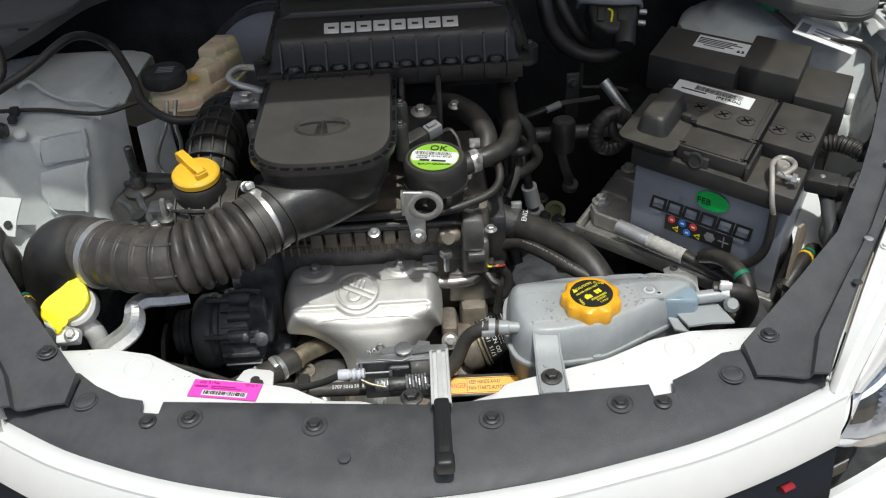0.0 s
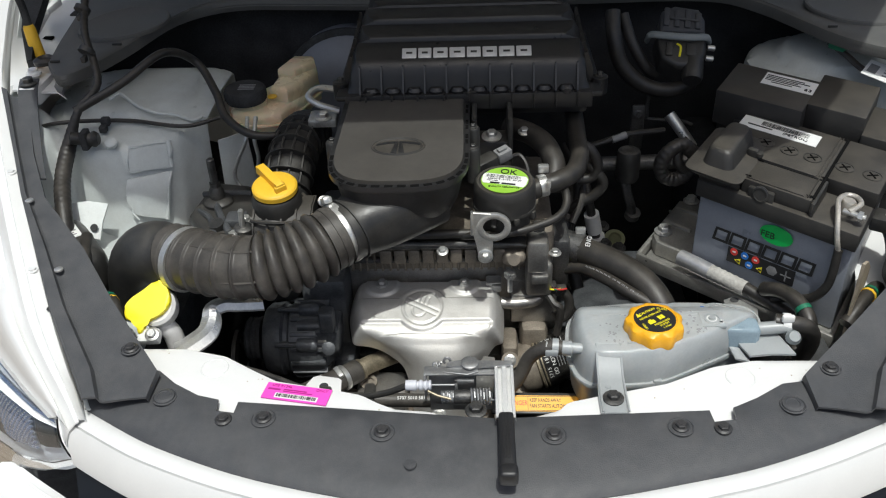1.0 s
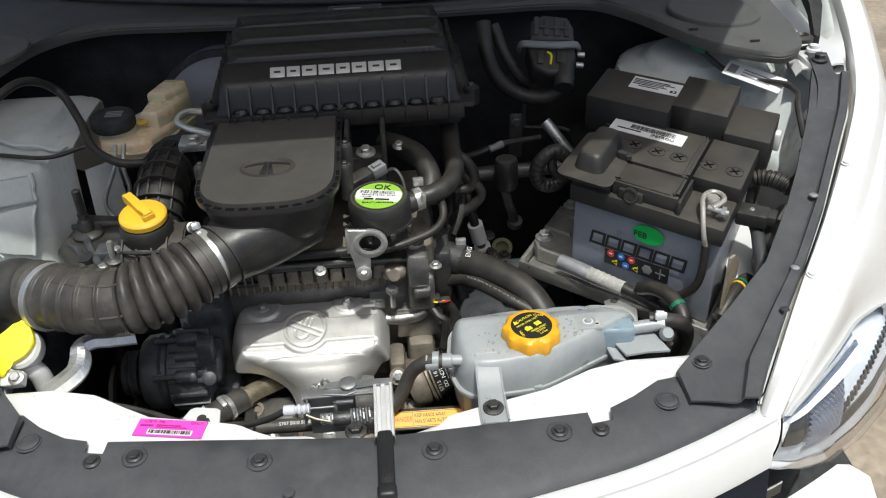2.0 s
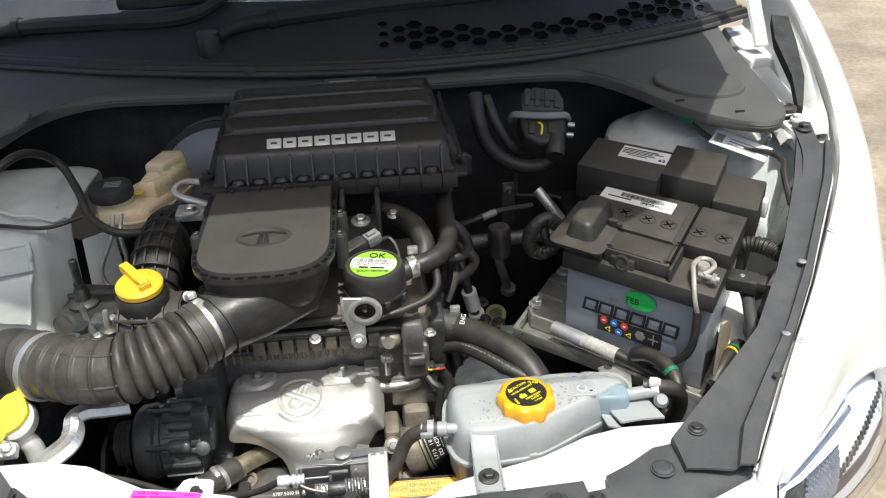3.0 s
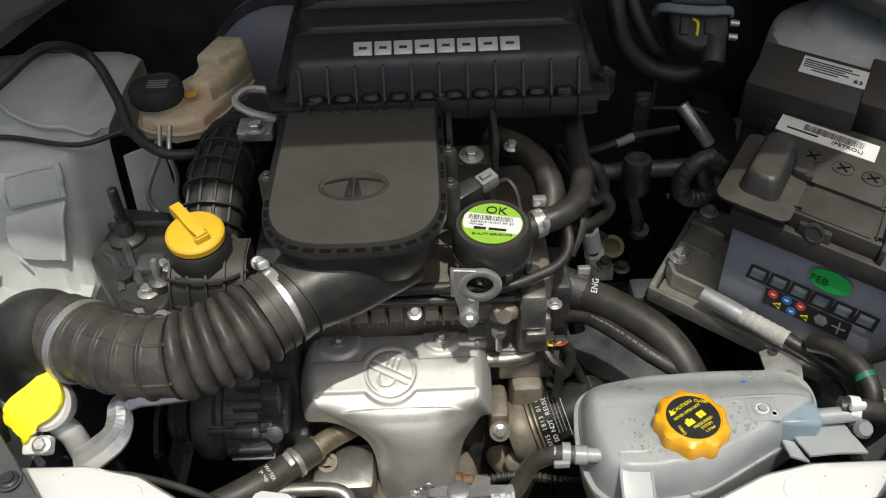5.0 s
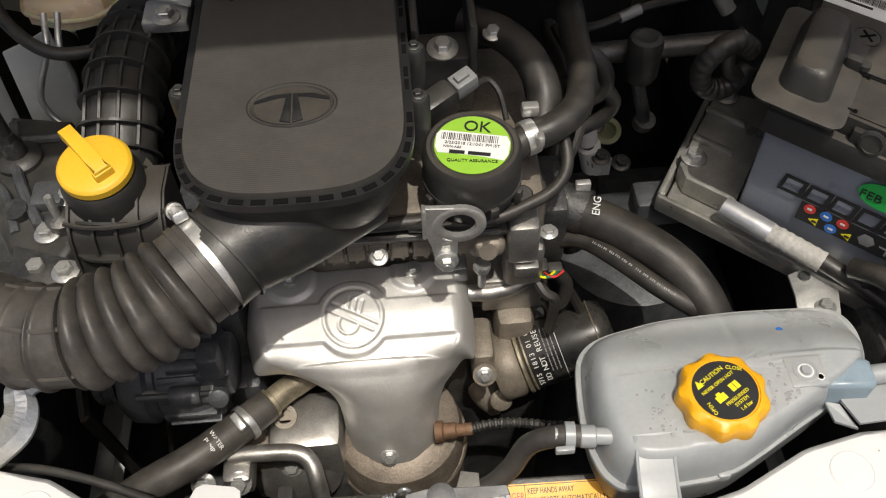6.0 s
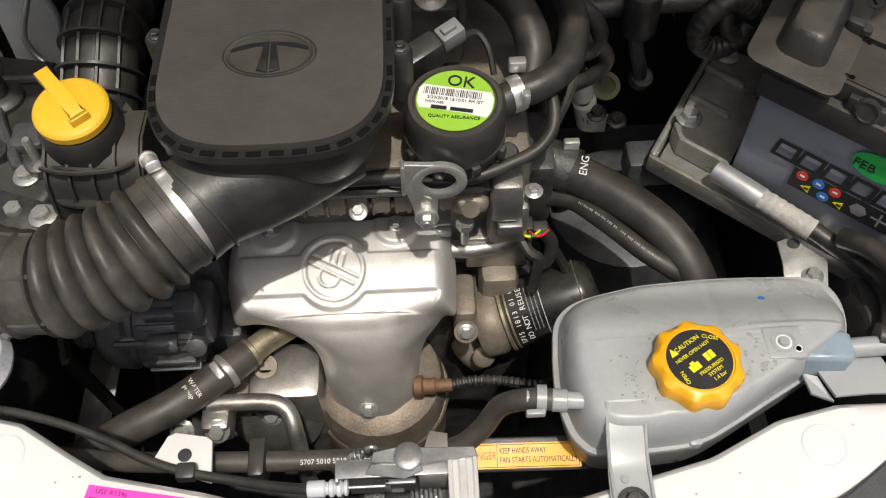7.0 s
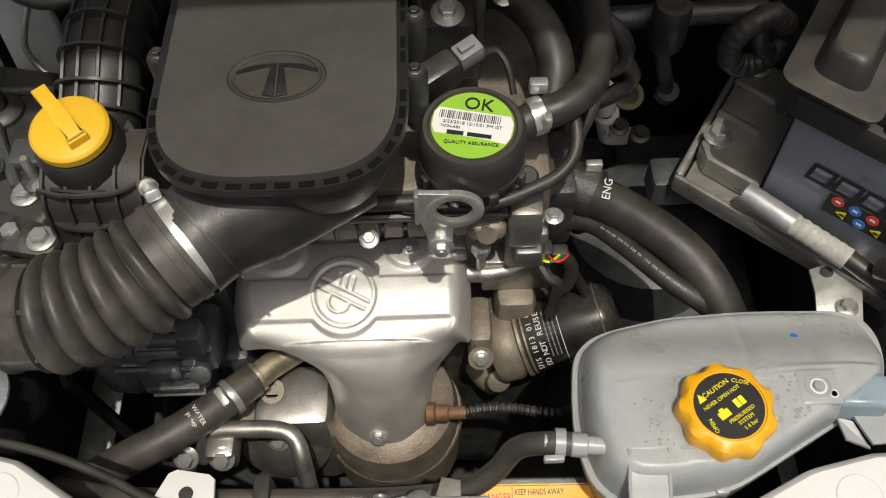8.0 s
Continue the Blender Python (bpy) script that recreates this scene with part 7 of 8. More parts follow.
part("latch", moved(box(0.284, 0.294, 0.085, 0.105, 0.945, 0.975, 0.003), FB), PAPER, fuse)

# ---- brake fluid reservoir and servo ----
brake = thing("brake_fluid_reservoir", (-0.37, 1.38, 0.9), "yellowed brake fluid reservoir with a black screw cap", "reservoir")
part("tank", join(prism([(-0.425, 1.350), (-0.412, 1.318), (-0.365, 1.300), (-0.325, 1.312), (-0.298, 1.370), (-0.276, 1.440), (-0.285, 1.478), (-0.325, 1.482), (-0.352, 1.420), (-0.372, 1.390), (-0.412, 1.385)], 0.938, 0.972, 0.012, 4), prism([(-0.352, 1.365), (-0.318, 1.350), (-0.300, 1.375), (-0.278, 1.440), (-0.286, 1.476), (-0.326, 1.480), (-0.345, 1.430)], 0.966, 0.998, 0.012, 4), prism([(-0.346, 1.420), (-0.312, 1.405), (-0.281, 1.445), (-0.288, 1.474), (-0.326, 1.478)], 0.990, 1.010, 0.008, 3), lathe([(0.030, 0), (0.030, 0.02)], (-0.386, 1.350, 0.966), n=28)), CREAM, brake, "yellowed translucent fluid tank")
part("seam", tube([(-0.424, 1.350, 0.952), (-0.412, 1.317, 0.952), (-0.365, 1.299, 0.952), (-0.325, 1.311, 0.952), (-0.297, 1.370, 0.952), (-0.275, 1.440, 0.952)], 0.0028, 8, 4), CREAM, brake)
part("cap", lathe([(0.034, 0), (0.036, 0.004), (0.036, 0.020), (0.034, 0.023), (0.026, 0.0235)], (-0.390, 1.345, 0.982), n=60, wave=lambda a, j: 1 + (0.02 * math.cos(20 * a) if j in (1, 2) else 0)), BLACK, brake, "black fluted cap")
part("cap_print", join(*[box(-0.40, -0.372, 1.335 + 0.006 * i, 1.338 + 0.006 * i, 1.0056, 1.0061, 0) for i in range(4)]), GREYPLAST, brake)
part("tag", lathe([(0.008, 0), (0.008, 0.002)], (-0.345, 1.35, 0.984), n=18), YELLOW, brake)
servo = thing("brake_servo", (-0.27, 1.55, 0.9), "pale round brake servo against the firewall", "brake servo")
part("drum", lathe([(0.13, -0.06), (0.13, -0.005), (0.12, 0.01), (0.09, 0.03), (0.05, 0.04)], (-0.240, 1.57, 0.885), (0, -1, 0.05), 48), SERVO, servo)
part("rim", lathe([(0.13, -0.01), (0.137, -0.006), (0.137, 0.0), (0.13, 0.004)], (-0.240, 1.57, 0.885), (0, -1, 0.05), 48), BLACK, servo)

# ---- ABS style actuator and harness ----
act = thing("actuator_unit", (0.36, 1.42, 0.95), "grey and black actuator unit with a clamp band", "actuator")
AM = plane_at((0.365, 1.42, 1.045), (1, -0.12, -0.12), (0, -0.55, 0.83))
part("cap", moved(join(prism([(-0.036, 0.004), (0.044, 0.010), (0.042, 0.040), (0.030, 0.062), (-0.012, 0.064), (-0.034, 0.050)], -0.035, 0.010, 0.010, 3), *[box(-0.030 + 0.018 * i, -0.020 + 0.018 * i, 0.016, 0.054 - 0.004 * (i % 2), 0.008, 0.0135, 0.002) for i in range(4)], box(-0.02, 0.03, 0.030, 0.034, 0.010, 0.015, 0.001)), AM), COVER, act)
part("band", moved(tube([(-0.052, 0.004, -0.020), (-0.049, -0.004, 0.008), (-0.020, -0.009, 0.017), (0.015, -0.008, 0.018), (0.044, 0.000, 0.012), (0.054, 0.008, -0.010)], 0.0065, 10, 6, squash=0.7), AM), BLUEGREY, act, "pale clamp band")
part("body", moved(join(prism([(-0.040, -0.008), (0.046, 0.000), (0.048, -0.030), (0.036, -0.058), (0.000, -0.064), (-0.028, -0.050)], -0.035, 0.010, 0.010, 3), box(-0.022, -0.010, -0.045, -0.018, 0.008, 0.014, 0.002), box(0.012, 0.030, -0.040, -0.016, 0.008, 0.013, 0.002), lathe([(0.016, -0.02), (0.018, -0.012), (0.018, 0.02)], (0.028, -0.06, -0.004), (0, 1, 0))), AM), PLASTIC, act)
part("side_screw", moved(join(lathe([(0.005, 0), (0.005, 0.012), (0.003, 0.013)], (0.050, -0.012, 0.0), (1, 0, 0), 10), lathe([(0.005, 0), (0.005, 0.012), (0.003, 0.013)], (0.048, -0.034, 0.0), (1, 0, 0), 10)), AM), STEEL, act)
part("mark", moved(tube([(-0.004, -0.018, 0.0095), (0.003, -0.024, 0.0100), (0.002, -0.044, 0.0095)], 0.0022, 6, 5), AM), YELLOWINK, act, "yellow paint mark")
hose("wiring_harness", [(0.25, 1.44, 1.09), (0.252, 1.41, 1.05), (0.268, 1.40, 1.005), (0.305, 1.395, 0.972), (0.35, 1.39, 0.962), (0.385, 1.39, 0.975), (0.395, 1.395, 1.0)], 0.0135, "taped black wiring harness looping under the actuator")
hose("wiring_harness", [(0.27, 1.45, 1.08), (0.285, 1.42, 1.04), (0.31, 1.41, 1.00), (0.33, 1.42, 0.98)], 0.010, "taped black wiring harness looping under the actuator")
hose("chrome_rod", [(0.35, 1.36, 0.93), (0.375, 1.34, 0.90), (0.39, 1.33, 0.88)], 0.010, "bright metal rod under the actuator", STEEL, "rod")

# ---- dark clutter in the gap between engine and battery ----
link = thing("gear_linkage", (0.22, 1.20, 0.80), "dark gear linkage and cables between engine and battery", "linkage")
part("post", lathe([(0.017, 0), (0.0195, 0.006), (0.0195, 0.050), (0.0175, 0.055), (0.012, 0.057), (0.005, 0.054)], (0.262, 1.235, 0.872), n=28), PLASTIC, link)
part("lever", join(tube([(0.258, 1.228, 0.875), (0.264, 1.222, 0.850), (0.272, 1.225, 0.825), (0.276, 1.232, 0.805)], 0.008, 8, 5), lathe([(0.013, 0), (0.013, 0.012)], (0.276, 1.232, 0.800), (0.1, -0.4, 1), 16)), DARKMETAL, link)
part("cross_bar", tube([(0.16, 1.262, 0.884), (0.22, 1.262, 0.887), (0.32, 1.262, 0.890), (0.37, 1.262, 0.891)], 0.013, 10, 4), DARKMETAL, link)
part("wire_frame", tube([(0.319, 1.40, 0.955), (0.319, 1.40, 0.91), (0.326, 1.40, 0.902), (0.38, 1.40, 0.897), (0.403, 1.40, 0.889)], 0.0035, 8, 5), DARKMETAL, link)
part("select_cable", tube([(0.175, 1.27, 0.915), (0.215, 1.265, 0.925), (0.26, 1.275, 0.935), (0.33, 1.30, 0.93)], 0.005, 8, 6), RUBBER, link)
part("cable_ferrule", tube([(0.238, 1.268, 0.930), (0.262, 1.275, 0.935)], 0.0065, 10, 2), GREYPLAST, link)
for nx, ny in ((0.236, 1.243), (0.259, 1.230), (0.239, 1.300)):
    bolt(link, (nx, ny, 0.735), (0, -0.2, 1), r=0.008, material=DARKMETAL)
part("cable", tube([(0.165, 1.30, 0.90), (0.168, 1.22, 0.90), (0.164, 1.17, 0.87), (0.150, 1.13, 0.83), (0.17, 1.08, 0.76)], 0.011, 10, 6), RUBBER, link)
part("cable", tube([(0.165, 1.26, 0.93), (0.178, 1.20, 0.92), (0.178, 1.15, 0.89), (0.16, 1.12, 0.86)], 0.006, 8, 6), RUBBER, link)
part("loom", tube([(0.350, 1.17, 0.955), (0.330, 1.165, 0.972), (0.311, 1.16, 0.966), (0.299, 1.16, 0.945), (0.304, 1.16, 0.922), (0.322, 1.16, 0.914), (0.342, 1.165, 0.922), (0.352, 1.17, 0.938)], lambda f: 0.0115 + 0.0003 * math.sin(f * 120), 12, 26), RUBBER, link)
part("loom", tube([(0.340, 1.17, 0.978), (0.325, 1.165, 0.965), (0.325, 1.158, 0.945), (0.338, 1.16, 0.93)], 0.008, 10, 8), RUBBER, link)
for pts in ([(0.163, 1.16, 0.985), (0.185, 1.152, 0.975), (0.198, 1.15, 0.95), (0.192, 1.15, 0.928), (0.168, 1.15, 0.922)], [(0.172, 1.17, 0.95), (0.195, 1.152, 0.938), (0.209, 1.15, 0.915), (0.196, 1.15, 0.893), (0.165, 1.15, 0.870), (0.16, 1.16, 0.82)], [(0.165, 1.18, 0.93), (0.174, 1.17, 0.90), (0.170, 1.16, 0.86), (0.155, 1.15, 0.83)]):
    part("cable", tube(pts, 0.0085, 10, 8), RUBBER, link)
part("bracket", box(0.292, 0.316, 1.398, 1.404, 0.84, 0.93, 0.003), DARKMETAL, link)
bolt(link, (0.304, 1.398, 0.912), (0, -1, 0.2), r=0.006, material=DARKMETAL)
part("bracket", box(0.25, 0.32, 1.12, 1.16, 0.74, 0.78, 0.006), DARKCAST, link)
lw = thing("labelled_lead", (0.20, 1.15, 0.82), "black sensor lead wrapped in white paper tags", "wire")
part("lead", tube([(0.195, 1.30, 0.87), (0.200, 1.26, 0.84), (0.209, 1.247, 0.797), (0.218, 1.254, 0.757), (0.233, 1.263, 0.698), (0.24, 1.26, 0.65)], 0.008, 10, 6), RUBBER, lw)
part("tag", tube([(0.209, 1.247, 0.797), (0.218, 1.254, 0.757)], 0.0135, 18, 2), PAPER, lw, "white paper tag")
part("tag", tube([(0.222, 1.257, 0.744), (0.233, 1.263, 0.698)], 0.0150, 18, 2), PAPER, lw, "white printed paper tag")
part("tag_flap", box(0.234, 0.254, 1.252, 1.2535, 0.690, 0.722, 0.0005), PAPER, lw)
bars([(-0.012, 0.004, -0.006, -0.004), (-0.012, 0.010, -0.001, 0.001), (-0.012, 0.006, 0.004, 0.006)], plane_at((0.226, 1.2455, 0.724), (0.22, 0.1, -0.95), (0, -0.95, 0.05)), GREYPLAST, lw)
part("clip", lathe([(0.020, 0), (0.020, 0.005), (0.013, 0.006), (0.012, 0.0)], (0.272, 1.350, 0.672), (0, -0.5, 0.85), 24), mat("pale_green_plastic", (0.40, 0.42, 0.24), 0.5, var=0.1, bump=0.05), lw, "pale yellow-green clip ring")

# ---- washer filler, brackets ----
wash = thing("washer_filler_cap", (-0.44, 0.88, 0.84), "bright yellow washer filler cap on a white neck", "cap")
WM = plane_at((-0.441, 0.885, 0.891), (1, 0.02, 0), (0.02, -0.62, 0.78))
part("neck", join(moved(lathe([(0.018, -0.030), (0.026, -0.026), (0.028, -0.020), (0.028, -0.004), (0.024, 0.0)], n=28), WM @ Matrix.Translation((0.007, -0.002, 0))), tube([tuple(WM @ Vector((0.008, -0.002, -0.022))), (-0.428, 0.886, 0.855), (-0.420, 0.886, 0.835), (-0.416, 0.884, 0.80)], 0.0135, 16, 5)), mat("milky_neck_plastic", (0.66, 0.65, 0.64), 0.4, var=0.06, bump=0.05, dust=(0.45, 0.42, 0.36), dust_amount=0.4), wash, "milky plastic neck")
part("neck_bracket", moved(box(-0.016, 0.014, -0.010, 0.010, -0.010, 0.006, 0.004), plane_at((-0.437, 0.852, 0.862), (1, 0.02, 0), (0.02, -0.5, 0.86))), PAPER, wash, "white moulded bracket")
outline = spline([(0.86 * x, 0.86 * y, 0) for x, y, z in [(0.021, 0.037, 0), (0.031, 0.020, 0), (0.035, 0.000, 0), (0.022, -0.018, 0), (0.002, -0.030, 0), (-0.006, -0.047, 0), (-0.013, -0.047, 0), (-0.017, -0.031, 0), (-0.033, -0.025, 0), (-0.037, -0.010, 0), (-0.029, 0.006, 0), (-0.008, 0.022, 0), (0.008, 0.035, 0), (0.021, 0.037, 0)]], 4)[:-1]
part("cap", moved(prism([(p.x, p.y) for p in outline][::-1], 0.0, 0.0085, 0.0035, 3), WM), LEMON, wash)
bolt(wash, (-0.431, 0.848, 0.868), (0, -0.5, 0.86), r=0.0065)

sb = thing("headlamp_stay", (-0.35, 0.86, 0.82), "pressed bright steel stay beside the intake hose", "bracket")
mid = spline([(-0.404, 0.842, 0.842), (-0.384, 0.850, 0.850), (-0.364, 0.862, 0.860), (-0.357, 0.874, 0.870), (-0.356, 0.888, 0.882), (-0.342, 0.898, 0.884), (-0.322, 0.903, 0.880), (-0.292, 0.912, 0.874)], 4)
rows = [[], [], [], []]
for k, p in enumerate(mid):
    d = (mid[min(k + 1, len(mid) - 1)] - mid[max(k - 1, 0)]).normalized()
    n2 = Vector((d.y, -d.x, 0)).normalized()
    w = lerp([(0, 0.019), (8, 0.017), (14, 0.0125), (28, 0.011)], k)
    for r, (o, up) in zip(rows, ((-1.0, 0.0), (-0.2, 0.003), (0.55, 0.002), (1.0, -0.007))):
        r.append(p + n2 * o * w + Vector((0, 0, up)))
part("stay", sheet(rows, 0.003), STEEL, sb, smooth=False)
tabp = thing("crossmember_tab", (-0.187, 0.776, 0.85), "white painted tab with a round hole", "bracket")
part("tab", prism([(-0.223, 0.782), (-0.211, 0.807), (-0.204, 0.810), (-0.177, 0.805), (-0.172, 0.801), (-0.169, 0.764)], 0.822, 0.826, 0.001), WHITE, tabp)
# closed tab; a black disc gives the opening its darkness
part("hole", lathe([(0.006, 0), (0.006, 0.0005)], (-0.194, 0.789, 0.826), n=20), BLACK, tabp)
rel = hose("release_cable", [(-0.40, 0.850, 0.810), (-0.352, 0.838, 0.823), (-0.303, 0.822, 0.827), (-0.260, 0.804, 0.827), (-0.226, 0.786, 0.828), (-0.191, 0.773, 0.829), (-0.144, 0.761, 0.834), (-0.105, 0.747, 0.854), (-0.078, 0.7365, 0.876)], 0.0042, "black bonnet release cable along the crossmember", PLASTIC, "cable")
part("clip", box(-0.198, -0.181, 0.765, 0.780, 0.823, 0.836, 0.003), PLASTIC, rel)

# ---- bonnet latch ----
latch = thing("bonnet_latch", (0.0, 0.73, 0.85), "zinc bonnet latch with springs on the crossmember", "latch")
part("bracket", join(box(-0.057, 0.030, 0.738, 0.753, 0.8895, 0.8920, 0.0008), box(-0.0575, -0.0545, 0.736, 0.752, 0.850, 0.8915, 0.0008), box(-0.052, 0.030, 0.750, 0.753, 0.82, 0.890, 0.0008)), LATCHZINC, latch, "folded zinc bracket")
part("lever_plate", join(prism([(-0.030, 0.748), (-0.028, 0.756), (-0.012, 0.759), (0.050, 0.757), (0.052, 0.749), (0.005, 0.745)], 0.8945, 0.8970, 0.0008, 1), prism([(-0.034, 0.740), (-0.030, 0.747), (0.006, 0.750), (0.010, 0.741), (-0.004, 0.735)], 0.8925, 0.8945, 0.0006, 1)), LATCHZINC, latch, "zinc lever plate")
part("pivot", lathe([(0.0105, 0), (0.0110, 0.001), (0.0110, 0.0026), (0.0095, 0.0036), (0.004, 0.0038)], (-0.001, 0.751, 0.897), n=28), LATCHZINC, latch, "round pivot head")
part("hook_ring", tube([(-0.029 + 0.004 * math.cos(a), 0.759, 0.895 + 0.005 * math.sin(a)) for a in [math.pi * (k / 12 * 1.5 - 0.25) for k in range(13)]], 0.0017, 8, 1), LATCHZINC, latch)
part("spring_anchor", join(tube([(-0.046, 0.752, 0.884), (-0.046, 0.755, 0.893), (-0.043, 0.756, 0.895)], 0.0016, 8, 4), tube([(-0.043 + 0.0004 * k, 0.756 + 0.003 * math.cos(k * 0.8), 0.892 + 0.003 * math.sin(k * 0.8)) for k in range(18)], 0.0010, 6, 1)), LATCHZINC, latch)
part("boot", lathe([(0.0062, 0), (0.0066, 0.002), (0.0066, 0.013), (0.0050, 0.0145), (0.0050, 0.016), (0.0068, 0.0175), (0.0068, 0.0200), (0.0048, 0.0215), (0.0068, 0.0235), (0.0068, 0.0260), (0.0046, 0.0275), (0.0064, 0.029), (0.0064, 0.031), (0.004, 0.032)], (-0.080, 0.7365, 0.876), (1, 0, 0), 18), mat("pale_boot_plastic", (0.55, 0.56, 0.60), 0.4, var=0.06, bump=0.02), latch, "pale ribbed cable boot")
part("cable_wire", tube([(-0.049, 0.7365, 0.876), (-0.018, 0.7365, 0.876)], 0.0014, 8, 2), LATCHZINC, latch)
part("hook", join(box(-0.020, 0.004, 0.735, 0.739, 0.880, 0.884, 0.001), box(-0.020, -0.016, 0.735, 0.739, 0.855, 0.884, 0.001), box(-0.020, -0.006, 0.733, 0.740, 0.855, 0.859, 0.001)), LATCHZINC, latch, "bright claw")
for x0, x1, y, z, r in ((-0.036, -0.020, 0.726, 0.866, 0.0065), (0.000, 0.025, 0.724, 0.868, 0.0095)):
    part("spring", tube([(x0 + (x1 - x0) * k / 60, y + r * math.cos(k * 0.73), z + r * math.sin(k * 0.73)) for k in range(61)], 0.0016, 6, 1), LATCHZINC, latch, "coiled torsion spring")
part("drum", lathe([(0.0075, 0), (0.0085, 0.002), (0.0085, 0.020), (0.0075, 0.022)], (-0.021, 0.725, 0.867), (1, 0, 0), 18), DARKMETAL, latch)
part("arm", tube([(-0.052, 0.722, 0.880), (-0.040, 0.718, 0.876), (-0.024, 0.716, 0.872)], 0.0015, 8, 4), BRASS, latch)
part("tail", tube([(0.025, 0.718, 0.868), (0.034, 0.717, 0.870), (0.040, 0.720, 0.872), (0.034, 0.724, 0.874)], 0.0016, 8, 4), LATCHZINC, latch)
part("front_block", join(box(0.006, 0.032, 0.738, 0.752, 0.860, 0.889, 0.002), prism([(0.008, 0.752), (0.030, 0.752), (0.030, 0.772), (0.016, 0.775)], 0.882, 0.889, 0.001)), TRAYMETAL, latch)
bolt(latch, (0.006, 0.700, 0.868), r=0.0085, material=DARKMETAL)
safe = thing("safety_catch_lever", (0.04, 0.67, 0.87), "bright fluted channel lever with a black rubber grip", "lever")
flutes = [(0.0285, 0.0), (0.0292, 0.006), (0.0320, 0.0065), (0.0330, 0.002), (0.0365, 0.002), (0.0380, 0.005), (0.0425, 0.005), (0.0440, 0.002), (0.0475, 0.002), (0.0485, 0.0065), (0.0512, 0.006), (0.0520, 0.0)]
part("channel", sheet([[(x, y, z + h) for x, h in flutes] for y, z in ((0.758, 0.850), (0.7575, 0.880), (0.755, 0.8885), (0.750, 0.8900), (0.70, 0.8890), (0.665, 0.8875))], 0.0018), mat("bright_zinc_channel", (0.72, 0.72, 0.71), 0.38, 0.35, var=0.06, bump=0.06), safe)
part("grip", join(box(0.0315, 0.0495, 0.582, 0.672, 0.880, 0.8975, 0.005, 3), box(0.0300, 0.0510, 0.575, 0.594, 0.879, 0.8990, 0.005, 3), *[box(0.0365 + 0.0032 * k, 0.0380 + 0.0032 * k, 0.600, 0.668, 0.8972, 0.8984, 0.0005) for k in range(3)]), mat("soft_black_grip", (0.016, 0.016, 0.017), 0.45, var=0.15, bump=0.1), safe, "black rubber grip")

# ---- labels ----
pink = thing("pink_label", (-0.215, 0.73, 0.868), "bright pink paper label stuck on the crossmember", "label")
PM = plane_at((-0.2145, 0.7305, 0.8690), (0.083, -0.0155, 0), (0, 0, 1))
part("paper", moved(box(-0.042, 0.042, -0.0135, 0.0135, -0.0008, 0.0006, 0), PM), PINK, pink)
wl = part("code_field", moved(box(-0.026, 0.029, -0.011, -0.003, 0.0006, 0.0010, 0), PM), PAPER, pink)
bars(barcode(-0.024, 0.027, -0.0095, -0.0042, 7), PM @ Matrix.Translation((0, 0, 0.0012)), INK, wl, "bar_code")
bars([(-0.018, 0.012, 0.003, 0.0045), (-0.018, 0.02, 0.0002, 0.0014), (-0.038, -0.022, 0.0015, 0.0040)], PM @ Matrix.Translation((0, 0, 0.0008)), MAGENTA, pink)
letters("USE R134a", 0.0058, PM @ pose(-0.022, 0.0092, 0.0008), MAGENTA, pink)
letters("ONLY", 0.0058, PM @ pose(0.030, 0.0092, 0.0008), MAGENTA, pink)
orange = thing("warning_label", (0.097, 0.795, 0.78), "orange fan warning label on the shroud", "label")
OM = plane_at((0.096, 0.786, 0.7945), (1, -0.02, 0.0), (0.0, -0.40, 0.90))
part("backing", moved(box(-0.070, 0.075, -0.014, 0.016, -0.006, -0.0008, 0.002), OM), PLASTIC, orange)
part("paper", moved(box(-0.0525, 0.0525, -0.0110, 0.0110, -0.0008, 0.0004, 0), OM), ORANGELAB, orange)
bars([(-0.0505, 0.0505, 0.0094, 0.0100), (-0.0505, 0.0505, -0.0100, -0.0094), (-0.0505, -0.0500, -0.0095, 0.0095), (0.0500, 0.0505, -0.0095, 0.0095), (-0.0225, -0.0220, -0.0095, 0.0095)], OM, INK, orange, "border")
letters("KEEP HANDS AWAY", 0.0072, OM @ pose(0.0005, 0.0042, 0.0006), INK, orange, span=0.041)
letters("FAN STARTS AUTOMATICALLY", 0.0072, OM @ pose(0.0145, -0.0038, 0.0006), INK, orange, span=0.069)
letters("DANGER", 0.0095, OM @ pose(-0.0360, 0.0, 0.0006), REDINK, orange, span=0.026)

# ---- left harness, cables and prop ----
hose("wiring_harness", [(-0.635, 1.36, 1.16), (-0.622, 1.30, 1.125), (-0.592, 1.235, 1.07), (-0.615, 1.19, 1.04), (-0.632, 1.165, 0.995), (-0.63, 1.11, 0.965), (-0.614, 1.055, 0.940), (-0.598, 1.00, 0.885)], lambda f: 0.0062 + 0.0060 * smooth01(0.45, 0.62, f) + 0.0003 * math.sin(f * 300), "taped black wiring harness on the inner wing", sub=24)
hose("wiring_harness", [(-0.62, 1.19, 1.04), (-0.55, 1.225, 1.07), (-0.495, 1.285, 1.095), (-0.46, 1.33, 1.06), (-0.422, 1.285, 1.025), (-0.398, 1.24, 1.0), (-0.35, 1.205, 0.985), (-0.29, 1.22, 0.975)], 0.0068, "taped black wiring harness on the inner wing")
hose("release_cable", [(-0.725, 1.18, 0.99), (-0.70, 1.205, 1.003), (-0.65, 1.213, 1.010), (-0.56, 1.235, 1.0), (-0.46, 1.21, 1.0), (-0.405, 1.23, 1.005)], 0.0034, "thin black cable across the strut tower", RUBBER, "cable")
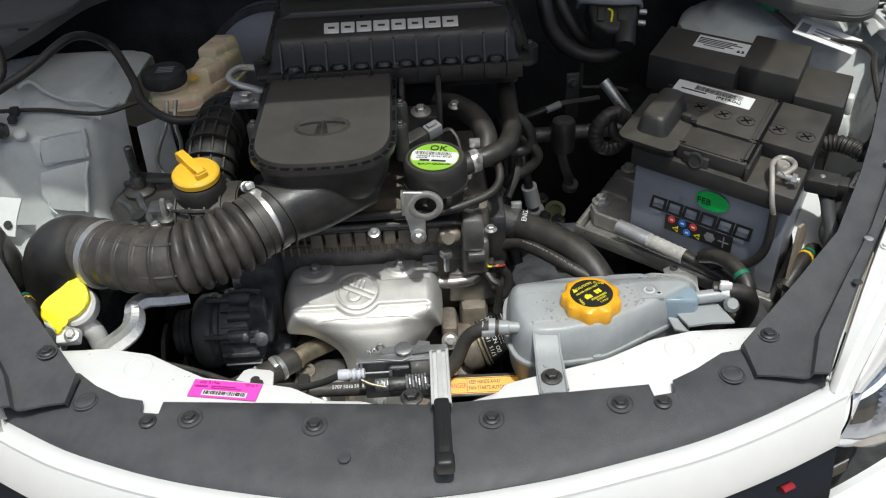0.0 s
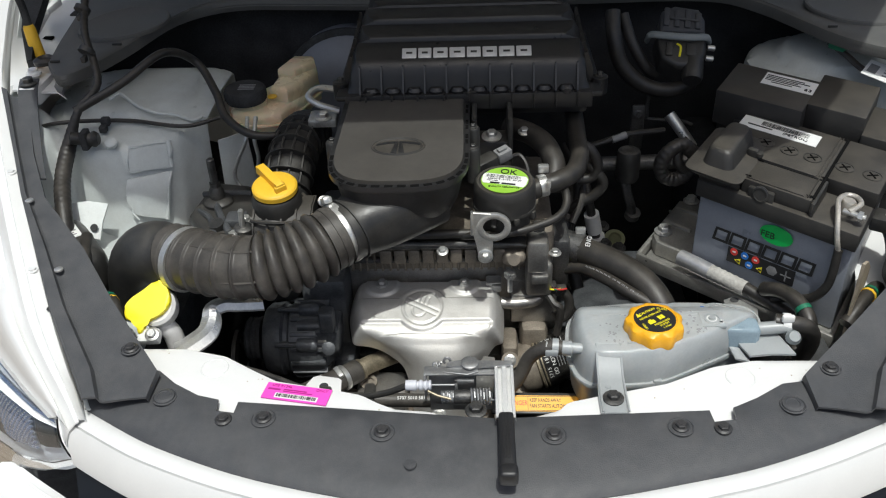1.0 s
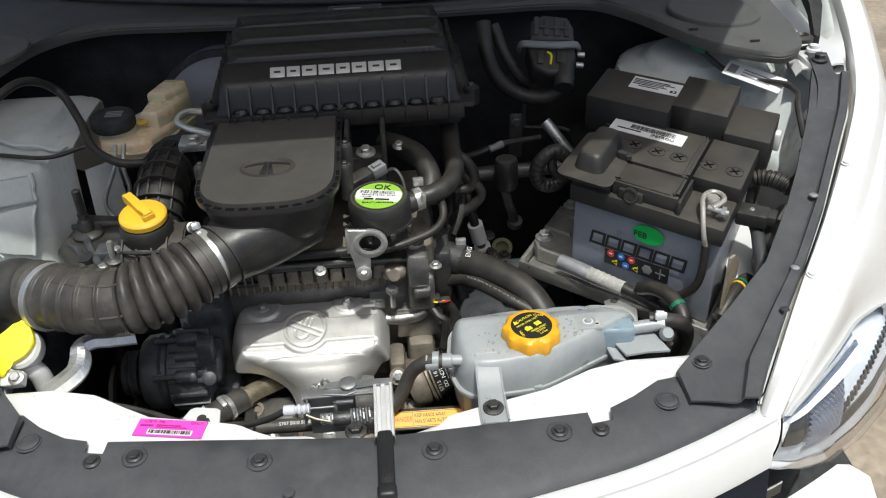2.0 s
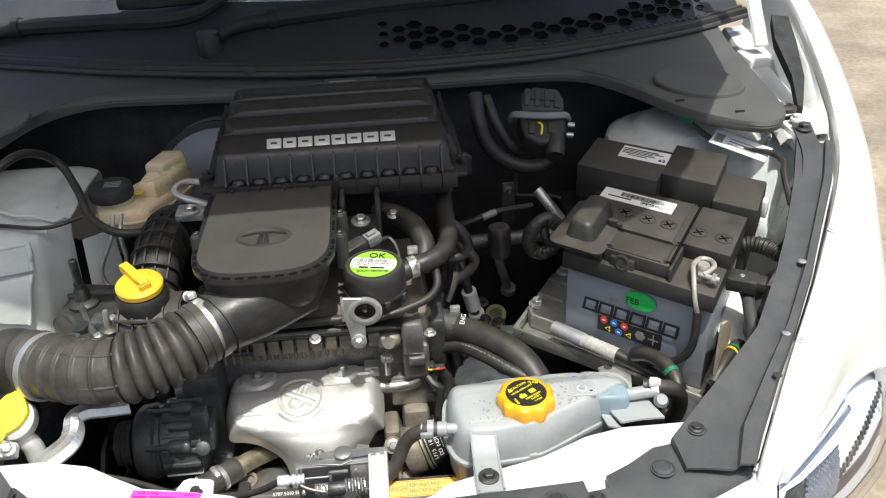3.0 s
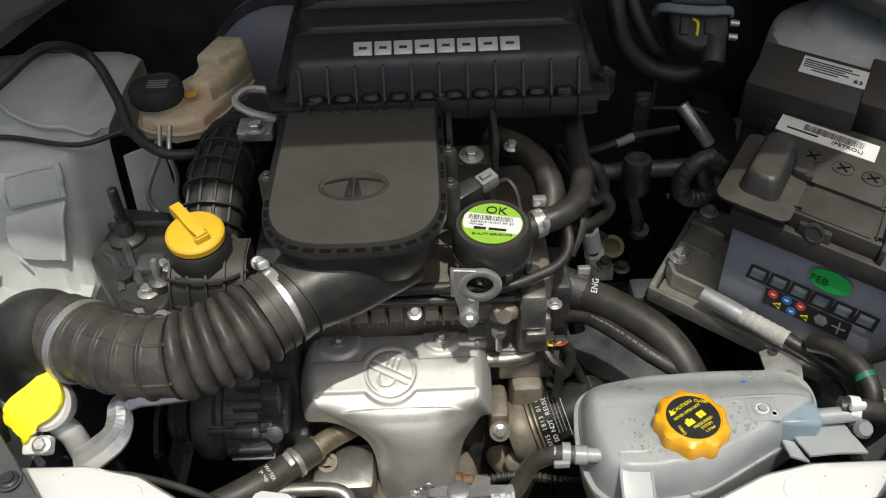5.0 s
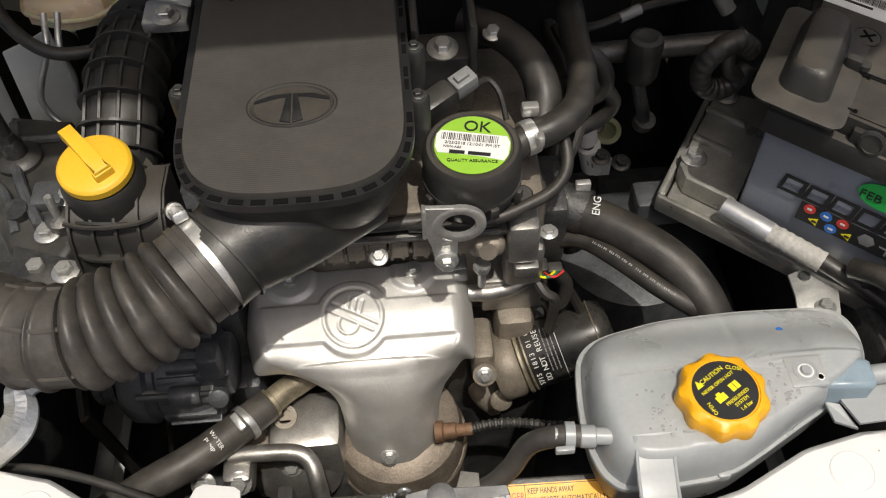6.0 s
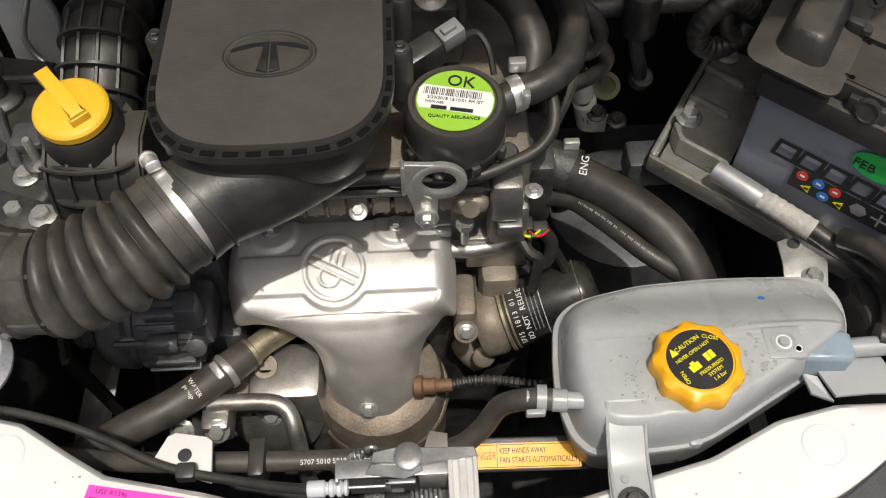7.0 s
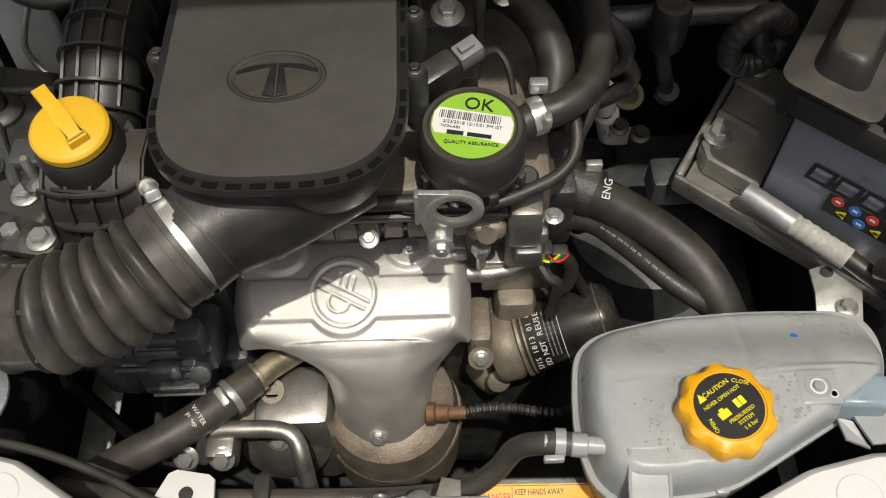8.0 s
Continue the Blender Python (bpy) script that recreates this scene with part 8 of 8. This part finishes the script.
prop = thing("bonnet_prop", (-0.705, 1.30, 1.06), "dark bonnet prop rod in a yellow grommet", "prop rod")
part("grommet", lathe([(0.018, 0), (0.018, 0.008), (0.012, 0.012), (0.010, 0.06), (0.008, 0.066)], (-0.752, 1.380, 1.046), (-0.08, 0.10, 1), 20), YELLOW, prop, "yellow plastic grommet")
part("rod", tube([(-0.757, 1.387, 1.108), (-0.763, 1.395, 1.15), (-0.76, 1.37, 1.25), (-0.64, 1.22, 1.56)], 0.007, 8, 6), BLACK, prop)
tag = thing("tagged_lead", (0.64, 1.29, 1.0), "white printed tag on a black lead with a green plug", "wire")
TM = plane_at((0.679, 1.268, 1.030), (0.060, -0.070, 0), (-0.3, -0.45, 0.85))
tg = part("tag", moved(box(-0.050, 0.050, -0.015, 0.015, -0.0006, 0.0006, 0), TM), PAPER, tag)
bars([(-0.045, -0.03, -0.008, 0.008), (-0.02, 0.03, 0.004, 0.006), (-0.02, 0.035, -0.001, 0.001), (-0.02, 0.03, -0.007, -0.005)], TM @ Matrix.Translation((0, 0, 0.0008)), GREYPLAST, tg)
part("lead", tube([(0.60, 1.36, 1.055), (0.62, 1.33, 1.045), (0.645, 1.305, 1.028), (0.679, 1.268, 1.024), (0.715, 1.230, 1.030), (0.722, 1.195, 1.028), (0.710, 1.165, 1.022), (0.706, 1.12, 0.99)], 0.005, 8, 6), RUBBER, tag)
part("plug", moved(box(-0.014, 0.014, -0.007, 0.007, -0.006, 0.006, 0.002), plane_at((0.61, 1.345, 1.055), (0.5, -0.6, 0), (0, 0, 1))), GREENWIRE, tag, "green plug")

# ---- tank return hose and right side clutter ----
rh = hose("return_hose", [(0.395, 0.842, 0.883), (0.415, 0.837, 0.883), (0.435, 0.838, 0.876), (0.448, 0.845, 0.855), (0.45, 0.855, 0.82), (0.44, 0.87, 0.77)], 0.0115, "black return hose on the coolant tank outlet")
part("clip", join(lathe([(0.0122, -0.005), (0.0132, -0.005), (0.0132, 0.005), (0.0122, 0.005)], (0.408, 0.839, 0.883), (1, -0.2, 0), 20), box(0.398, 0.414, 0.828, 0.834, 0.892, 0.902, 0.002)), PAPER, rh)
part("cap", lathe([(0.009, 0), (0.010, 0.004), (0.007, 0.01)], (0.412, 0.820, 0.874), (0, -0.6, 0.8)), BLUEGREY, rh, "pale grey plug")


# ---- wipers and cowl grille ----
def cowl_z(y_from_seal):
    return 1.0835 + 0.5 * y_from_seal


for pts, blade in (([(-0.258, 1.755, 1.128), (-0.205, 1.778, 1.150), (-0.126, 1.784, 1.160), (0.12, 1.802, 1.172), (0.352, 1.818, 1.182), (0.62, 1.90, 1.20)], [(0.02, 1.862, 1.195), (0.30, 1.872, 1.200), (0.70, 1.93, 1.215)]), ([(-0.79, 1.872, 1.105), (-0.745, 1.90, 1.130), (-0.684, 1.905, 1.142), (-0.50, 1.865, 1.152), (-0.313, 1.828, 1.162), (-0.225, 1.872, 1.194), (-0.16, 1.93, 1.225)], [(-0.46, 1.893, 1.183), (-0.36, 1.880, 1.186), (-0.05, 1.905, 1.20)])):
    wiper = thing("windscreen_wiper", pts[0], "black wiper arm lying along the windscreen base", "wiper", "wipers")
    part("pivot", lathe([(0.026, -0.03), (0.026, 0.012), (0.022, 0.020), (0.01, 0.023)], pts[0], n=24), PLASTIC, wiper)
    part("arm_root", tube(pts[:3], lambda f: 0.016 + 0.002 * f, 12, 8, squash=0.9), WIPER, wiper)
    part("arm", tube(pts[2:], lambda f: 0.0175 - 0.008 * smooth01(0.45, 1.0, f), 8, 6, squash=1.0), WIPER, wiper)
    part("arm_joint", lathe([(0.016, -0.010), (0.021, -0.008), (0.021, 0.008), (0.016, 0.010)], pts[2], tuple(Vector(pts[3]) - Vector(pts[2])), 14), WIPER, wiper)
    part("blade", tube(blade, 0.010, 8, 6, squash=1.4), BLACK, wiper)

hexm = bmesh.new()
ringo = [Vector((math.cos(math.pi / 3 * k), math.sin(math.pi / 3 * k), 0)) for k in range(6)]
top_o = [hexm.verts.new(v * 0.0175 + Vector((0, 0, 0.004))) for v in ringo]
top_i = [hexm.verts.new(v * 0.0162 + Vector((0, 0, 0.004))) for v in ringo]
low_o = [hexm.verts.new(v * 0.0180) for v in ringo]
low_i = [hexm.verts.new(v * 0.0158 + Vector((0, 0, 0.0012))) for v in ringo]
for k in range(6):
    q = (k + 1) % 6
    hexm.faces.new((top_o[k], top_o[q], top_i[q], top_i[k]))
    hexm.faces.new((low_o[k], low_o[q], top_o[q], top_o[k]))
    # cell walls and bottom carry the shade of an opening as black
    hexm.faces.new((top_i[k], top_i[q], low_i[q], low_i[k])).material_index = 1
hexm.faces.new(low_i).material_index = 1
hex_me, hex_c = mesh_of("grille_cell", hexm, [COWL, HOLE_SHADE], smooth=False)
slope = Matrix.Rotation(math.atan(0.5), 4, "X")
for i in range(23):
    x = 0.098 + 0.0325 * i
    for j in range(4):
        d = 0.044 + 0.027 * j + (0.0135 if i % 2 else 0) + 0.012 * max(0.0, 1 - i / 3)
        top = lerp([(0.09, 0.112), (0.16, 0.104), (0.30, 0.078), (0.50, 0.076), (0.65, 0.090), (0.76, 0.100), (0.83, 0.080)], x)
        if d > top:
            continue
        size = 0.62 if i == 0 or i > 20 else (0.85 if i == 1 else 1.0)
        yy = lerp(SEAL, x) + d
        ob = new("grille_cell", hex_me)
        place(ob, cowl, Vector((x, yy, cowl_z(d) + 0.001)))
        ob.rotation_euler = slope.to_euler()
        ob.scale = (1.02 * size, 0.80 * size, 1)


# ---- left inner wing details ----
def lip_on(name, pts, r):
    part(name, tube(pts, r, 8, 5), INNER, car)


lip_on("pocket_lip", [(-0.541, 1.172, 0.982), (-0.515, 1.183, 0.983), (-0.487, 1.198, 0.979)], 0.0022)
lip_on("pocket_lip", [(-0.487, 1.198, 0.981), (-0.484, 1.190, 0.966), (-0.487, 1.189, 0.955), (-0.485, 1.184, 0.941)], 0.0042)
lip_on("pocket_lip", [(-0.485, 1.184, 0.940), (-0.518, 1.165, 0.946), (-0.542, 1.156, 0.947), (-0.546, 1.160, 0.960), (-0.541, 1.172, 0.982)], 0.0018)
part("pressed_pocket", sheet([[(-0.540, 1.168, 0.981), (-0.515, 1.178, 0.982), (-0.488, 1.193, 0.978)], [(-0.543, 1.160, 0.966), (-0.517, 1.170, 0.967), (-0.488, 1.186, 0.962)], [(-0.541, 1.154, 0.949), (-0.518, 1.162, 0.948), (-0.488, 1.180, 0.943)]], 0.002, (0, 1, 0)), INNER, car, "pressed pocket on the strut tower")
part("pressed_pocket", sheet([[(-0.549, 1.150, 0.936), (-0.518, 1.162, 0.937), (-0.487, 1.181, 0.934)], [(-0.551, 1.142, 0.925), (-0.520, 1.150, 0.925), (-0.489, 1.166, 0.920)], [(-0.553, 1.138, 0.905), (-0.522, 1.144, 0.902), (-0.492, 1.158, 0.895)], [(-0.546, 1.136, 0.880), (-0.524, 1.140, 0.872), (-0.498, 1.150, 0.862)]], 0.002, (0, 1, 0)), INNER, car, "pressed pocket on the strut tower")
lip_on("pocket_lip", [(-0.487, 1.181, 0.933), (-0.490, 1.166, 0.918), (-0.493, 1.158, 0.893), (-0.499, 1.150, 0.862)], 0.0030)
lip_on("pocket_lip", [(-0.553, 1.142, 0.913), (-0.546, 1.139, 0.894), (-0.548, 1.136, 0.884), (-0.538, 1.132, 0.872)], 0.0016)
part("seam_sealer", tube([(-0.600, 1.275, 1.020), (-0.585, 1.290, 1.023), (-0.550, 1.262, 1.014), (-0.516, 1.250, 1.006), (-0.485, 1.252, 1.001), (-0.458, 1.248, 0.992), (-0.445, 1.262, 0.992)], 0.003, 8, 6), INNER, car, "raised sealer bead")
part("stud_clip", lathe([(0.010, 0), (0.010, 0.006), (0.006, 0.009)], (-0.566, 1.168, 0.992), (0.05, -0.5, 0.85), 16), INNER, car)
part("apron_bracket", sheet([[(-0.628, 1.100, 0.925), (-0.600, 1.108, 0.924), (-0.572, 1.112, 0.916)], [(-0.630, 1.080, 0.905), (-0.603, 1.086, 0.904), (-0.578, 1.090, 0.896)], [(-0.622, 1.060, 0.885), (-0.598, 1.066, 0.884), (-0.580, 1.070, 0.876)]], 0.003, (0, 0.4, -0.9)), INNER, car, "small painted apron bracket")
# opening painted as a black disc on the bracket
part("bracket_hole", lathe([(0.006, 0), (0.006, 0.001)], (-0.588, 1.078, 0.8935), (0, -0.6, 0.8), 14), BLACK, car)
plug = thing("harness_plug", (-0.60, 1.165, 1.0), "black plug on the taped wing harness", "connector")
part("plug", join(tube([(-0.622, 1.152, 1.012), (-0.604, 1.160, 1.006), (-0.590, 1.163, 1.004)], 0.010, 12, 4), lathe([(0.012, 0), (0.013, 0.004), (0.009, 0.010)], (-0.592, 1.163, 1.004), (1, 0.1, 0), 16)), PLASTIC, plug)
part("strap", box(-0.607, -0.596, 1.148, 1.172, 0.990, 1.020, 0.003), BLACK, plug)
cc2 = thing("cable_clip", (-0.585, 1.22, 1.005), "black cable clip on the strut tower", "clip")
part("clip", join(box(-0.597, -0.583, 1.212, 1.226, 1.000, 1.014, 0.003), box(-0.597, -0.585, 1.200, 1.214, 0.994, 1.006, 0.003)), BLACK, cc2)
for k, (x, y, z) in enumerate(((-0.612, 1.268, 1.108), (-0.636, 1.345, 1.150))):
    tie = thing("cable_clip", (x, y, z), "black cable clip on the wing harness", "clip")
    part("band", lathe([(0.011, -0.004), (0.013, -0.004), (0.013, 0.004), (0.011, 0.004)], (x, y, z), (0.3, 0.7, 0.6), 18), PLASTIC, tie)
    part("tail", box(x - 0.004, x + 0.004, y - 0.022, y - 0.008, z - 0.012, z - 0.002, 0.002), PLASTIC, tie)
for s, at, label in ((-1, (-0.600, 1.015, 0.885), "black rounded lamp cover with a white label under the wing trim"), (1, (0.662, 1.020, 0.872), "black rounded lamp cover with a white label under the wing trim")):
    lc = thing("lamp_back_cover", at, label, "cover", "lamp back covers")
    M = Matrix.Translation(at) @ Matrix.Rotation(radians(-38 * s), 4, "Z")
    part("shell", moved(box(-0.038, 0.038, -0.075, 0.07, -0.05, 0.035, 0.028, 5), M), PLASTIC, lc)
    part("label", moved(box(-0.014, 0.014, -0.025, 0.024, 0.0352, 0.0358, 0), M @ Matrix.Translation((-0.006 * s, 0.012, 0))), PAPER, lc, "white printed label")
    bars([(-0.010, 0.010, 0.004, 0.020), (-0.010, 0.010, -0.006, -0.003), (-0.010, 0.006, -0.012, -0.010), (-0.010, 0.008, -0.018, -0.016)], M @ Matrix.Translation((-0.006 * s, 0.012, 0.036)), GREYPLAST, lc)
hose("lamp_cable", [(-0.572, 1.02, 0.915), (-0.560, 0.98, 0.915), (-0.545, 0.94, 0.91), (-0.525, 0.90, 0.89), (-0.51, 0.88, 0.85)], 0.009, "black sleeved lamp cable under the wing trim", RUBBER, "cable")
taped = thing("taped_loom", (-0.505, 0.885, 0.9), "wire loom end bound with green and yellow tape", "wire")
part("loom", tube([(-0.518, 0.915, 0.875), (-0.500, 0.895, 0.892), (-0.485, 0.875, 0.890), (-0.480, 0.86, 0.86)], 0.010, 10, 6), RUBBER, taped)
for k, m in enumerate((GREENWIRE, YELLOW)):
    part("tape", tube([(-0.502 + 0.006 * k, 0.897 - 0.007 * k, 0.893), (-0.499 + 0.006 * k, 0.893 - 0.007 * k, 0.893)], 0.0108, 10, 2), m, taped)
for off in (0.0, 0.014):
    hose("brake_pipe", [(-0.372 + off, 1.27, 0.985), (-0.372 + off, 1.24, 0.960), (-0.39 + 2.4 * off, 1.24, 0.925), (-0.402 + 2.8 * off, 1.24, 0.895), (-0.395 + 2.5 * off, 1.235, 0.872), (-0.37 + off, 1.22, 0.855)], 0.0035, "bare steel brake pipe beside the strut tower", STEEL, "pipe")
part("wing_web", sheet([[(-0.425, 1.255, 0.95), (-0.405, 1.270, 0.95), (-0.385, 1.29, 0.95)], [(-0.425, 1.245, 0.87), (-0.40, 1.260, 0.87), (-0.378, 1.28, 0.865)], [(-0.425, 1.235, 0.76), (-0.395, 1.25, 0.76), (-0.372, 1.27, 0.76)]], 0.003, (0, 1, 0)), INNER, car, "painted web beside the tower")

# ---- right wing clutter ----
hose("corrugated_sleeve", [(0.615, 1.105, 0.930), (0.643, 1.094, 0.938), (0.660, 1.075, 0.940), (0.672, 1.058, 0.938), (0.690, 1.070, 0.950), (0.708, 1.10, 0.965), (0.722, 1.135, 0.980), (0.735, 1.165, 0.99)], lambda f: 0.0125 + 0.0012 * math.sin(f * 190) * (f < 0.45) - 0.003 * smooth01(0.5, 0.6, f), "black corrugated cable sleeve beside the battery", RUBBER, "cable", sub=24)
con = thing("cable_connector", (0.59, 1.01, 0.925), "black square connector beside the battery", "connector")
part("housing", moved(join(box(-0.022, 0.022, -0.018, 0.018, -0.012, 0.010, 0.004), box(0.016, 0.034, -0.012, 0.016, -0.008, 0.008, 0.003)), Matrix.Translation((0.594, 1.012, 0.925)) @ Matrix.Rotation(radians(-30), 4, "Z")), PLASTIC, con)
part("rivet", lathe([(0.004, 0), (0.003, 0.0015)], (0.592, 1.012, 0.935), n=12), STEEL, con)
hose("lamp_cable", [(0.604, 1.025, 0.905), (0.600, 1.000, 0.902), (0.594, 0.975, 0.895), (0.588, 0.945, 0.885), (0.580, 0.92, 0.86)], 0.0095, "grey sleeved lamp cable beside the battery", COVER, "cable")
part("apron_panel", sheet([[(0.575, 1.065, 0.86), (0.640, 1.10, 0.86), (0.71, 1.12, 0.87)], [(0.565, 1.00, 0.835), (0.625, 1.02, 0.835), (0.70, 1.04, 0.84)], [(0.545, 0.945, 0.82), (0.60, 0.95, 0.82), (0.66, 0.96, 0.82)]], 0.003), WHITE, car, "white apron panel with stains")
loom2 = thing("taped_loom", (0.555, 0.945, 0.84), "wire loom end bound with green and yellow tape", "wire")
part("loom", tube([(0.520, 0.905, 0.825), (0.540, 0.925, 0.838), (0.562, 0.948, 0.843), (0.584, 0.970, 0.838), (0.592, 0.965, 0.81)], 0.0105, 10, 8), RUBBER, loom2)
for k, m in enumerate((YELLOW, GREENWIRE)):
    part("tape", tube([(0.560 + 0.006 * k, 0.946 + 0.006 * k, 0.843), (0.563 + 0.006 * k, 0.949 + 0.006 * k, 0.843)], 0.0114, 10, 2), m, loom2)
gl = thing("taped_loom", (0.45, 0.92, 0.84), "black cable bound with green tape by the battery", "wire")
part("loom", tube([(0.425, 0.975, 0.835), (0.440, 0.950, 0.850), (0.455, 0.92, 0.852), (0.462, 0.89, 0.84), (0.455, 0.875, 0.81)], 0.011, 10, 8), RUBBER, gl)
part("tape", tube([(0.4575, 0.911, 0.8505), (0.459, 0.905, 0.8485)], 0.0118, 12, 3), GREENWIRE, gl, "green tape")

plate = thing("bracket_plate", (0.40, 0.97, 0.79), "bare steel bracket plate with a round hole", "bracket")
part("plate", sheet([[(0.378, 0.998, 0.798), (0.402, 1.004, 0.802), (0.425, 1.008, 0.800)], [(0.376, 0.970, 0.800), (0.398, 0.972, 0.804), (0.422, 0.975, 0.800)], [(0.374, 0.942, 0.790), (0.394, 0.938, 0.792), (0.415, 0.934, 0.790)]], 0.003), STEEL, plate)
# black disc on the plate in place of a shaded opening
part("hole", lathe([(0.006, 0), (0.005, 0.0008)], (0.392, 0.992, 0.8025), n=18), BLACK, plate)
bolt(plate, (0.402, 0.955, 0.798), r=0.007)

# ---- small marks ----
for s in (0.0, 1.0):
    part("badge", moved(prism([(0, -0.006), (0.026, -0.006), (0.034, 0.006), (0.008, 0.006)], 0, 0.002), plane_at((0.455 + 0.040 * s, 0.628 + 0.022 * s, 0.748), (1, 0.45, 0), (0.35, -0.8, 0.5))), REDINK if s == 0 else CHROME, car, "plain badge block")
vl = thing("housing_label", (0.02, 1.45, 1.10), "small label dimmed to grey under the cowl", "label")
# paper is coloured grey for the shade below the cowl
part("paper", moved(box(-0.045, 0.045, -0.012, 0.012, -0.0006, 0.0004, 0), plane_at((0.03, 1.432, 1.128), (1, 0, 0), (0, -0.5, 0.86))), COVER, vl)
bars([(-0.038, 0.01, 0.003, 0.006), (-0.038, 0.03, -0.003, -0.001), (-0.038, 0.02, -0.008, -0.006)], plane_at((0.03, 1.432, 1.1286), (1, 0, 0), (0, -0.5, 0.86)), GREYPLAST, vl)

# ---- scuttle ends and bonnet hinges ----
for sgn, key in ((-1, "left"), (1, "right")):
    inner = [(1.255, 0.66), (1.29, 0.685), (1.41, 0.705), (1.64, 0.75), (1.95, 0.80)] if sgn < 0 else [(1.255, 0.745), (1.29, 0.752), (1.53, 0.815), (1.84, 0.88), (1.95, 0.90)]
    rows = []
    for k in range(30):
        y = 1.262 + 0.66 * k / 29
        out = abs(lerp([(p[1], p[0]) for p in FENDER[key]], y)) - 0.008
        oz = lerp([(p[1], p[2]) for p in FENDER[key]], y) - 0.012
        a = lerp(inner, y)
        w = out - a
        rows.append([(sgn * (a + w * u), y, z) for u, z in ((0, 1.030), (0.12, 1.041), (0.55, 1.042), (0.78, 1.046), (0.92, 1.046 + 0.5 * max(0, oz - 1.046)), (1.0, oz))])
    part("gutter", sheet(rows, 0.003), WHITE, car, "white painted bonnet gutter beside the cowl")
    part("gutter_slot", box(sgn * 0.79 - 0.009, sgn * 0.79 + 0.009, 1.498, 1.512, 1.0405, 1.0455, 0.001), HOLE_SHADE, car)
    gx, gy = (-0.722, 1.318) if sgn < 0 else (0.80, 1.335)
    part("buffer", lathe([(0.014, 0), (0.015, 0.003), (0.009, 0.006), (0.005, 0.004)], (gx, gy, 1.0415), n=20), RUBBER, car)
    part("hinge_arm", tube([(sgn * 0.875, 1.66, 1.075), (sgn * 0.872, 1.70, 1.130), (sgn * 0.868, 1.75, 1.185), (sgn * 0.84, 1.84, 1.245)], 0.016, 10, 8, squash=0.6), WHITE, bonnet, "white painted hinge arm")
    part("hinge_plate", box(sgn * 0.862 - 0.024, sgn * 0.862 + 0.024, 1.62, 1.70, 1.030, 1.058, 0.006), WHITE, car, "white hinge bracket")

# ---- marks on the painted panels ----
for bx, by in ((-0.329, 0.780), (0.331, 0.755)):
    part("pressed_boss", lathe([(0.0182, -0.0006), (0.0178, 0.0004), (0.0170, 0.0008), (0.0164, 0.0003), (0.012, 0.0004), (0.004, 0.0005)], (bx, by, 0.8672), n=40), WHITE, car)
rs = random.Random(21)
for k in range(26):
    fx = rs.uniform(-0.42, 0.42)
    fy = lerp(SLAM_REAR, fx) - rs.uniform(0.012, 0.035)
    part("grit_speck", lathe([(rs.uniform(0.0004, 0.0013), 0), (0.0002, 0.0005)], (fx, fy, 0.8671), n=7), WORN, car)
for x, y, z in ((0.762, 1.045, 0.990), (0.640, 0.860, 0.920), (-0.612, 0.905, 0.936), (-0.700, 1.08, 0.99)):
    sgn = 1 if x > 0 else -1
    key = "right" if sgn > 0 else "left"
    sx = lerp([(p[1], p[0]) for p in FENDER[key]], y)
    sz = lerp([(p[1], p[2]) for p in FENDER[key]], y)
    part("wing_bolt", lathe([(0.0075, 0), (0.0075, 0.002), (0.005, 0.0025), (0.005, 0.005)], (sx + sgn * 0.010, y, sz + 0.001), n=14), WHITE, car)
for sgn, at in ((1, (0.595, 0.868)), (1, (0.665, 0.985)), (-1, (-0.560, 0.900)), (-1, (-0.640, 1.02))):
    part("trim_screw", lathe([(0.006, 0), (0.006, 0.002), (0.003, 0.003)], (at[0], at[1], slope_z(at[1]) + 0.007), n=14), STEEL, trim)
